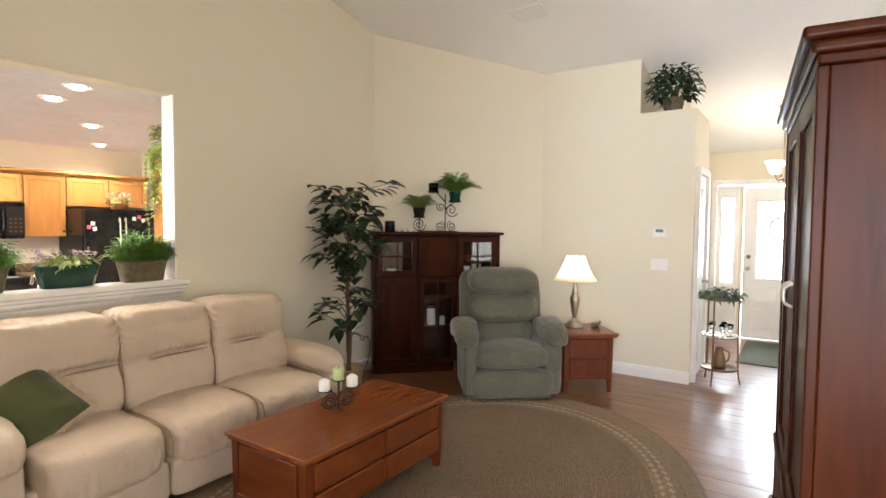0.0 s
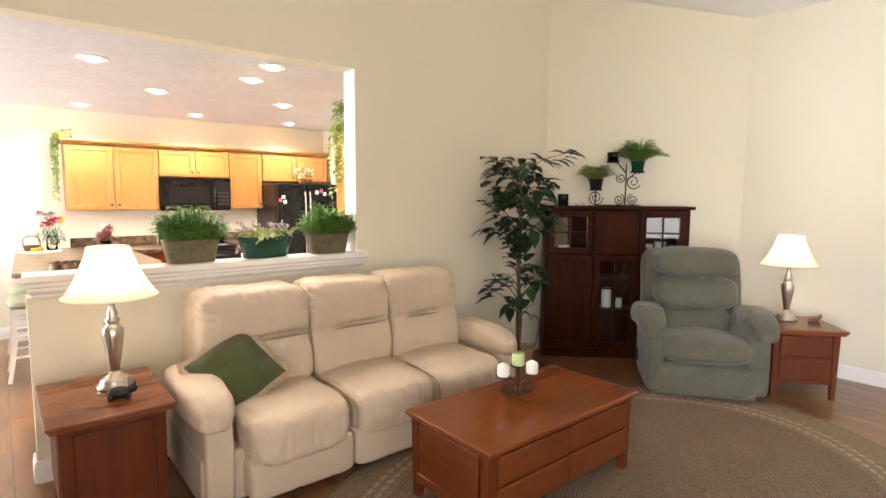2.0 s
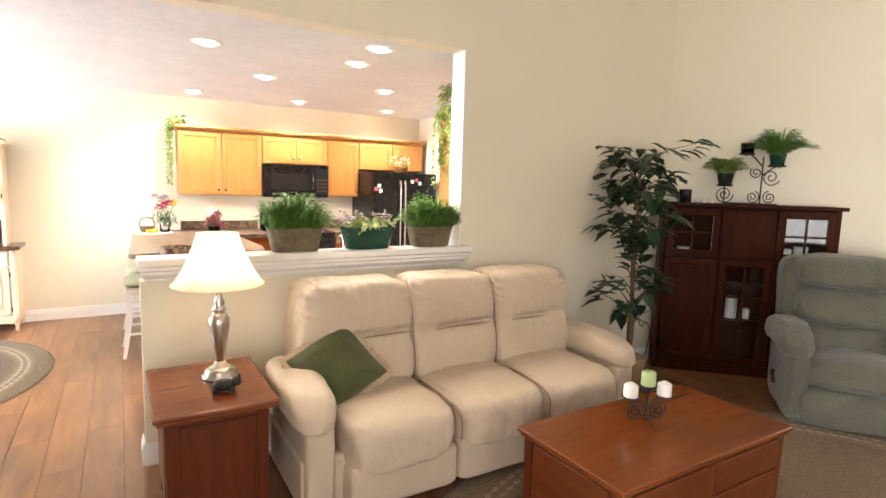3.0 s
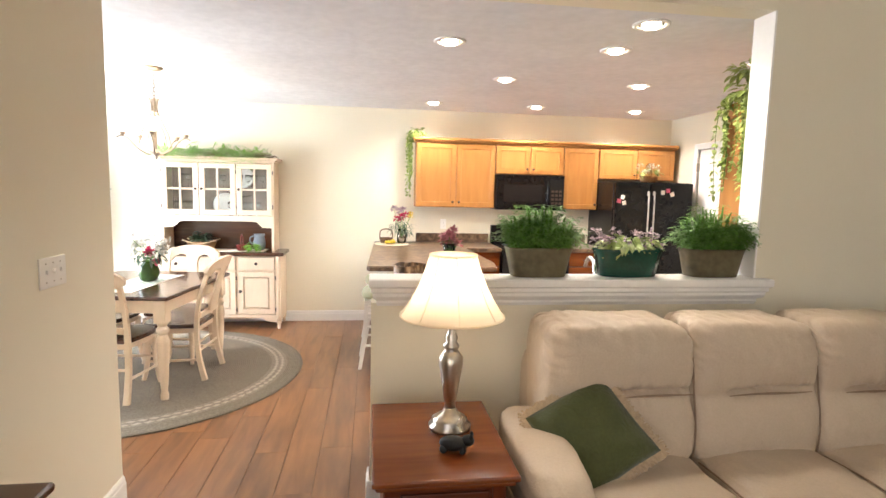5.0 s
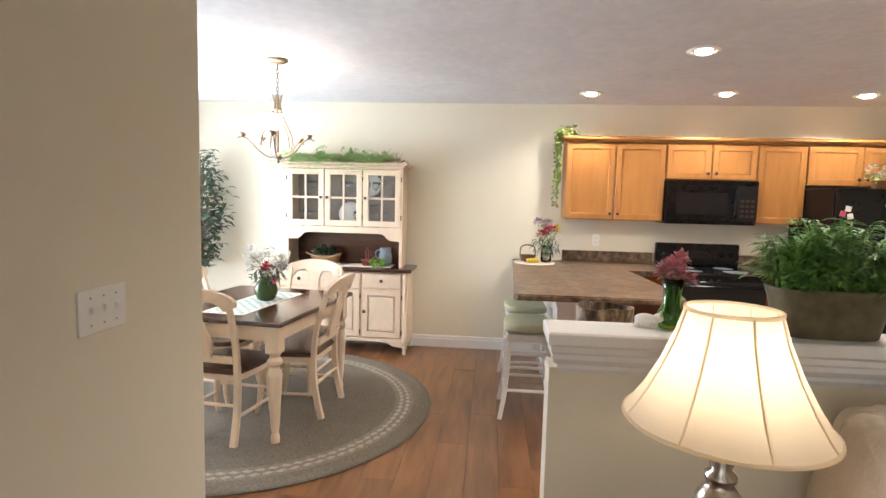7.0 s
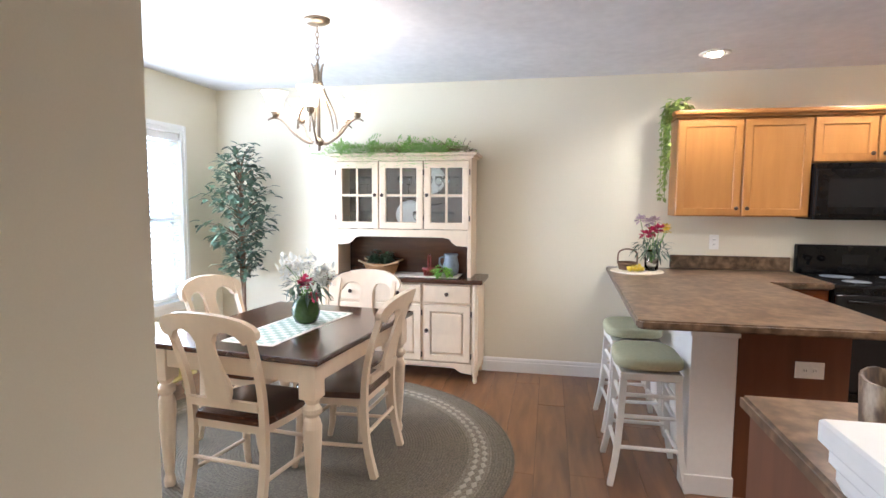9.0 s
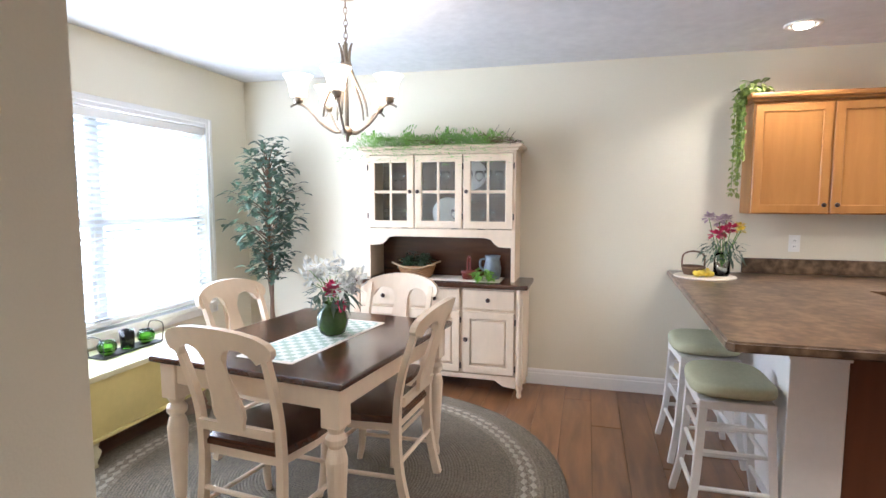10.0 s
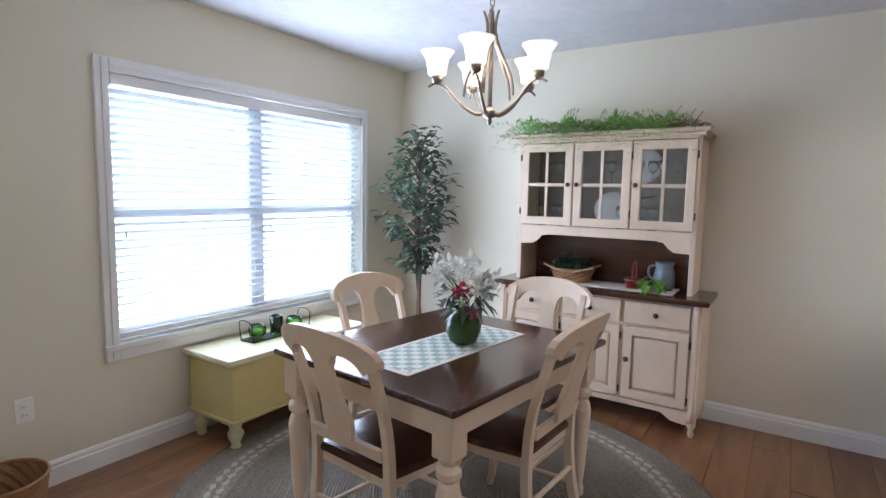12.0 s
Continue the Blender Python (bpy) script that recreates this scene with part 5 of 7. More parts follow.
# ---- wall plates ----
def wall_plate(m, w, h, kind, label):
    """Local x along the wall, -y into the room."""
    p = thing("wall_plate", m, label, "wall plate")
    part("plate", B(-w / 2, w / 2, -0.006, 0, -h / 2, h / 2, r=0.0025), PLATE, p)
    if kind == "switch":
        n = 3
        for k in range(n):
            x = (k - 1) * 0.046
            part("switch", B(x - 0.005, x + 0.005, -0.016, -0.005, -0.004, 0.012, r=0.002), PLATE, p)
            for z in (-0.035, 0.035):
                part("screw", L([(0, 0), (0.003, 0), (0.003, 0.0015), (0, 0.002)], 8, pose(x, -0.006, z, 90)), STEEL, p)
    elif kind == "outlet":
        along = w > h
        for s in (-1, 1):
            x, z = (s * 0.02, 0) if along else (0, s * 0.02)
            part("socket", B(x - 0.014, x + 0.014, -0.009, -0.005, z - 0.014, z + 0.014, r=0.003), PLATE, p)
            for a in (-0.005, 0.005):
                part("slot", B(x + a - 0.001, x + a + 0.001, -0.0096, -0.0088, z - 0.005, z + 0.005), IRON, p)
    elif kind == "thermostat":
        part("housing", B(-w / 2 + 0.006, w / 2 - 0.006, -0.03, -0.006, -h / 2 + 0.006, h / 2 - 0.006, r=0.004), PLATE, p)
        part("display", B(-w / 2 + 0.03, w / 2 - 0.03, -0.032, -0.0295, 0.0, h / 2 - 0.014), STONE, p, "grey display window")
    else:
        for k in (-1, 0, 1):
            part("rocker", B(k * 0.046 - 0.016, k * 0.046 + 0.016, -0.009, -0.005, -0.033, 0.033, r=0.002), PLATE, p)
    return p


wall_plate(pose(-3.055, -0.955, 1.195, 0, 0, 180), 0.17, 0.115, "switch", "ivory three-gang toggle switch plate on the partition")
wall_plate(pose(-0.80, 5.65, 1.47), 0.13, 0.09, "thermostat", "white thermostat on the cream wall")
wall_plate(pose(-0.80, 5.65, 1.15), 0.16, 0.115, "rocker", "ivory three-gang rocker switch plate under the thermostat")
_outlet = wall_plate(pose(-3.38, 4.05, 0.40, 0, 0, 90), 0.07, 0.115, "outlet", "ivory wall outlet with a plugged cord behind the tree")
_b = bmesh.new()
tube(_b, curve([(0, -0.012, 0.02), (0.01, -0.045, 0.01), (0.05, -0.055, -0.06), (0.11, -0.05, -0.03), (0.15, -0.07, -0.10), (0.11, -0.08, -0.28), (0.01, -0.09, -0.395)]), 0.004, 6)
part("cord", _b, IRON, _outlet, "black power cord", True)


def niche_plant():
    random.seed(4)
    p = thing("potted_plant", pose(-0.74, 5.80, 2.655), "leafy dark green plant in a pot on the high shelf", "potted plant")
    part("pot", L([(0, 0), (0.08, 0), (0.10, 0.13), (0.105, 0.14), (0.09, 0.14), (0, 0.12)], 20), OLIVEPOT, p, smooth=True)
    bm = bmesh.new()
    leafy(bm, (0, 0, 0.28), (0.24, 0.16, 0.20), 330, 0.085, 0.05)
    part("leaves", bm, LEAFD, p)


niche_plant()


# ---- armoire ----
def armoire():
    a = thing("armoire", pose(0.40, 1.66, 0, 0, 0, 94.5), "tall dark cherry armoire with panelled doors", "armoire")
    # local x along the front, -y into the body, front face at y = 0
    w, d, h = 1.15, 0.56, 1.93
    part("body", B(0, w, -d, -0.022, 0.06, h, r=0.004), MAHOG, a)
    part("plinth", B(-0.012, w + 0.012, -d, -0.005, 0, 0.09, r=0.006), MAHOG, a)
    bm = B(-0.02, w + 0.02, -d - 0.005, 0.005, h, h + 0.025, r=0.006)
    box(bm, -0.035, w + 0.035, -d - 0.01, 0.02, h + 0.025, h + 0.055, r=0.01, segments=3)
    box(bm, -0.055, w + 0.055, -d - 0.015, 0.04, h + 0.055, h + 0.085, r=0.01, segments=3)
    part("cornice", bm, MAHOG, a)
    for x0, x1 in ((0.0, 0.06), (w - 0.06, w)):
        part("stile", B(x0, x1, -0.022, 0.004, 0.09, h, r=0.004), MAHOG, a)
    part("waist_moulding", B(-0.008, w + 0.008, -0.022, 0.012, 0.60, 0.635, r=0.006), MAHOG, a)
    for k, (x0, x1) in enumerate(((0.065, w / 2 - 0.003), (w / 2 + 0.003, w - 0.065))):
        bm = bmesh.new()
        z0, z1, e = 0.645, h - 0.01, 0.075
        dr = part("door", ring(bm, x0, x1, z0, z1, -0.02, 0.0, e), MAHOG, a)
        part("panel", B(x0 + e - 0.004, x1 - e + 0.004, -0.018, -0.012, z0 + e - 0.004, z1 - e + 0.004), MAHOG, dr)
        bm = bmesh.new()
        x = x1 - 0.035 if k == 0 else x0 + 0.035
        tube(bm, curve([(x, 0, 1.27), (x, 0.022, 1.285), (x, 0.026, 1.31), (x, 0.022, 1.335), (x, 0, 1.35)]), 0.007, 8)
        part("handle", bm, STEEL, dr, "nickel pull handle", True)
        for z0, z1 in ((0.11, 0.345), (0.355, 0.59)):
            d2 = part("drawer", B(x0, x1, -0.02, 0.002, z0, z1, r=0.006), MAHOG, a)
            part("knob", L([(0, 0), (0.008, 0.001), (0.008, 0.012), (0.016, 0.02), (0.012, 0.03), (0, 0.032)], 12, pose((x0 + x1) / 2, 0.002, (z0 + z1) / 2, -90)), STEEL, d2, "", True)


armoire()


# ---- foyer ----
def tiered_stand():
    random.seed(8)
    s = thing("tiered_stand", pose(-0.27, 5.88, 0), "bronze wire three-tier stand beside the foyer wall", "tiered stand")
    for k in range(3):
        a = k * 2.094 + 0.3
        bm = bmesh.new()
        tube(bm, curve([(0.19 * math.cos(a), 0.19 * math.sin(a), 0), (0.165 * math.cos(a), 0.165 * math.sin(a), 0.2), (0.165 * math.cos(a), 0.165 * math.sin(a), 0.86)]), 0.008, 8)
        part("leg", bm, BRONZE, s)
    for z in (0.14, 0.46, 0.82):
        part("shelf", L([(0, z), (0.15, z), (0.165, z + 0.004), (0.165, z + 0.022), (0.158, z + 0.022), (0.15, z + 0.01), (0, z + 0.01)], 28), BRONZE if z != 0.46 else CHROME, s, "round metal shelf", True)
    m = s.matrix_basis
    p = thing("greenery", m @ pose(0, 0, 0.83), "green and white leafy arrangement on the tiered stand", "plant")
    bm = bmesh.new()
    leafy(bm, (0, 0, 0.05), (0.19, 0.19, 0.05), 220, 0.07, 0.035)
    part("leaves", bm, LEAFV, p)
    bm = bmesh.new()
    for _ in range(16):
        ball_flower(bm, (rnd(-0.12, 0.12), rnd(-0.12, 0.12), rnd(0.07, 0.12)), 0.022, 10)
    part("blossoms", bm, PETALW, p, "small white blossoms")
    for k in range(5):
        a = k * 1.256
        g = part("wine_glass", L([(0.0, 0), (0.03, 0.001), (0.004, 0.008), (0.004, 0.055), (0.02, 0.07), (0.03, 0.09), (0.027, 0.12), (0.025, 0.12), (0.028, 0.09), (0.018, 0.073), (0, 0.066)], 16), CLEARG, None, "", True)
        g.matrix_basis = m @ pose(0.09 * math.cos(a), 0.09 * math.sin(a), 0.471)
        tagged(g, "small clear wine glass on the stand's middle shelf", "glass", "stand glasses")
    j = thing("pitcher", m @ pose(0, 0, 0.151), "copper coloured pitcher on the stand's lowest shelf", "pitcher")
    part("body", L([(0, 0), (0.06, 0), (0.07, 0.03), (0.05, 0.12), (0.035, 0.17), (0.042, 0.20), (0.036, 0.2), (0.03, 0.17), (0, 0.02)], 20), BRONZE, j, smooth=True)
    bm = bmesh.new()
    tube(bm, curve([(0.04, 0, 0.18), (0.085, 0, 0.16), (0.08, 0, 0.09), (0.055, 0, 0.06)]), 0.007, 8)
    part("handle", bm, BRONZE, j)


tiered_stand()
_mat = thing("door_mat", pose(0.25, 7.55, 0), "dark olive green doormat in front of the entry", "doormat")
part("mat_body", B(-0.45, 0.75, -0.68, 0.68, 0, 0.012, r=0.004), FELT, _mat)
part("edge_binding", B(-0.465, 0.765, -0.695, 0.695, 0, 0.006, r=0.002), IRON, _mat)


def bell(bm, m, r=0.055, h=0.09):
    return lathe(bm, [(r * 0.32, 0), (r * 0.62, 0.008), (r * 0.68, h * 0.35), (r * 0.8, h * 0.7), (r * 1.15, h), (r * 1.1, h), (r * 0.74, h * 0.7), (r * 0.6, h * 0.35), (r * 0.5, 0.014)], 20, m)


def foyer_light():
    ceil_z = 3.19 + 0.225 * (5.65 - 7.1)
    c = thing("foyer_chandelier", pose(0.17, 7.1, ceil_z), "small brass chandelier with lit frosted bell shades", "chandelier")
    part("canopy", L([(0.0, 0.03), (0.07, 0.03), (0.07, -0.01), (0.05, -0.03), (0.012, -0.035), (0, -0.035)], 20), ANTIQ, c, smooth=True)
    bm = bmesh.new()
    tube(bm, [(0, 0, -0.03), (0, 0, -0.80)], 0.008, 8)
    part("stem", bm, ANTIQ, c)
    part("hub", L([(0, -0.84), (0.02, -0.82), (0.035, -0.77), (0.02, -0.72), (0.03, -0.68), (0.008, -0.64)], 16), ANTIQ, c, smooth=True)
    for k in range(3):
        a = k * 2.094
        bm = bmesh.new()
        tube(bm, curve([(0.02 * math.cos(a), 0.02 * math.sin(a), -0.78), (0.10 * math.cos(a), 0.10 * math.sin(a), -0.82), (0.17 * math.cos(a), 0.17 * math.sin(a), -0.74)]), 0.007, 8)
        part("arm", bm, ANTIQ, c)
        part("shade", bell(bmesh.new(), pose(0.17 * math.cos(a), 0.17 * math.sin(a), -0.735), 0.085, 0.12), FROST, c, "lit frosted glass bell shade", True)
    lamp("foyer_bulbs", "POINT", pose(0.17, 7.1, ceil_z - 0.52), 8, WARM, radius=0.1)


foyer_light()


def ceiling_vent():
    v = thing("ceiling_vent", pose(-1.75, 4.55, 3.19 + 0.225 * 1.10, -12.7), "white slatted air vent in the sloping ceiling", "vent")
    bm = B(-0.17, 0.17, -0.09, -0.07, -0.012, 0.001)
    box(bm, -0.17, 0.17, 0.07, 0.09, -0.012, 0.001)
    box(bm, -0.17, -0.15, -0.07, 0.07, -0.012, 0.001)
    box(bm, 0.15, 0.17, -0.07, 0.07, -0.012, 0.001)
    part("frame", bm, TRIM, v)
    for k in range(9):
        bm = B(-0.15, 0.15, -0.0055, 0.0055, -0.006, -0.003)
        part("slat", bm, TRIM, v).matrix_basis = pose(0, -0.06 + k * 0.015, 0, 35)


ceiling_vent()


# ---- planters on the half wall ----
def planter(m, hx, hy, h, mat, ribs, label):
    p = thing("planter", m, label, "planter", "ledge planters")
    bm = bmesh.new()
    n = 48
    prof = [(0.78, 0), (0.80, 0.004), (0.93, h * 0.75), (0.97, h * 0.9), (1.0, h), (0.95, h), (0.9, h * 0.85), (0.7, h * 0.84)]
    rings = []
    for r, z in prof:
        ring = []
        for k in range(n):
            t = 6.28319 * k / n
            c, s = math.cos(t), math.sin(t)
            e = (abs(c) ** 4 + abs(s) ** 4) ** -0.25 if not ribs else (abs(c) ** 2.6 + abs(s) ** 2.6) ** (-1 / 2.6)
            rr = r * e * (1 + (0.018 * math.cos(t * 24) if ribs else 0.0))
            ring.append(bm.verts.new((hx * rr * c, hy * rr * s, z)))
        rings.append(ring)
    for a, b in zip(rings, rings[1:]):
        for k in range(n):
            bm.faces.new((a[k], a[(k + 1) % n], b[(k + 1) % n], b[k]))
    bm.faces.new(rings[0][::-1])
    part("pot", bm, mat, p, "", True)
    part("soil", L([(0, h * 0.8), (0.9, h * 0.8), (0.9, h * 0.84), (0, h * 0.88)], 24, Matrix.Diagonal((hx, hy, 1, 1))), SOIL, p)
    return p


random.seed(21)
for y, hx in ((1.055, 0.168), (1.985, 0.165)):
    _p = planter(pose(-3.45, y, 1.12, 0, 0, 90), hx, 0.082, 0.145, OLIVEPOT, False, "aged olive metal planter with bushy fern on the ledge")
    _b = bmesh.new()
    for dx in (-0.10, -0.03, 0.04, 0.11):
        _c = bmesh.new()
        fern(_c, 0.115, 0.20 + 0.09 * (1 - abs(dx) / 0.11), 85, width=0.016, base=0.05, sag=0.6)
        _c.verts.ensure_lookup_table()
        bmesh.ops.translate(_c, verts=_c.verts, vec=(dx, 0, 0.12))
        _tmp = bpy.data.meshes.new("fronds")
        _c.to_mesh(_tmp)
        _b.from_mesh(_tmp)
        _c.free()
        bpy.data.meshes.remove(_tmp)
    for _v in _b.verts:
        _v.co.x = min(_v.co.x, 2.17 - y)
    part("fronds", _b, LEAF, _p, "dense green arching fronds")
_p = planter(pose(-3.45, 1.525, 1.12, 0, 0, 90), 0.182, 0.082, 0.14, GREENPOT, True, "green glazed ribbed planter with lilac flowers on the ledge")
_b = bmesh.new()
leafy(_b, (0, 0, 0.165), (0.17, 0.08, 0.04), 150, 0.06, 0.03)
part("leaves", _b, LEAFIVY, _p)
_b = bmesh.new()
for _ in range(34):
    ball_flower(_b, (rnd(-0.17, 0.17), rnd(-0.08, 0.08), rnd(0.15, 0.225)), rnd(0.018, 0.028), 12)
part("blossoms", _b, PETALL, _p, "lilac and pink blossoms")


def ledge_vase():
    random.seed(31)
    v = thing("flower_vase", pose(-3.46, 0.61, 1.12), "green glass vase with mauve flowers on the ledge", "vase")
    part("vase", L([(0, 0), (0.035, 0), (0.04, 0.015), (0.04, 0.05), (0.027, 0.07), (0.027, 0.12), (0.036, 0.155), (0.033, 0.155), (0.023, 0.12), (0.023, 0.07), (0.034, 0.05), (0.034, 0.012), (0, 0.01)], 24), GREENGLASS, v, smooth=True)
    bm, st = bmesh.new(), bmesh.new()
    for _ in range(13):
        a, r = rnd(0, 6.283), rnd(0, 0.06)
        c = (r * math.cos(a), r * math.sin(a), rnd(0.17, 0.225) - r * 0.3)
        tube(st, [(0, 0, 0.02), (c[0] * 0.4, c[1] * 0.4, 0.13), c], 0.0025, 5)
        ball_flower(bm, c, rnd(0.026, 0.036), 26)
    part("stem", st, LEAF, v)
    part("blossoms", bm, PETALM, v, "mauve blossoms")
    little_animal(pose(-3.46, 0.535, 1.12, 0, 0, 60), WAXW, "small white rabbit figurine on the ledge", k=0.8)
    little_animal(pose(-3.47, 0.72, 1.12, 0, 0, 120), WAXW, "small white rabbit figurine beside the vase", k=0.7)


ledge_vase()


# ---- dining room ----
_rug = oval_rug("round_rug", pose(-5.42, -1.62, 0), 1.27, 1.27, RUGD, "round grey-brown braided rug with pale chain border")
rug_chain(_rug, 1.27, 1.27, CHAIN2, 98)

TURNED = [(0.026, 0.0), (0.028, 0.03), (0.020, 0.06), (0.026, 0.10), (0.030, 0.16), (0.040, 0.34), (0.044, 0.42), (0.036, 0.455), (0.028, 0.47), (0.043, 0.49), (0.043, 0.51), (0.028, 0.53), (0.038, 0.55), (0.045, 0.56)]


def dining_table():
    t = thing("dining_table", pose(-5.33, -1.565, 0.011, 0, 0, -7), "walnut-topped dining table with cream turned legs", "dining table")
    hx, hy, h = 0.565, 0.49, 0.75
    bm = B(-hx, hx, -hy, hy, h - 0.028, h, r=0.010, segments=3)
    part("tabletop", bm, DARKTOP, t, "dark polished walnut top")
    for sx in (-1, 1):
        for sy in (-1, 1):
            x, y = sx * (hx - 0.075), sy * (hy - 0.075)
            bm = L([(r, z) for r, z in TURNED], 20, pose(x, y, 0))
            box(bm, x - 0.042, x + 0.042, y - 0.042, y + 0.042, 0.555, h - 0.029, r=0.004)
            part("leg", bm, BUTTER, t, smooth=False)
    for s in (-1, 1):
        part("apron", B(-hx + 0.117, hx - 0.117, s * (hy - 0.055) - 0.011, s * (hy - 0.055) + 0.011, h - 0.125, h - 0.029, r=0.004), BUTTER, t)
        part("apron", B(s * (hx - 0.055) - 0.011, s * (hx - 0.055) + 0.011, -hy + 0.117, hy - 0.117, h - 0.125, h - 0.029, r=0.004), BUTTER, t)
    return t.matrix_basis @ pose(0, 0, h)


TABLE = dining_table()


def dining_chair():
    """Rear legs at y = 0, seat towards +y."""
    c = thing("dining_chair", pose(0, 0, 0), "cream painted chair with dark wood seat and fiddle back", "chair", "chairs round the dining table")
    bm = bmesh.new()
    seat = [(-0.195, 0.0), (0.195, 0.0), (0.225, 0.20)] + [(0.225 * math.copysign(abs(math.cos(a)) ** 0.45, math.cos(a)), 0.20 + 0.23 * math.sin(a) ** 0.5) for a in (math.pi * k / 16 for k in range(1, 16))] + [(-0.225, 0.20)]
    extrude_outline(bm, seat, 0.03, pose(0, 0, 0.43))
    edges = [e for e in bm.edges if abs(e.verts[0].co.z - e.verts[1].co.z) < 1e-4 and e.verts[0].co.z > 0.45]
    bmesh.ops.bevel(bm, geom=edges, offset=0.010, segments=3, affect="EDGES")
    part("seat", bm, DARKTOP, c, "dark walnut seat")
    bm = bmesh.new()
    inner = [(x * 0.93, 0.012 + y * 0.94) for x, y in seat]
    extrude_outline(bm, inner, 0.045, pose(0, 0, 0.385))
    part("seat_frame", bm, BUTTER, c)
    for s in (-1, 1):
        bm = bmesh.new()
        path = curve([(s * 0.200, -0.055, 0.0), (s * 0.198, -0.012, 0.20), (s * 0.196, 0.0, 0.42), (s * 0.198, -0.018, 0.62), (s * 0.205, -0.075, 0.82), (s * 0.208, -0.115, 0.93)], 6)
        tube(bm, path, lambda u: 0.0255 - 0.006 * u, 4)
        part("back_post", bm, BUTTER, c)
        bm = bmesh.new()
        tube(bm, curve([(s * 0.205, 0.405, 0.0), (s * 0.20, 0.385, 0.10), (s * 0.19, 0.375, 0.25), (s * 0.19, 0.375, 0.40)], 5), lambda u: 0.016 + 0.010 * u, 10)
        part("front_leg", bm, BUTTER, c, smooth=True)
        bm = bmesh.new()
        tube(bm, [(s * 0.198, -0.02, 0.17), (s * 0.198, 0.385, 0.15)], 0.011, 8)
        part("stretcher", bm, BUTTER, c)
    for y, z in ((0.382, 0.22), (-0.012, 0.24)):
        bm = bmesh.new()
        tube(bm, [(-0.196, y, z), (0.196, y, z)], 0.011, 8)
        part("stretcher", bm, BUTTER, c)

    def on_back(x, z):
        """The leaning, curved plane of the back."""
        k = max(0, (z - 0.45) / 0.48)
        return Vector((x, -0.005 - 0.115 * k ** 1.35 - 0.030 * (1 - (x / 0.22) ** 2), z))

    def back_board(name, outline, thick):
        bm = bmesh.new()
        a = [bm.verts.new(on_back(x, z) + Vector((0, thick / 2, 0))) for x, z in outline]
        b = [bm.verts.new(on_back(x, z) - Vector((0, thick / 2, 0))) for x, z in outline]
        n = len(outline)
        for k in range(n):
            bm.faces.new((a[k], a[(k + 1) % n], b[(k + 1) % n], b[k]))
        fa, fb = bm.faces.new(a[::-1]), bm.faces.new(b)
        bmesh.ops.triangulate(bm, faces=[fa, fb])
        bmesh.ops.recalc_face_normals(bm, faces=bm.faces)
        part(name, bm, BUTTER, c)

    half = [(0.0, 0.996), (0.07, 0.993), (0.14, 0.983), (0.20, 0.964), (0.238, 0.938), (0.252, 0.912), (0.250, 0.888), (0.238, 0.872), (0.222, 0.868), (0.204, 0.862), (0.186, 0.850), (0.178, 0.868), (0.160, 0.892), (0.130, 0.908), (0.095, 0.911), (0.068, 0.900), (0.052, 0.880), (0.046, 0.858)]
    back_board("crest_rail", half + [(-x, z) for x, z in reversed(half[1:])], 0.030)
    sp = [(0.046, 0.862), (0.040, 0.83), (0.040, 0.79), (0.050, 0.73), (0.068, 0.675), (0.076, 0.635), (0.073, 0.60), (0.062, 0.57), (0.058, 0.545)]
    back_board("splat", sp + [(-x, z) for x, z in reversed(sp)], 0.018)
    back_board("lower_rail", [(-0.185, 0.555), (0.185, 0.555), (0.185, 0.51), (-0.185, 0.51)], 0.022)
    return c


SHORT = Matrix.Diagonal((1.0, 1.0, 0.965, 1))
_chair = dining_chair()
_chair.matrix_basis = pose(-4.77, -1.62, 0.011, 0, 0, 84) @ SHORT
copy_thing(_chair, pose(-5.37, -1.09, 0.011, 0, 0, 176))
copy_thing(_chair, pose(-5.98, -1.42, 0.011, 0, 0, -97))
copy_thing(_chair, pose(-5.58, -2.15, 0.011, 0, 0, -8))

_run = thing("table_runner", TABLE @ pose(0.03, 0.02, 0), "green and white gingham runner with lace edge", "table runner")
part("cloth", B(-0.38, 0.38, -0.13, 0.13, 0.0, 0.003), CHECK, _run)
for _s in (-1, 1):
    part("lace_edge", B(-0.40, 0.40, _s * 0.13 - 0.018, _s * 0.13 + 0.018, 0.0, 0.0024), CREAMW, _run, "cream lace edge")
    part("lace_edge", B(_s * 0.385 - 0.018, _s * 0.385 + 0.018, -0.14, 0.14, 0.0, 0.002), CREAMW, _run, "cream lace edge")


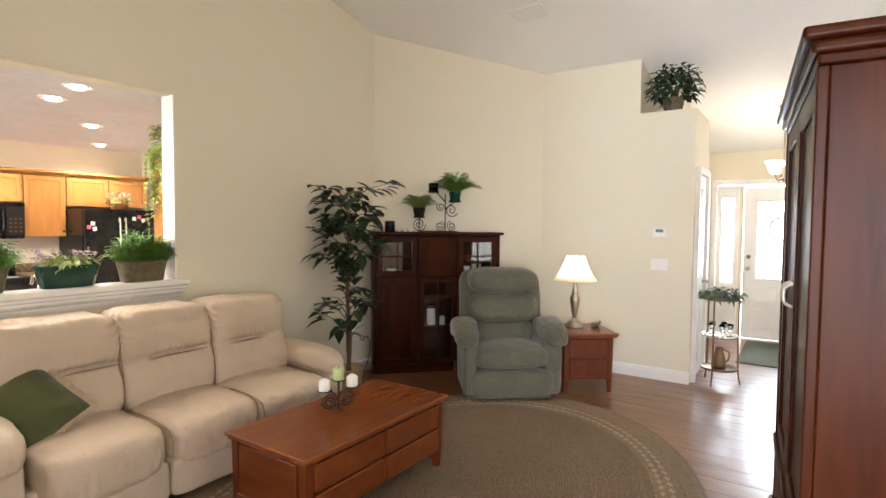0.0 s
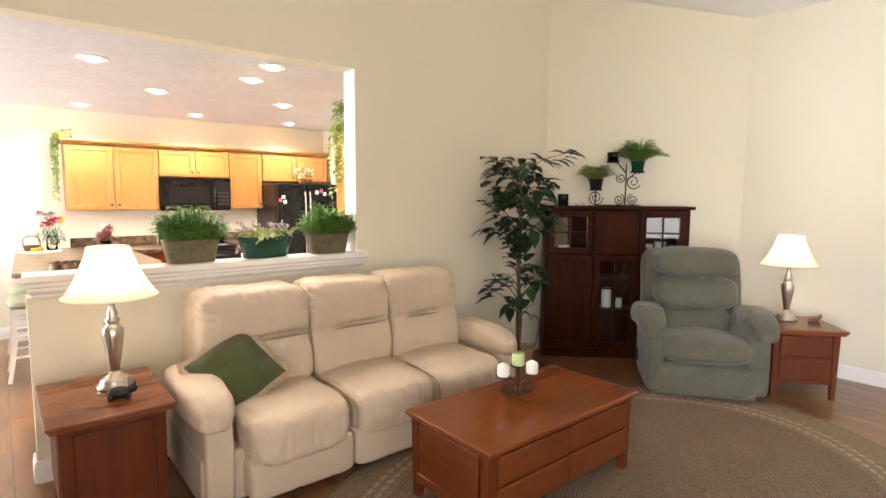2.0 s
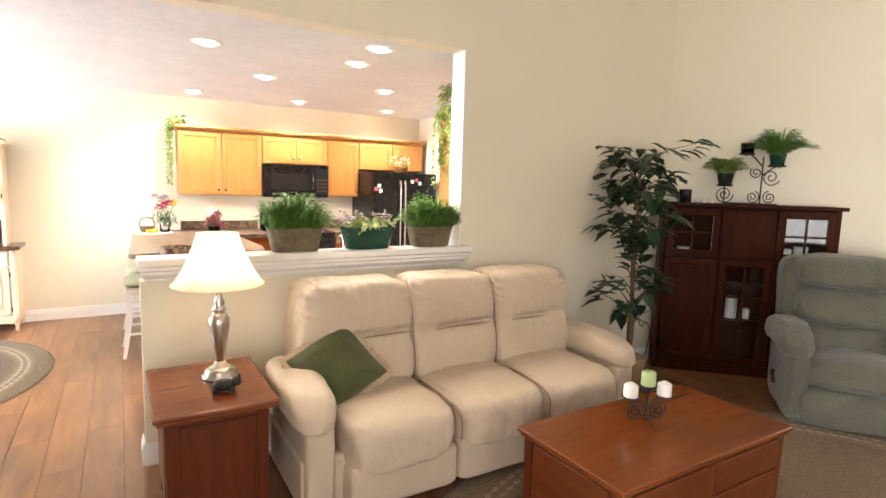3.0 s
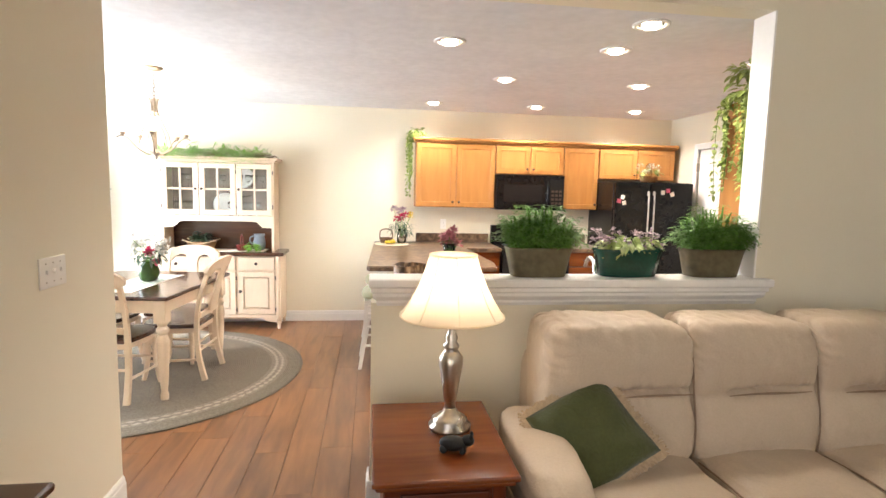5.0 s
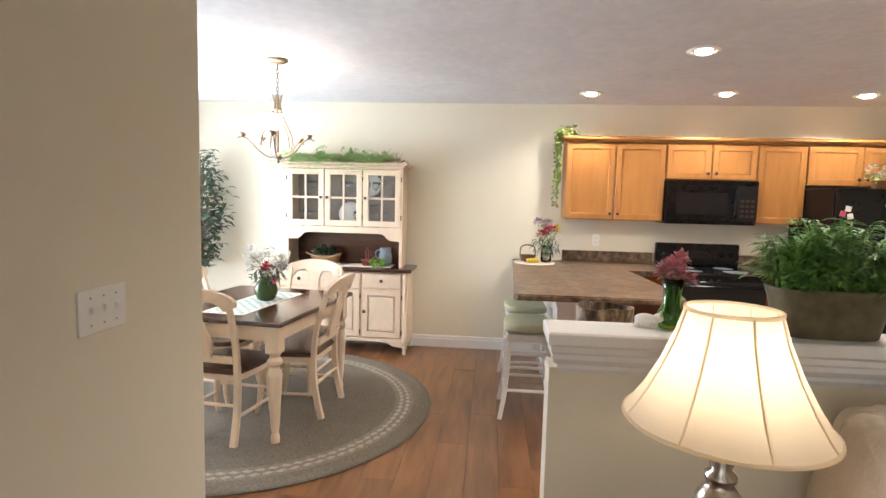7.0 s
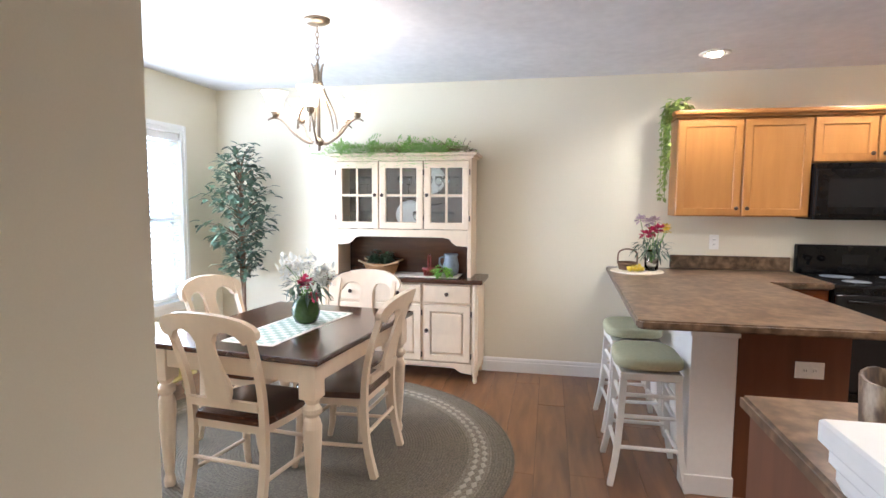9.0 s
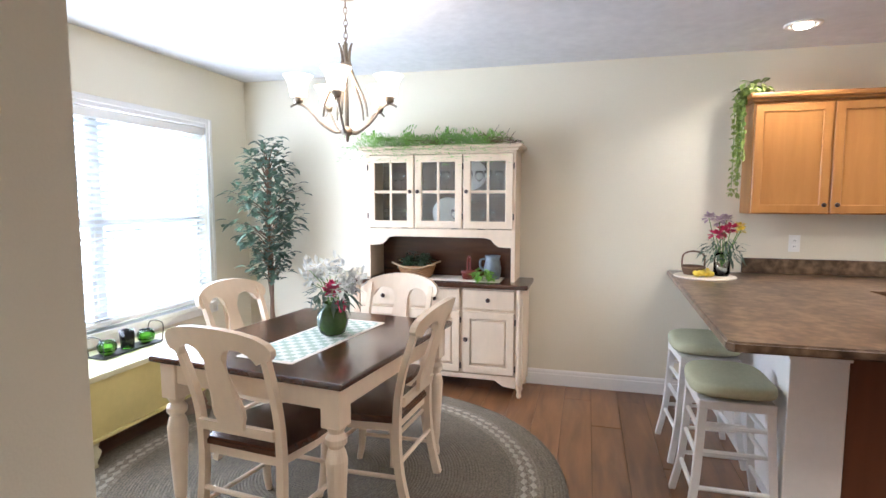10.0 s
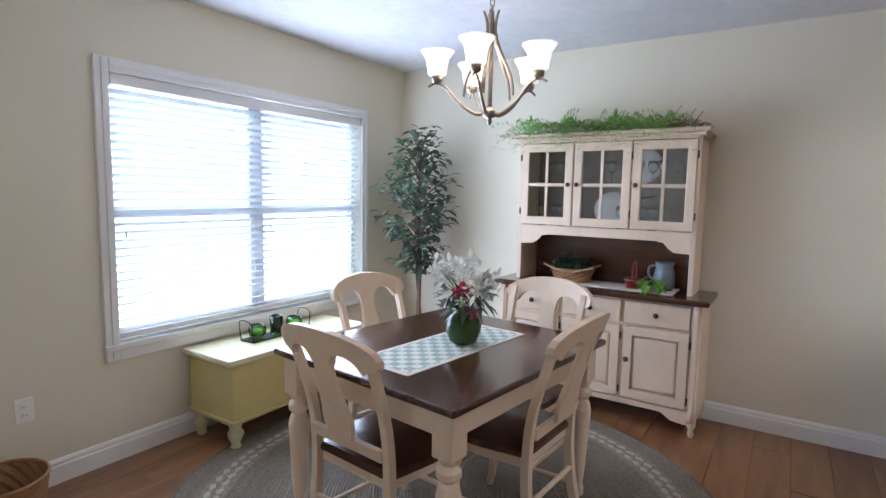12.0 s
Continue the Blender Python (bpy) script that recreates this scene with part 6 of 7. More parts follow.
def table_vase():
    random.seed(41)
    v = thing("flower_vase", TABLE @ pose(-0.05, 0.045, 0.003), "green woven-texture vase with pink and white flowers", "vase")
    bm = bmesh.new()
    prof = [(0.045, 0), (0.06, 0.01), (0.075, 0.05), (0.078, 0.075), (0.07, 0.11), (0.05, 0.135), (0.042, 0.145), (0.052, 0.16), (0.047, 0.16), (0.036, 0.145), (0.03, 0.1)]
    n = 48
    rings = [[bm.verts.new((r * (1 + 0.02 * math.cos(12 * 6.283 * k / n + z * 80)) * math.cos(6.28319 * k / n), r * (1 + 0.02 * math.cos(12 * 6.283 * k / n + z * 80)) * math.sin(6.28319 * k / n), z)) for k in range(n)] for r, z in prof]
    for a, b in zip(rings, rings[1:]):
        for k in range(n):
            bm.faces.new((a[k], a[(k + 1) % n], b[(k + 1) % n], b[k]))
    bm.faces.new(rings[0][::-1])
    part("vase", bm, GREENVASE, v, smooth=True)
    st, wh, mg, gr = bmesh.new(), bmesh.new(), bmesh.new(), bmesh.new()
    for _ in range(16):
        a, r = rnd(0, 6.283), rnd(0.07, 0.14)
        c = Vector((r * math.cos(a), r * math.sin(a), rnd(0.20, 0.34)))
        tube(st, [(0, 0, 0.12), c * 0.5 + Vector((0, 0, 0.1)), c], 0.002, 5)
        for _ in range(3):
            d = Vector((rnd(-1, 1), rnd(-1, 1), rnd(-0.3, 1)))
            for k in range(6):
                e = d.normalized() + Vector((math.cos(k * 1.05), math.sin(k * 1.05), 0.2))
                leaf(wh, c + Vector((rnd(-0.03, 0.03), rnd(-0.03, 0.03), rnd(-0.04, 0.04))), e, 0.058, 0.024, 0.1)
    for c in ((0.06, 0.04, 0.235), (0.075, 0.10, 0.165)):
        mg = bmesh.new()
        ball_flower(mg, c, 0.046 if c[2] > 0.23 else 0.03, 60)
        part("rose", mg, PETALR, v, "magenta blossom")
        tube(st, [(0, 0, 0.12), c], 0.003, 5)
    leafy(gr, (0, 0, 0.19), (0.13, 0.13, 0.06), 60, 0.07, 0.022)
    part("stem", st, LEAF, v)
    part("lily_spray", wh, PETALW, v, "white lily blossoms")
    part("leaves", gr, LEAFV, v)


table_vase()


def hutch():
    """Local x along the wall (towards -y of the room), y out of the wall."""
    h = thing("hutch", pose(-7.115, -0.72, 0, 0, 0, -90), "cream china hutch with glass doors and walnut top", "hutch")
    w, d = 1.30, 0.385
    bm = B(0, 0.05, 0, d, 0.10, 0.80, r=0.003)
    box(bm, w - 0.05, w, 0, d, 0.10, 0.80, r=0.003)
    box(bm, 0.05, w - 0.05, 0, d - 0.02, 0.12, 0.80)
    part("base_case", bm, BUTTER, h)
    for x in (0.025, w - 0.025):
        for y in (0.03, d - 0.028):
            part("foot", L([(0.012, 0), (0.02, 0.02), (0.014, 0.045), (0.026, 0.07), (0.026, 0.105)], 14, pose(x, y, 0)), BUTTER, h, smooth=True)
        part("corner_post", L([(0.022, 0.10), (0.022, 0.16), (0.018, 0.2), (0.018, 0.7), (0.022, 0.74), (0.022, 0.8)], 12, pose(x, d - 0.012, 0)), BUTTER, h, smooth=True)
    bm = bmesh.new()
    sk = [(0.05, 0.16), (0.05, 0.075), (0.14, 0.085), (0.20, 0.125), (w / 2, 0.135), (w - 0.20, 0.125), (w - 0.14, 0.085), (w - 0.05, 0.075), (w - 0.05, 0.16)]
    extrude_outline(bm, sk, 0.02, Matrix.Translation((0, d - 0.004, 0)) @ pose(0, 0, 0, 90))
    part("skirt", bm, BUTTER, h)
    part("counter", B(-0.035, w + 0.035, 0, d + 0.035, 0.80, 0.835, r=0.010, segments=3), DARKTOP, h, "dark walnut counter")
    third = (w - 0.10) / 3
    for k in range(3):
        a, b = 0.05 + k * third + 0.012, 0.05 + (k + 1) * third - 0.012
        dr = part("drawer", B(a, b, d - 0.02, d + 0.006, 0.645, 0.785, r=0.006), BUTTER, h)
        part("knob", L([(0, 0), (0.008, 0), (0.008, 0.01), (0.017, 0.018), (0.013, 0.03), (0, 0.033)], 14, pose((a + b) / 2, d + 0.006, 0.715, -90)), KNOBM, dr, "dark round knob", True)
        dr = part("door", ring(bmesh.new(), a, b, 0.17, 0.625, d - 0.02, d + 0.004, 0.055), BUTTER, h)
        part("raised_panel", B(a + 0.062, b - 0.062, d - 0.02, d - 0.001, 0.235, 0.56, r=0.012), BUTTER, dr)
        part("knob", L([(0, 0), (0.008, 0), (0.008, 0.01), (0.017, 0.018), (0.013, 0.03), (0, 0.033)], 14, pose((b - 0.025) if k != 2 else (b - 0.025), d + 0.004, 0.42, -90)), KNOBM, dr, "dark round knob", True)
        for z in (0.22, 0.56):
            part("hinge", B(a - 0.011, a - 0.002, d - 0.006, d + 0.008, z - 0.022, z + 0.022, r=0.002), KNOBM, dr)
    # upper part
    u0, u1, ud, zt = 0.075, w - 0.075, 0.29, 1.80
    for x0, x1 in ((u0, u0 + 0.03), (u1 - 0.03, u1)):
        part("side_panel", B(x0, x1, 0, ud, 0.835, zt - 0.02, r=0.003), BUTTER, h)
    part("back_board", B(u0 + 0.03, u1 - 0.03, 0.0, 0.012, 0.835, zt - 0.03), DARKTOP, h, "dark stained back board")
    for z in (1.20, 1.49):
        part("shelf", B(u0 + 0.03, u1 - 0.03, 0.012, ud - 0.03, z - 0.01, z + 0.01), BUTTER, h)
    part("top_board", B(u0, u1, 0, ud, zt - 0.03, zt - 0.012), BUTTER, h)
    bm = B(u0 - 0.02, u1 + 0.02, 0, ud + 0.02, zt - 0.012, zt + 0.005, r=0.004)
    box(bm, u0 - 0.045, u1 + 0.045, 0, ud + 0.045, zt + 0.005, zt + 0.03, r=0.008, segments=3)
    part("cornice", bm, BUTTER, h)
    bm = bmesh.new()
    val = [(u0 + 0.03, 1.215), (u0 + 0.03, 1.085), (u0 + 0.12, 1.09), (u0 + 0.155, 1.115), (u0 + 0.18, 1.145), (u0 + 0.23, 1.155), (u1 - 0.23, 1.155), (u1 - 0.18, 1.145), (u1 - 0.155, 1.115), (u1 - 0.12, 1.09), (u1 - 0.03, 1.085), (u1 - 0.03, 1.215)]
    extrude_outline(bm, val, 0.02, Matrix.Translation((0, ud, 0)) @ pose(0, 0, 0, 90))
    part("valance", bm, BUTTER, h)
    third = (u1 - u0 - 0.03) / 3
    for k in range(3):
        a, b = u0 + 0.015 + k * third + 0.004, u0 + 0.015 + (k + 1) * third - 0.004
        z0, z1, e = 1.22, 1.765, 0.055
        dr = part("glass_door", ring(bmesh.new(), a, b, z0, z1, ud - 0.015, ud + 0.008, e), BUTTER, h)
        bm = B((a + b) / 2 - 0.009, (a + b) / 2 + 0.009, ud - 0.006, ud + 0.005, z0 + e, z1 - e, r=0.002)
        box(bm, a + e, b - e, ud - 0.006, ud + 0.004, (z0 + z1) / 2 - 0.009, (z0 + z1) / 2 + 0.009, r=0.002)
        part("muntin", bm, BUTTER, dr)
        pane = part("pane", B(a + e - 0.004, b - e + 0.004, ud - 0.010, ud - 0.007, z0 + e - 0.004, z1 - e + 0.004), PANE, dr)
        pane.visible_shadow = False
        part("knob", L([(0, 0), (0.007, 0), (0.007, 0.01), (0.015, 0.018), (0.012, 0.028), (0, 0.03)], 14, pose(b - 0.026 if k < 2 else a + 0.026, ud + 0.008, (z0 + z1) / 2 + 0.0, -90)), KNOBM, dr, "dark round knob", True)
        for z in (z0 + 0.09, z1 - 0.09):
            part("hinge", B((a - 0.008) if k < 2 else b - 0.001, (a + 0.001) if k < 2 else b + 0.008, ud + 0.0, ud + 0.012, z - 0.022, z + 0.022, r=0.002), KNOBM, dr)
    return h.matrix_basis


HUTCH = hutch()


def basket(m, rx, ry, hgt, mat, label, handle=True, cross=False):
    b = thing("basket", m, label, "basket")
    bm = bmesh.new()
    n = 36
    rows = 9
    rings = []
    for j in range(rows + 1):
        u = j / rows
        rings.append([bm.verts.new(((rx * (0.78 + 0.22 * u) + 0.004 * math.cos(18 * 6.28319 * k / n + math.pi * j)) * math.cos(6.28319 * k / n), (ry * (0.78 + 0.22 * u) + 0.004 * math.cos(18 * 6.28319 * k / n + math.pi * j)) * math.sin(6.28319 * k / n), hgt * u)) for k in range(n)])
    for a, c in zip(rings, rings[1:]):
        for k in range(n):
            bm.faces.new((a[k], a[(k + 1) % n], c[(k + 1) % n], c[k]))
    bm.faces.new(rings[0][::-1])
    part("weave", bm, mat, b)
    bm = bmesh.new()
    tube(bm, [(rx * math.cos(6.28319 * k / 40), ry * math.sin(6.28319 * k / 40), hgt) for k in range(41)], 0.007, 6)
    part("rim", bm, mat, b)
    if handle:
        if cross:
            for s in (-1, 1):
                bm = bmesh.new()
                tube(bm, curve([(-rx * 1.15, s * ry * 0.9, hgt * 1.35), (-rx * 0.4, s * ry * 0.95, hgt * 0.95), (rx * 0.4, s * ry * 0.95, hgt * 0.95), (rx * 1.15, s * ry * 0.9, hgt * 1.35)]), 0.007, 6)
                part("handle", bm, WICKER2, b)
        else:
            bm = bmesh.new()
            tube(bm, curve([(0, -ry, hgt * 0.9), (0, -ry * 0.9, hgt * 2.6), (0, 0, hgt * 3.1), (0, ry * 0.9, hgt * 2.6), (0, ry, hgt * 0.9)]), 0.006, 6)
            part("handle", bm, mat, b)
    return b


def hutch_things():
    random.seed(51)
    c = thing("table_cloth", HUTCH @ pose(0.58, 0.20, 0.835), "cream woven mat on the hutch counter", "cloth")
    part("cloth", B(-0.40, 0.36, -0.13, 0.13, 0, 0.003), CREAMW, c)
    b = basket(HUTCH @ pose(0.85, 0.20, 0.838), 0.15, 0.09, 0.085, WICKER, "woven splint basket with dark greens on the hutch", True, True)
    bm = bmesh.new()
    leafy(bm, (0, 0, 0.13), (0.12, 0.08, 0.06), 160, 0.05, 0.035)
    part("foliage", bm, LEAFD, b, "dark green foliage")
    basket(HUTCH @ pose(0.43, 0.22, 0.838), 0.055, 0.05, 0.055, RED, "small red basket with tall handle on the hutch")
    p = thing("pitcher", HUTCH @ pose(0.26, 0.16, 0.838), "blue-grey pottery pitcher on the hutch", "pitcher")
    part("body", L([(0, 0), (0.05, 0), (0.062, 0.03), (0.066, 0.08), (0.055, 0.13), (0.05, 0.15), (0.06, 0.175), (0.054, 0.175), (0.045, 0.15), (0.05, 0.1), (0, 0.03)], 24), STONE, p, smooth=True)
    bm = bmesh.new()
    tube(bm, curve([(0.05, 0, 0.15), (0.09, 0, 0.14), (0.095, 0, 0.09), (0.063, 0, 0.06)]), 0.008, 8)
    part("handle", bm, STONE, p)
    g = thing("greenery", HUTCH @ pose(0.30, 0.30, 0.838), "bunch of yellow-green leaves on the hutch", "plant")
    bm = bmesh.new()
    leafy(bm, (0, 0, 0.045), (0.085, 0.05, 0.045), 110, 0.035, 0.028)
    part("leaves", bm, LEAFB, g)
    for x, z, n in ((0.35, 1.21, 3), (0.55, 1.21, 2), (0.95, 1.21, 4), (0.30, 1.50, 4), (0.62, 1.50, 3), (0.98, 1.50, 3)):
        for k in range(n):
            w = part("wine_glass", L([(0.0, 0), (0.032, 0.001), (0.004, 0.008), (0.004, 0.07), (0.022, 0.085), (0.034, 0.11), (0.03, 0.15), (0.028, 0.15), (0.031, 0.11), (0.02, 0.088), (0, 0.08)], 14), CLEARG, None, "", True)
            w.matrix_basis = HUTCH @ pose(x + (k - 1) * 0.075, 0.12 + 0.05 * (k % 2), z)
            tagged(w, "clear stemmed glass inside the hutch", "glass", "hutch glasses")
    for x, z in ((0.64, 1.21), (0.45, 1.50)):
        d = part("plate", L([(0, 0), (0.07, 0.004), (0.12, 0.02), (0.12, 0.024), (0.07, 0.009), (0, 0.006)], 24), WAXW, None, "", True)
        d.matrix_basis = HUTCH @ pose(x, 0.04, z + 0.12, -80)
        tagged(d, "white plate standing in the hutch", "plate", "hutch plates")
    gl = thing("garland", HUTCH @ pose(0.65, 0.22, 1.83), "bright green fern garland with twigs along the hutch top", "garland")
    bm = bmesh.new()
    for x0, sp, n in ((0.33, 0.27, 260), (-0.20, 0.24, 230)):
        for _ in range(n):
            x = x0 + rnd(-sp, sp)
            d = Vector((rnd(-1, 1), rnd(-0.2, 1), rnd(-0.15, 0.6)))
            p = Vector((x, rnd(-0.08, 0.10), rnd(0.01, 0.06)))
            L0 = rnd(0.11, 0.23)
            last = p
            d.normalize()
            for k in range(5):
                q = p + d * L0 * (k + 1) / 5 - Vector((0, 0, 0.13 * ((k + 1) / 5) ** 2))
                if q.y < 0.09:
                    q.z = max(q.z, 0.002)
                for s in (-1, 1):
                    leaf(bm, q, d + d.cross(Vector((0, 0, s))) * 0.9 + Vector((0, 0, rnd(-0.3, 0.3))), 0.042, 0.0075, 0.1)
                last = q
    part("fronds", bm, LEAFB, gl, "feathery bright green fronds")
    for x0 in (0.02, -0.46):
        bm = bmesh.new()
        for _ in range(45):
            p = Vector((x0 + rnd(-0.1, 0.1), rnd(-0.05, 0.08), rnd(0.0, 0.03)))
            d = Vector((rnd(-1, 1), rnd(-0.2, 0.8), rnd(-0.1, 0.5))).normalized() * rnd(0.06, 0.16)
            tube(bm, [p, p + d * 0.5 + Vector((0, 0, 0.01)), p + d - Vector((0, 0, 0.015))], 0.002, 4)
        part("twig_bundle", bm, BARK, gl, "brown twigs")


hutch_things()
indoor_tree(pose(-6.80, -2.78, 0), 1.84, 0.84, 0.34, 88, LEAFV, 0.098, "variegated artificial ficus in the dining corner", True, lambda u: (0.30 + 0.75 * math.sin(math.pi * min(1, u * 0.95 + 0.02)) ** 0.8) * (0.82 + 0.18 * math.sin(u * 22)), 9, True)


def blanket_chest():
    c = thing("blanket_chest", pose(-5.60, -2.965, 0), "yellow-green painted chest on turned feet under the window", "chest")
    hx, hy = 0.53, 0.213
    part("body", B(-hx + 0.02, hx - 0.02, -hy + 0.015, hy - 0.02, 0.16, 0.485, r=0.004), CHESTY, c)
    part("bottom_moulding", B(-hx + 0.008, hx - 0.008, -hy + 0.008, hy - 0.008, 0.15, 0.172, r=0.006), CHESTY, c)
    part("lid", B(-hx - 0.012, hx + 0.012, -hy, hy + 0.012, 0.485, 0.52, r=0.009, segments=3), CHESTTOP, c, "pale yellow worn lid")
    for sx in (-1, 1):
        for sy in (-1, 1):
            part("foot", L([(0.02, 0), (0.03, 0.012), (0.022, 0.03), (0.04, 0.07), (0.045, 0.09), (0.03, 0.115), (0.036, 0.13), (0.036, 0.152)], 18, pose(sx * (hx - 0.06), sy * (hy - 0.055), 0)), CHESTTOP, c, "turned pale foot", True)
    t = thing("candle_tray", pose(-5.56, -2.98, 0.52), "dark wire tray with green candle glasses on the chest", "tray")
    part("tray", B(-0.22, 0.22, -0.06, 0.06, 0.004, 0.012, r=0.003), IRON, t)
    for x in (-0.215, 0.215):
        bm = bmesh.new()
        tube(bm, curve([(x, -0.055, 0.01), (x * 1.06, -0.05, 0.12), (x * 1.06, 0.05, 0.12), (x, 0.055, 0.01)]), 0.003, 6)
        part("handle", bm, IRON, t)
    for sx in (-1, 1):
        for sy in (-1, 1):
            part("foot", L([(0.004, 0), (0.006, 0.005)], 8, pose(sx * 0.2, sy * 0.05, 0)), IRON, t)
    for x, tall in ((-0.13, False), (0.0, True), (0.13, False)):
        g = thing("candle_glass", pose(-5.56 + x * 1.1, -2.98, 0.532) @ Matrix.Diagonal((1.25, 1.25, 1.25, 1)), "green ribbed candle glass on the wire tray", "candle glass", "green candle glasses")
        prof = [(0.0, 0), (0.03, 0), (0.034, 0.09), (0.031, 0.09), (0.027, 0.008), (0, 0.008)] if tall else [(0, 0), (0.022, 0), (0.04, 0.02), (0.042, 0.045), (0.032, 0.065), (0.029, 0.065), (0.038, 0.045), (0.036, 0.022), (0, 0.008)]
        part("glass", L(prof, 20), GREENGLASS, g, smooth=True)
        part("wax", L([(0, 0.01), (0.024, 0.01), (0.024, 0.035), (0, 0.035)], 14), WAXG, g)


blanket_chest()


def dining_chandelier():
    c = thing("chandelier", pose(-5.48, -1.47, 2.44, 0, 0, 14), "antique silver five-arm chandelier with lit frosted bell shades", "chandelier")
    part("canopy", L([(0, 0.0), (0.072, 0.0), (0.072, -0.012), (0.05, -0.026), (0.014, -0.032), (0, -0.034)], 24), ANTIQ, c, smooth=True)
    bm = bmesh.new()
    for k in range(7):
        z = -0.035 - k * 0.030
        pts = [(0.009 * math.cos(a * 0.5236), 0, z - 0.018 + 0.020 * math.sin(a * 0.5236)) for a in range(13)]
        if k % 2:
            pts = [(0, x, zz) for x, _, zz in pts]
        tube(bm, pts, 0.003, 5)
    part("chain", bm, ANTIQ, c)
    bm = bmesh.new()
    tube(bm, [(0, 0, -0.24), (0, 0, -0.68)], 0.010, 8)
    part("stem", bm, ANTIQ, c)
    part("finial", L([(0, -0.72), (0.008, -0.715), (0.012, -0.70), (0.008, -0.69), (0.03, -0.68), (0.034, -0.665), (0.02, -0.65), (0.01, -0.64)], 16), ANTIQ, c, smooth=True)
    part("collar", L([(0.01, -0.33), (0.026, -0.335), (0.03, -0.345), (0.026, -0.355), (0.01, -0.36)], 16), ANTIQ, c, smooth=True)
    for k in range(5):
        a = k * 2 * math.pi / 5
        ca, sa = math.cos(a), math.sin(a)

        def at(r, z):
            return (r * ca, r * sa, z)

        bm = bmesh.new()
        tube(bm, curve([at(0.018, -0.665), at(0.06, -0.672), at(0.13, -0.63), at(0.19, -0.565), at(0.235, -0.545), at(0.27, -0.56)]), lambda u: 0.0075 * (1.1 - 0.45 * u), 8)
        part("arm", bm, ANTIQ, c, smooth=True)
        bm = bmesh.new()
        tube(bm, curve([at(0.035, -0.24), at(0.022, -0.28), at(0.02, -0.34), at(0.05, -0.42), at(0.10, -0.52), at(0.115, -0.60)]), lambda u: 0.0065 * (0.7 + 0.5 * math.sin(u * 3)), 8)
        part("leaf_rib", bm, ANTIQ, c, smooth=True)
        m = pose(*at(0.232, -0.535))
        part("cup", L([(0.008, -0.012), (0.022, 0.0), (0.024, 0.022), (0.018, 0.026)], 16, m), ANTIQ, c, smooth=True)
        sh = part("shade", bell(bmesh.new(), m @ pose(0, 0, 0.02), 0.062, 0.105), FROST, c, "lit frosted glass bell shade", True)
    lamp("chandelier_bulbs", "POINT", pose(-5.48, -1.47, 2.02), 18, WARM, radius=0.15)


dining_chandelier()
basket(pose(-4.13, -2.93, 0), 0.16, 0.16, 0.24, WICKER, "brown wicker floor basket beside the dining wall", False)
wall_plate(pose(-4.31, -3.2, 0.40, 0, 0, 180), 0.075, 0.115, "outlet", "ivory wall outlet beside the window")


# ---- kitchen ----
def shaker_door(bm, x0, x1, z0, z1, y, e=0.055):
    return ring(bm, x0, x1, z0, z1, y, y + 0.02, e)


def door_panel(parent, x0, x1, z0, z1, y, material, e=0.055):
    part("panel", B(x0 + e - 0.004, x1 - e + 0.004, y + 0.002, y + 0.011, z0 + e - 0.004, z1 - e + 0.004), material, parent)


def wall_cabinet(m, w, z0, z1, d, doors, label, knobs=True):
    """Local x along the wall, y out of the wall."""
    c = thing("wall_cabinet", m, label, "cabinet", "kitchen wall cabinets")
    part("body", B(0.001, w - 0.001, 0.002, d - 0.02, z0, z1, r=0.002), MAPLE, c)
    step = w / doors
    for k in range(doors):
        a, b = k * step + 0.006, (k + 1) * step - 0.006
        dr = part("door", shaker_door(bmesh.new(), a, b, z0 + 0.006, z1 - 0.012, d - 0.02), MAPLE, c)
        door_panel(dr, a, b, z0 + 0.006, z1 - 0.012, d - 0.02, MAPLE)
        if knobs:
            x = b - 0.03 if (doors == 2 and k == 0) else a + 0.03
            if doors == 1:
                x = a + 0.03
            part("knob", L([(0, 0), (0.007, 0), (0.006, 0.01), (0.015, 0.016), (0.013, 0.025), (0, 0.028)], 12, pose(x, d, z0 + 0.06, -90)), KNOBM, dr, "dark bronze knob", True)
    return c


CABM = pose(-7.118, 3.80, 0, 0, 0, -90)
# along local x from the pantry wall: over the fridge, narrow, over the microwave, double
for x0, w, z0, doors, lab in ((0.02, 0.94, 1.70, 2, "maple wall cabinet over the fridge"), (0.96, 0.42, 1.345, 1, "maple single-door wall cabinet"), (1.38, 0.80, 1.73, 2, "short maple wall cabinet over the microwave"), (2.18, 0.90, 1.345, 2, "maple double-door wall cabinet")):
    wall_cabinet(CABM @ pose(x0, 0, 0), w, z0, 2.06, 0.25, doors, lab)
_c = thing("cabinet_crown", CABM, "maple crown moulding along the wall cabinets", "moulding")
_b = B(0.0, 3.095, 0.0, 0.262, 2.06, 2.078, r=0.004)
box(_b, 0.0, 3.115, 0.0, 0.285, 2.078, 2.112, r=0.010, segments=3)
part("moulding", _b, MAPLE, _c)


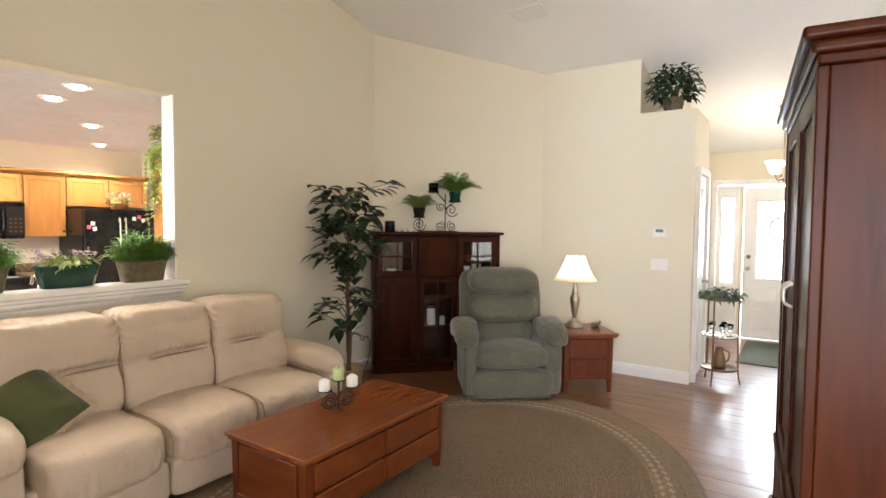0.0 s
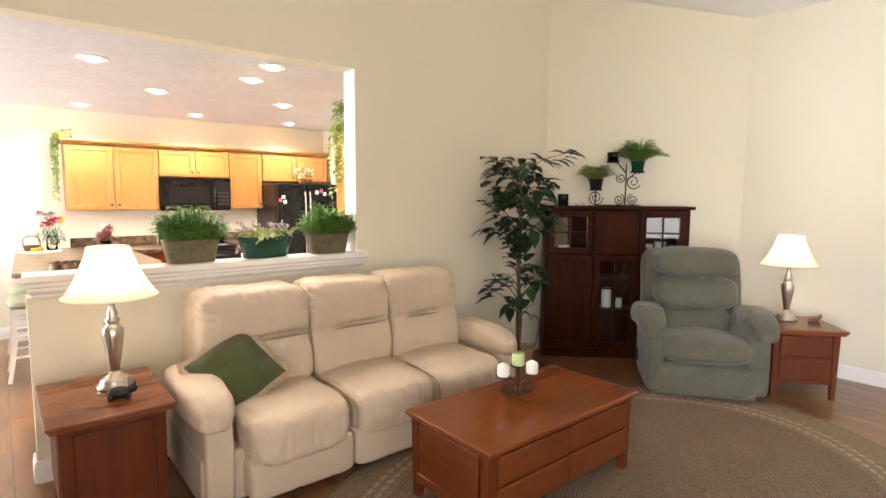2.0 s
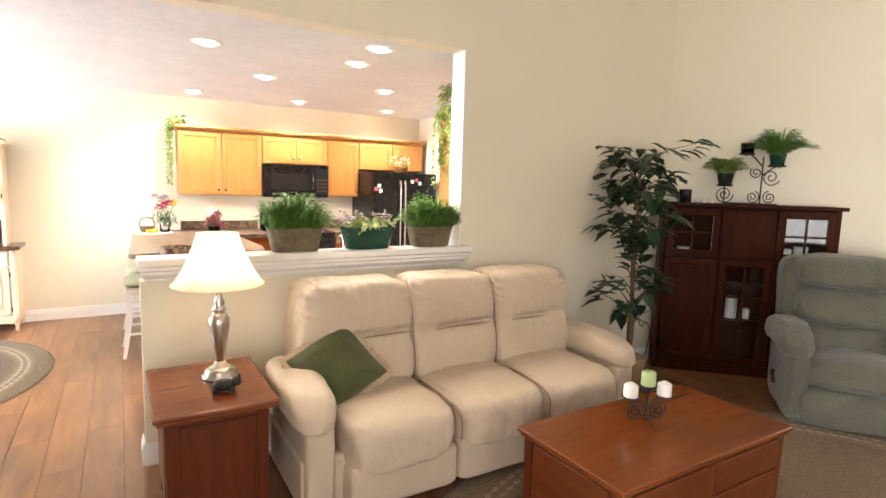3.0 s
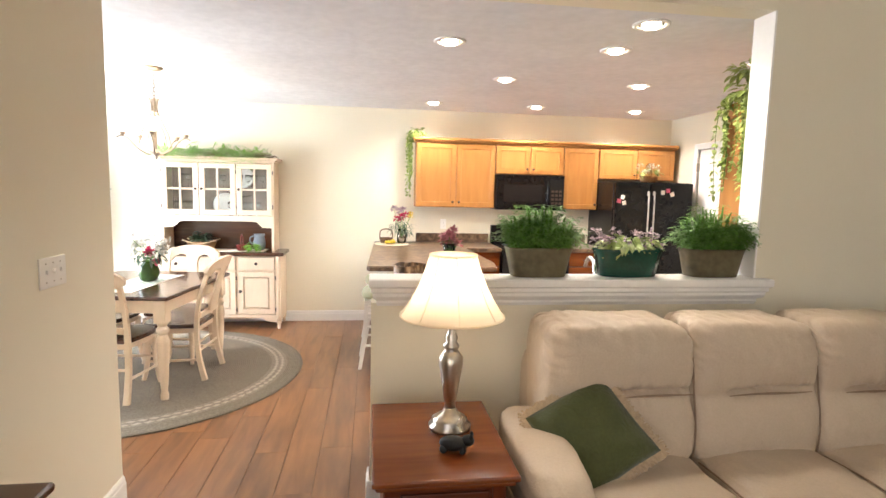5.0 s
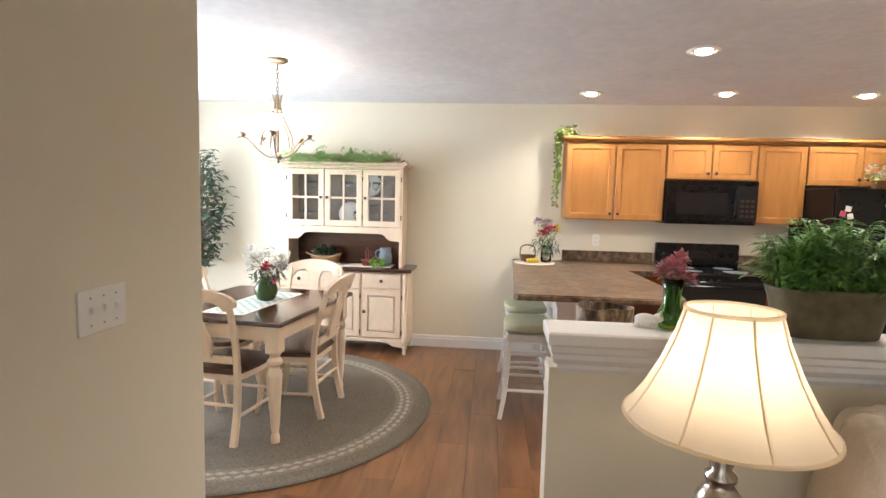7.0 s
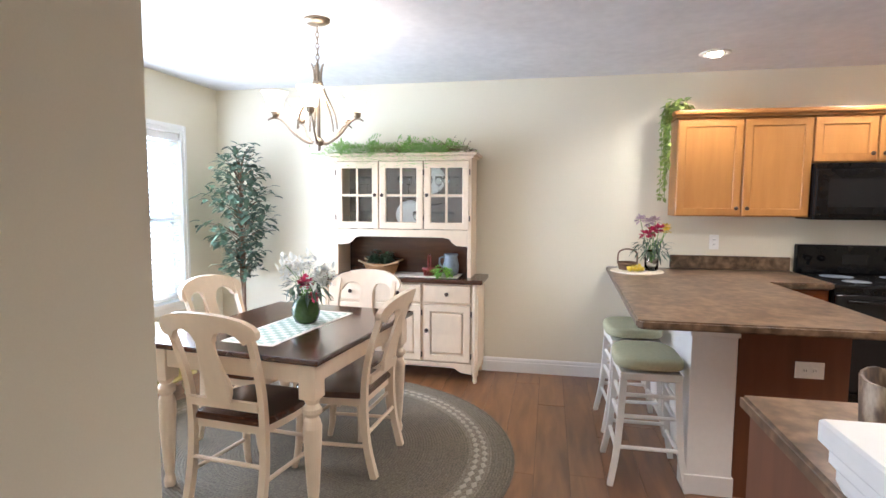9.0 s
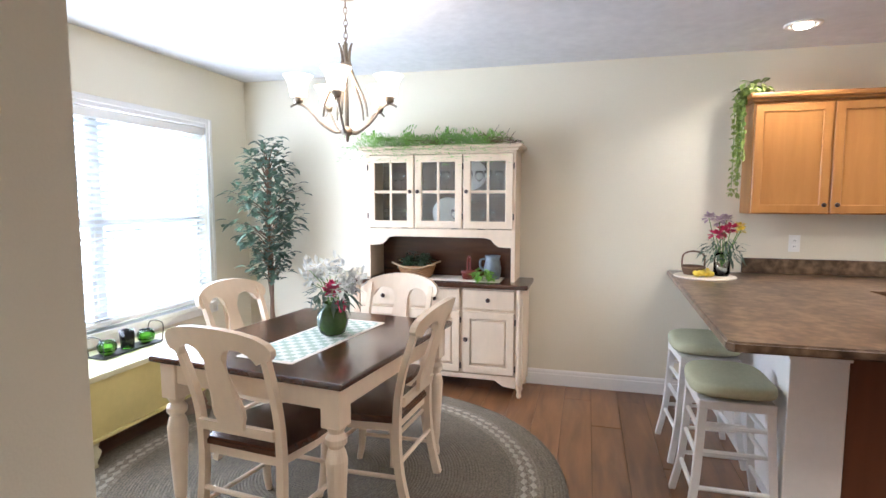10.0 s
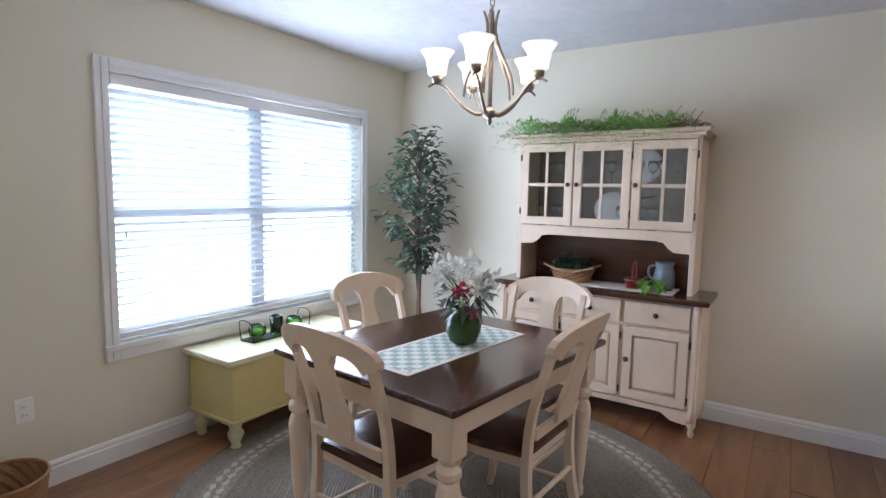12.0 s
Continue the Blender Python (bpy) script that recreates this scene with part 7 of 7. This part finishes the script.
def microwave():
    c = thing("microwave", CABM @ pose(1.385, 0, 1.33), "black over-range microwave oven", "microwave")
    w, h, d = 0.79, 0.395, 0.31
    part("body", B(0, w, 0.002, d - 0.03, 0, h, r=0.004), BLACKA, c)
    part("door", B(0.18, w - 0.003, d - 0.03, d, 0.035, h - 0.04, r=0.006), BLACKA, c)
    part("window", B(0.26, w - 0.08, d - 0.002, d + 0.002, 0.09, h - 0.11, r=0.001), BLACKG, c, "dark glass window")
    part("control_panel", B(0.004, 0.174, d - 0.03, d, 0.035, h - 0.04, r=0.004), BLACKG, c)
    for i in range(4):
        for j in range(3):
            part("button", B(0.03 + j * 0.045, 0.06 + j * 0.045, d, d + 0.002, 0.07 + i * 0.045, 0.095 + i * 0.045), KNOBM, c)
    bm = bmesh.new()
    tube(bm, curve([(0.205, d, 0.07), (0.205, d + 0.035, 0.09), (0.205, d + 0.035, 0.30), (0.205, d, 0.32)]), 0.009, 8)
    part("handle", bm, BLACKA, c)
    part("vent_grille", B(0.0, w, d - 0.03, d - 0.006, h - 0.036, h - 0.002, r=0.003), BLACKA, c)


microwave()


def fridge():
    c = thing("refrigerator", CABM @ pose(0.06, 0, 0), "glossy black side-by-side refrigerator with steel handles", "refrigerator")
    w, h, d = 0.90, 1.67, 0.66
    part("body", B(0, w, 0.02, d, 0.02, h, r=0.005), BLACKA, c)
    for a, b, hx in ((0.004, 0.50, 0.47), (0.506, w - 0.004, 0.535)):
        dr = part("door", B(a, b, d + 0.004, d + 0.06, 0.06, h - 0.006, r=0.012, segments=3), BLACKA, c)
        bm = bmesh.new()
        tube(bm, curve([(hx, d + 0.06, 0.7), (hx, d + 0.095, 0.73), (hx, d + 0.095, 1.5), (hx, d + 0.06, 1.53)]), 0.008, 8)
        part("handle", bm, STEEL, dr, "long steel handle", True)
    part("kick_grille", B(0.01, w - 0.01, d - 0.02, d + 0.03, 0.0, 0.055, r=0.003), BLACKA, c)
    for x, z, mt in ((0.36, 1.56, WAXW), (0.30, 1.58, PETALP), (0.25, 1.54, WAXW), (0.82, 1.50, WAXW), (0.86, 1.46, PETALP), (0.80, 1.44, WAXW)):
        g = part("fridge_magnet", B(-0.022, 0.022, 0, 0.006, -0.02, 0.024, r=0.002), mt)
        g.matrix_basis = c.matrix_basis @ pose(x, d + 0.0605, z, 0, rnd(-30, 30), 0)
        tagged(g, "small pale magnet on the fridge door", "magnet", "fridge magnets")
    f = basket(c.matrix_basis @ pose(0.42, 0.5, h), 0.10, 0.07, 0.07, WICKER, "wicker basket of cream flowers on the fridge")
    bm, g = bmesh.new(), bmesh.new()
    for _ in range(16):
        ball_flower(bm, (rnd(-0.15, 0.15), rnd(-0.06, 0.06), rnd(0.10, 0.2)), 0.03, 12)
    leafy(g, (0, 0, 0.12), (0.16, 0.07, 0.05), 70, 0.06, 0.025)
    part("blossoms", bm, PETALW, f, "cream blossoms")
    part("leaves", g, LEAFIVY, f)


random.seed(61)
fridge()


def kitchen_range():
    c = thing("range", CABM @ pose(1.41, 0, 0), "black electric range with back panel", "range")
    w = 0.76
    part("body", B(0.003, w - 0.003, 0.02, 0.62, 0.05, 0.90, r=0.004), BLACKA, c)
    part("cooktop", B(0, w, 0.02, 0.645, 0.90, 0.925, r=0.006), BLACKG, c)
    part("back_panel", B(0, w, 0.01, 0.075, 0.925, 1.14, r=0.010), BLACKA, c)
    part("display", B(0.30, 0.46, 0.075, 0.078, 1.0, 1.07), BLACKG, c)
    part("oven_door", B(0.006, w - 0.006, 0.62, 0.65, 0.22, 0.86, r=0.008), BLACKG, c)
    part("drawer", B(0.006, w - 0.006, 0.62, 0.645, 0.06, 0.21, r=0.006), BLACKA, c)
    bm = bmesh.new()
    tube(bm, [(0.06, 0.68, 0.82), (w - 0.06, 0.68, 0.82)], 0.011, 8)
    part("handle", bm, BLACKA, c)
    for x in (0.07, 0.16, 0.60, 0.69):
        part("knob", L([(0, 0), (0.022, 0), (0.02, 0.02), (0, 0.022)], 16, pose(x, 0.075, 1.04, -90)), BLACKA, c, smooth=True)
    for x, y, r in ((0.2, 0.22, 0.075), (0.56, 0.22, 0.095), (0.2, 0.48, 0.095), (0.56, 0.48, 0.075)):
        part("burner_ring", L([(r, 0.9255), (r + 0.006, 0.926), (r + 0.006, 0.9262), (r, 0.9262)], 28, pose(x, y, 0)), STONE, c)


kitchen_range()


def base_cabinet(m, w, d, doors, label):
    c = thing("base_cabinet", m, label, "cabinet", "kitchen base cabinets")
    part("body", B(0.001, w - 0.001, 0.004, d - 0.02, 0.10, 0.885), PANELW, c)
    part("kick", B(0.001, w - 0.001, 0.02, d - 0.07, 0.0, 0.10), PANELW, c)
    step = w / doors
    for k in range(doors):
        a, b = k * step + 0.008, (k + 1) * step - 0.008
        dr = part("drawer", B(a, b, d - 0.02, d, 0.73, 0.875, r=0.004), CHERRY, c)
        bm = bmesh.new()
        tube(bm, curve([((a + b) / 2 - 0.045, d, 0.80), ((a + b) / 2 - 0.03, d + 0.02, 0.80), ((a + b) / 2 + 0.03, d + 0.02, 0.80), ((a + b) / 2 + 0.045, d, 0.80)]), 0.005, 6)
        part("handle", bm, KNOBM, dr, "dark pull", True)
        d2 = part("door", shaker_door(bmesh.new(), a, b, 0.11, 0.715, d - 0.02), CHERRY, c)
        door_panel(d2, a, b, 0.11, 0.715, d - 0.02, CHERRY)


base_cabinet(CABM @ pose(2.175, 0, 0), 0.42, 0.60, 1, "cherry base cabinet beside the range")
base_cabinet(CABM @ pose(0.985, 0, 0), 0.42, 0.60, 1, "cherry base cabinet between fridge and range")


def worktop(name, outlines, label):
    w = thing(name, pose(0, 0, 0), label, "countertop")
    for o in outlines:
        bm = bmesh.new()
        extrude_outline(bm, o, 0.04, pose(0, 0, 0.89))
        edges = [e for e in bm.edges if abs(e.verts[0].co.z - e.verts[1].co.z) < 1e-4]
        bmesh.ops.bevel(bm, geom=edges, offset=0.008, segments=3, affect="EDGES")
        part("top", bm, COUNTER, w)
    return w


def rect(x0, x1, y0, y1):
    return [(x0, y0), (x1, y0), (x1, y1), (x0, y1)]


_w = worktop("countertop", [[(-7.118, 0.27), (-5.085, 0.20), (-5.06, 0.225), (-5.06, 1.24), (-5.30, 1.27), (-6.45, 1.22), (-6.46, 1.62), (-7.118, 1.62)]], "brown mottled laminate peninsula worktop")
part("backsplash", B(-7.118, -7.098, 0.75, 1.61, 0.931, 1.035, r=0.004), COUNTER, _w)
_w = worktop("countertop", [rect(-7.118, -6.46, 2.395, 2.82)], "brown mottled laminate worktop beside the fridge")
part("backsplash", B(-7.118, -7.098, 2.40, 2.81, 0.931, 1.035, r=0.004), COUNTER, _w)
worktop("countertop", [rect(-4.16, -3.525, 0.33, 2.19)], "brown mottled laminate sink worktop behind the half wall")


def peninsula():
    p = thing("peninsula", pose(0, 0, 0), "brown panelled peninsula with a white corner post", "peninsula")
    part("end_panel", B(-5.40, -5.38, 0.72, 1.20, 0.0, 0.889), PANELW, p, "red-brown wood end panel")
    part("carcass", B(-7.115, -5.401, 0.60, 1.18, 0.0, 0.889), PANELW, p)
    part("bar_panel", B(-7.115, -5.52, 0.565, 0.599, 0.0, 0.889), TRIM, p, "white painted bar front")
    bm = B(-5.50, -5.37, 0.505, 0.715, 0.0, 0.889, r=0.004)
    part("post", bm, TRIM, p, "white square post")
    bm = B(-5.508, -5.362, 0.497, 0.723, 0.80, 0.83, r=0.004)
    box(bm, -5.516, -5.354, 0.489, 0.731, 0.83, 0.862, r=0.006)
    box(bm, -5.526, -5.344, 0.479, 0.741, 0.862, 0.8885, r=0.006)
    part("capital", bm, TRIM, p, "white moulded capital")
    bm = B(-5.508, -5.362, 0.497, 0.723, 0.0, 0.10, r=0.004)
    part("post_base", bm, TRIM, p)
    wall_plate(pose(-5.38, 1.03, 0.66, 0, 0, 90), 0.125, 0.08, "outlet", "white double outlet on the peninsula panel")
    s = thing("sink_cabinet", pose(0, 0, 0), "red-brown base cabinet under the sink worktop", "cabinet")
    part("body", B(-4.12, -3.525, 0.36, 2.18, 0.0, 0.889), PANELW, s)
    part("end_panel", B(-4.125, -3.525, 0.345, 0.359, 0.0, 0.889, r=0.002), PANELW, s)


peninsula()


def bar_stool():
    s = thing("bar_stool", pose(0, 0, 0), "white wooden bar stool with a pale green saddle cushion", "bar stool", "stools at the peninsula")
    part("seat_frame", B(-0.17, 0.17, -0.15, 0.15, 0.55, 0.59, r=0.006), WHITEP, s)

    def saddle(q, h):
        q.z += 0.018 * (q.x / h.x) ** 2
        return q

    part("cushion", cushion(bmesh.new(), -0.205, 0.205, -0.17, 0.17, 0.585, 0.665, 3.6, 14, 0.004, 2, saddle), SEATPAD, s, "pale green suede cushion", True)
    for sx in (-1, 1):
        for sy in (-1, 1):
            bm = bmesh.new()
            tube(bm, curve([(sx * 0.19, sy * 0.185, 0), (sx * 0.165, sy * 0.15, 0.22), (sx * 0.15, sy * 0.13, 0.56)], 5), lambda u: 0.020 + 0.004 * u, 4)
            part("leg", bm, WHITEP, s)
    for sy in (-1, 1):
        for z, k in ((0.17, 0.170), (0.33, 0.158), (0.44, 0.152)):
            bm = bmesh.new()
            tube(bm, [(-k, sy * (k - 0.018), z), (k, sy * (k - 0.018), z)], 0.011, 8)
            part("rung", bm, WHITEP, s)
            bm = bmesh.new()
            tube(bm, [(sy * k, -(k - 0.018), z + 0.03), (sy * k, (k - 0.018), z + 0.03)], 0.011, 8)
            part("rung", bm, WHITEP, s)
    return s


_stool = bar_stool()
_stool.matrix_basis = pose(-5.56, 0.33, 0, 0, 0, 0)
copy_thing(_stool, pose(-6.22, 0.35, 0, 0, 0, 3))


def fruit_dish():
    random.seed(71)
    d = thing("placemat", pose(-6.82, 0.46, 0.93), "round cream woven mat on the peninsula", "placemat")
    part("mat", L([(0, 0), (0.19, 0), (0.19, 0.006), (0, 0.006)], 32), CREAMW, d)
    b = basket(pose(-6.88, 0.40, 0.936), 0.09, 0.07, 0.05, BARK, "small dark twig basket on the woven mat")
    for k in range(4):
        bn = thing("banana", pose(-6.76, 0.40 + k * 0.027, 0.940 + 0.004 * (k % 2), 0, 0, 90), "ripe yellow banana on the woven mat", "banana", "bananas")
        bm = bmesh.new()
        tube(bm, curve([(-0.0, -0.09, 0.03), (0, -0.05, 0.018), (0, 0.0, 0.014), (0, 0.05, 0.018), (0, 0.09, 0.036)]), lambda u: 0.004 + 0.014 * math.sin(max(0.02, min(0.98, u)) * math.pi) ** 0.5, 8)
        part("peel", bm, PETALY, bn, smooth=True)
    v = thing("flower_vase", pose(-6.86, 0.57, 0.936), "glass jar with red, yellow and white flowers", "vase")
    part("jar", L([(0, 0), (0.045, 0), (0.05, 0.02), (0.05, 0.12), (0.04, 0.14), (0.042, 0.155), (0.037, 0.155), (0.045, 0.115), (0.045, 0.012), (0, 0.008)], 20), CLEARG, v, smooth=True)
    st, r, y, w, g = (bmesh.new() for _ in range(5))
    for bm, cs, rad in ((r, ((0, 0, 0.29), (0.03, -0.05, 0.27), (-0.02, 0.05, 0.31)), 0.05), (y, ((0.0, 0.10, 0.33), (0.05, 0.09, 0.30)), 0.035), (w, ((0, -0.09, 0.38), (0.02, -0.03, 0.36), (-0.02, 0.02, 0.37)), 0.045)):
        for c in cs:
            ball_flower(bm, c, rad, 36)
            tube(st, [(0, 0, 0.05), (c[0] * 0.4, c[1] * 0.4, 0.16), c], 0.0025, 5)
    leafy(g, (0, 0, 0.17), (0.09, 0.11, 0.09), 120, 0.07, 0.016)
    part("stem", st, LEAF, v)
    part("red_blossoms", r, PETALR, v, "red blossoms")
    part("yellow_blossoms", y, PETALY, v, "yellow blossoms")
    part("white_blossoms", w, PETALL, v, "pale blossoms")
    part("leaves", g, LEAFV, v)


fruit_dish()
wall_plate(pose(-7.12, 1.07, 1.14, 0, 0, 90), 0.07, 0.115, "outlet", "ivory wall outlet over the worktop")


def carved_bowl():
    b = thing("carved_bowl", pose(-3.635, 0.445, 0.93) @ Matrix.Diagonal((0.8, 0.66, 1.8, 1)), "carved mottled wooden trough on the sink worktop", "bowl")
    bm = bmesh.new()
    lathe(bm, [(0.03, 0), (0.075, 0.02), (0.095, 0.07), (0.1, 0.12), (0.092, 0.12), (0.08, 0.06), (0.02, 0.03)], 28, Matrix.Diagonal((1.0, 1.5, 1, 1)))
    for v in bm.verts:
        v.co += v.co.normalized() * 0.006 * noise.noise(v.co * 22)
    part("shell", bm, CARVED, b, smooth=True)
    k = thing("faucet", pose(-3.66, 1.45, 0.93), "chrome gooseneck kitchen faucet", "faucet")
    bm = bmesh.new()
    tube(bm, curve([(0, 0, 0), (0, 0, 0.16), (-0.03, 0, 0.23), (-0.10, 0, 0.24), (-0.14, 0, 0.19)]), 0.011, 10)
    part("spout", bm, CHROME, k, smooth=True)
    part("base", L([(0, 0), (0.03, 0), (0.03, 0.012), (0.014, 0.03)], 18), CHROME, k, smooth=True)


carved_bowl()


def hanging_ivy(m, strands, drop, label, seed, spread=0.14, heap=0.05, size=1.0):
    random.seed(seed)
    p = thing("ivy", m, label, "ivy")
    st, lv = bmesh.new(), bmesh.new()
    leafy(lv, (0, 0, heap), (spread, 0.09, heap), int(60 + 900 * (heap - 0.05)), 0.06, 0.042)
    for k in range(strands):
        x, y = rnd(-spread, spread), rnd(0.0, 0.06)
        L0 = drop * rnd(0.5, 1.0)
        pts = curve([(x * 0.3, -0.05, 0.04), (x * 0.7, y, 0.05), (x, y + 0.05, -0.04), (x + rnd(-0.03, 0.03), y + 0.05, -L0 * 0.5), (x + rnd(-0.04, 0.04), y + 0.05, -L0)], 7)
        tube(st, pts, 0.0022, 4)
        for q in pts[5:]:
            for _ in range(3):
                leaf(lv, q, (rnd(-1, 1), rnd(-0.3, 1), rnd(-1, 0.2)), size * rnd(0.03, 0.055), size * rnd(0.025, 0.04), 0.3)
    part("vines", st, LEAF, p)
    part("leaves", lv, LEAFIVY, p)


# over the end of the maple cabinets, and on the pantry-side cabinet
hanging_ivy(pose(-6.96, 0.735, 2.115, 0, 0, 180), 8, 0.66, "trailing artificial ivy over the cabinet end", 81, 0.07, 0.05, 0.72)
_rc = pose(-3.522, 2.265, 0, 0, 0, 90)
wall_cabinet(_rc, 0.88, 1.345, 2.06, 0.31, 2, "maple wall cabinet at the end of the pass-through")
hanging_ivy(pose(-3.715, 2.312, 2.068, 0, 0, 180), 9, 0.56, "long trailing ivy over the end of the maple cabinet", 83, 0.095, 0.12, 0.75)


# ---- recessed lights ----
def can_light():
    c = thing("recessed_light", pose(0, 0, 0), "lit recessed ceiling light with white trim ring", "recessed light", "kitchen recessed lights")
    part("trim_ring", L([(0.068, 0.0), (0.098, 0.0), (0.098, -0.006), (0.09, -0.010), (0.072, -0.008), (0.066, -0.002)], 28), TRIM, c, "", True)
    part("lens", L([(0.0, -0.026), (0.022, -0.025), (0.04, -0.020), (0.049, -0.010), (0.05, -0.001), (0, -0.001)], 24), CANLENS, c, "glowing bulb face", True)
    part("baffle", L([(0.051, -0.001), (0.067, -0.001), (0.067, -0.0025), (0.051, -0.0025)], 24), STEEL, c, "dull metal baffle")
    return c


_can = can_light()
_can.matrix_basis = pose(-4.25, 0.70, 2.44)
CANS = [(-4.25, 0.70), (-4.23, 1.76), (-5.25, 1.30), (-3.70, 1.71), (-6.55, 1.97), (-6.58, 3.10), (-6.58, 0.87), (-4.32, 2.84), (-5.25, 2.45)]
for _x, _y in CANS[1:]:
    copy_thing(_can, pose(_x, _y, 2.44))
for _x, _y in CANS:
    lamp("can_beam", "SPOT", pose(_x, _y, 2.395), 44 if _x > -4.5 else 80 if _x > -6 else 72, (1.0, 0.90, 0.74), radius=0.08)
for _o in [o for o in scene.objects if o.type == "LIGHT" and o.data.type == "SPOT"]:
    _o.data.spot_size, _o.data.spot_blend = radians(150), 0.6


# ---- floor planks, laid along x ----
def lay_planks():
    random.seed(77)
    w, length = 0.185, 1.45
    meshes = {}
    rest = bmesh.new()

    def plank_mesh(n):
        if n not in meshes:
            bm = B(0, n, 0.0012, w - 0.0012, -0.006, 0.0, r=0.0012, segments=1)
            me = bpy.data.meshes.new("plank")
            bm.to_mesh(me)
            bm.free()
            me.materials.append(PLANK)
            meshes[n] = me
        return meshes[n]

    rows = int((8.45 + 3.2) / w) + 1
    count = 0
    for k in range(rows):
        y = -3.2 + k * w
        x0, x1 = (-7.12, 3.3) if y < 3.8 else ((-3.4, 3.3) if y < 5.6 else (-0.9, 1.35))
        if y < -1.15:
            x1 = -3.45
        if y + w > 8.46:
            break
        x = x0 - rnd(0, length)
        while x < x1:
            a, b = max(x, x0), min(x + length - 0.002, x1)
            n = round(b - a, 2)
            if n > 0.05:
                ob = new("plank", plank_mesh(n))
                ob.parent = FLOOR
                ob.location = (a, y, 0)
                count += 1
            x += length


lay_planks()
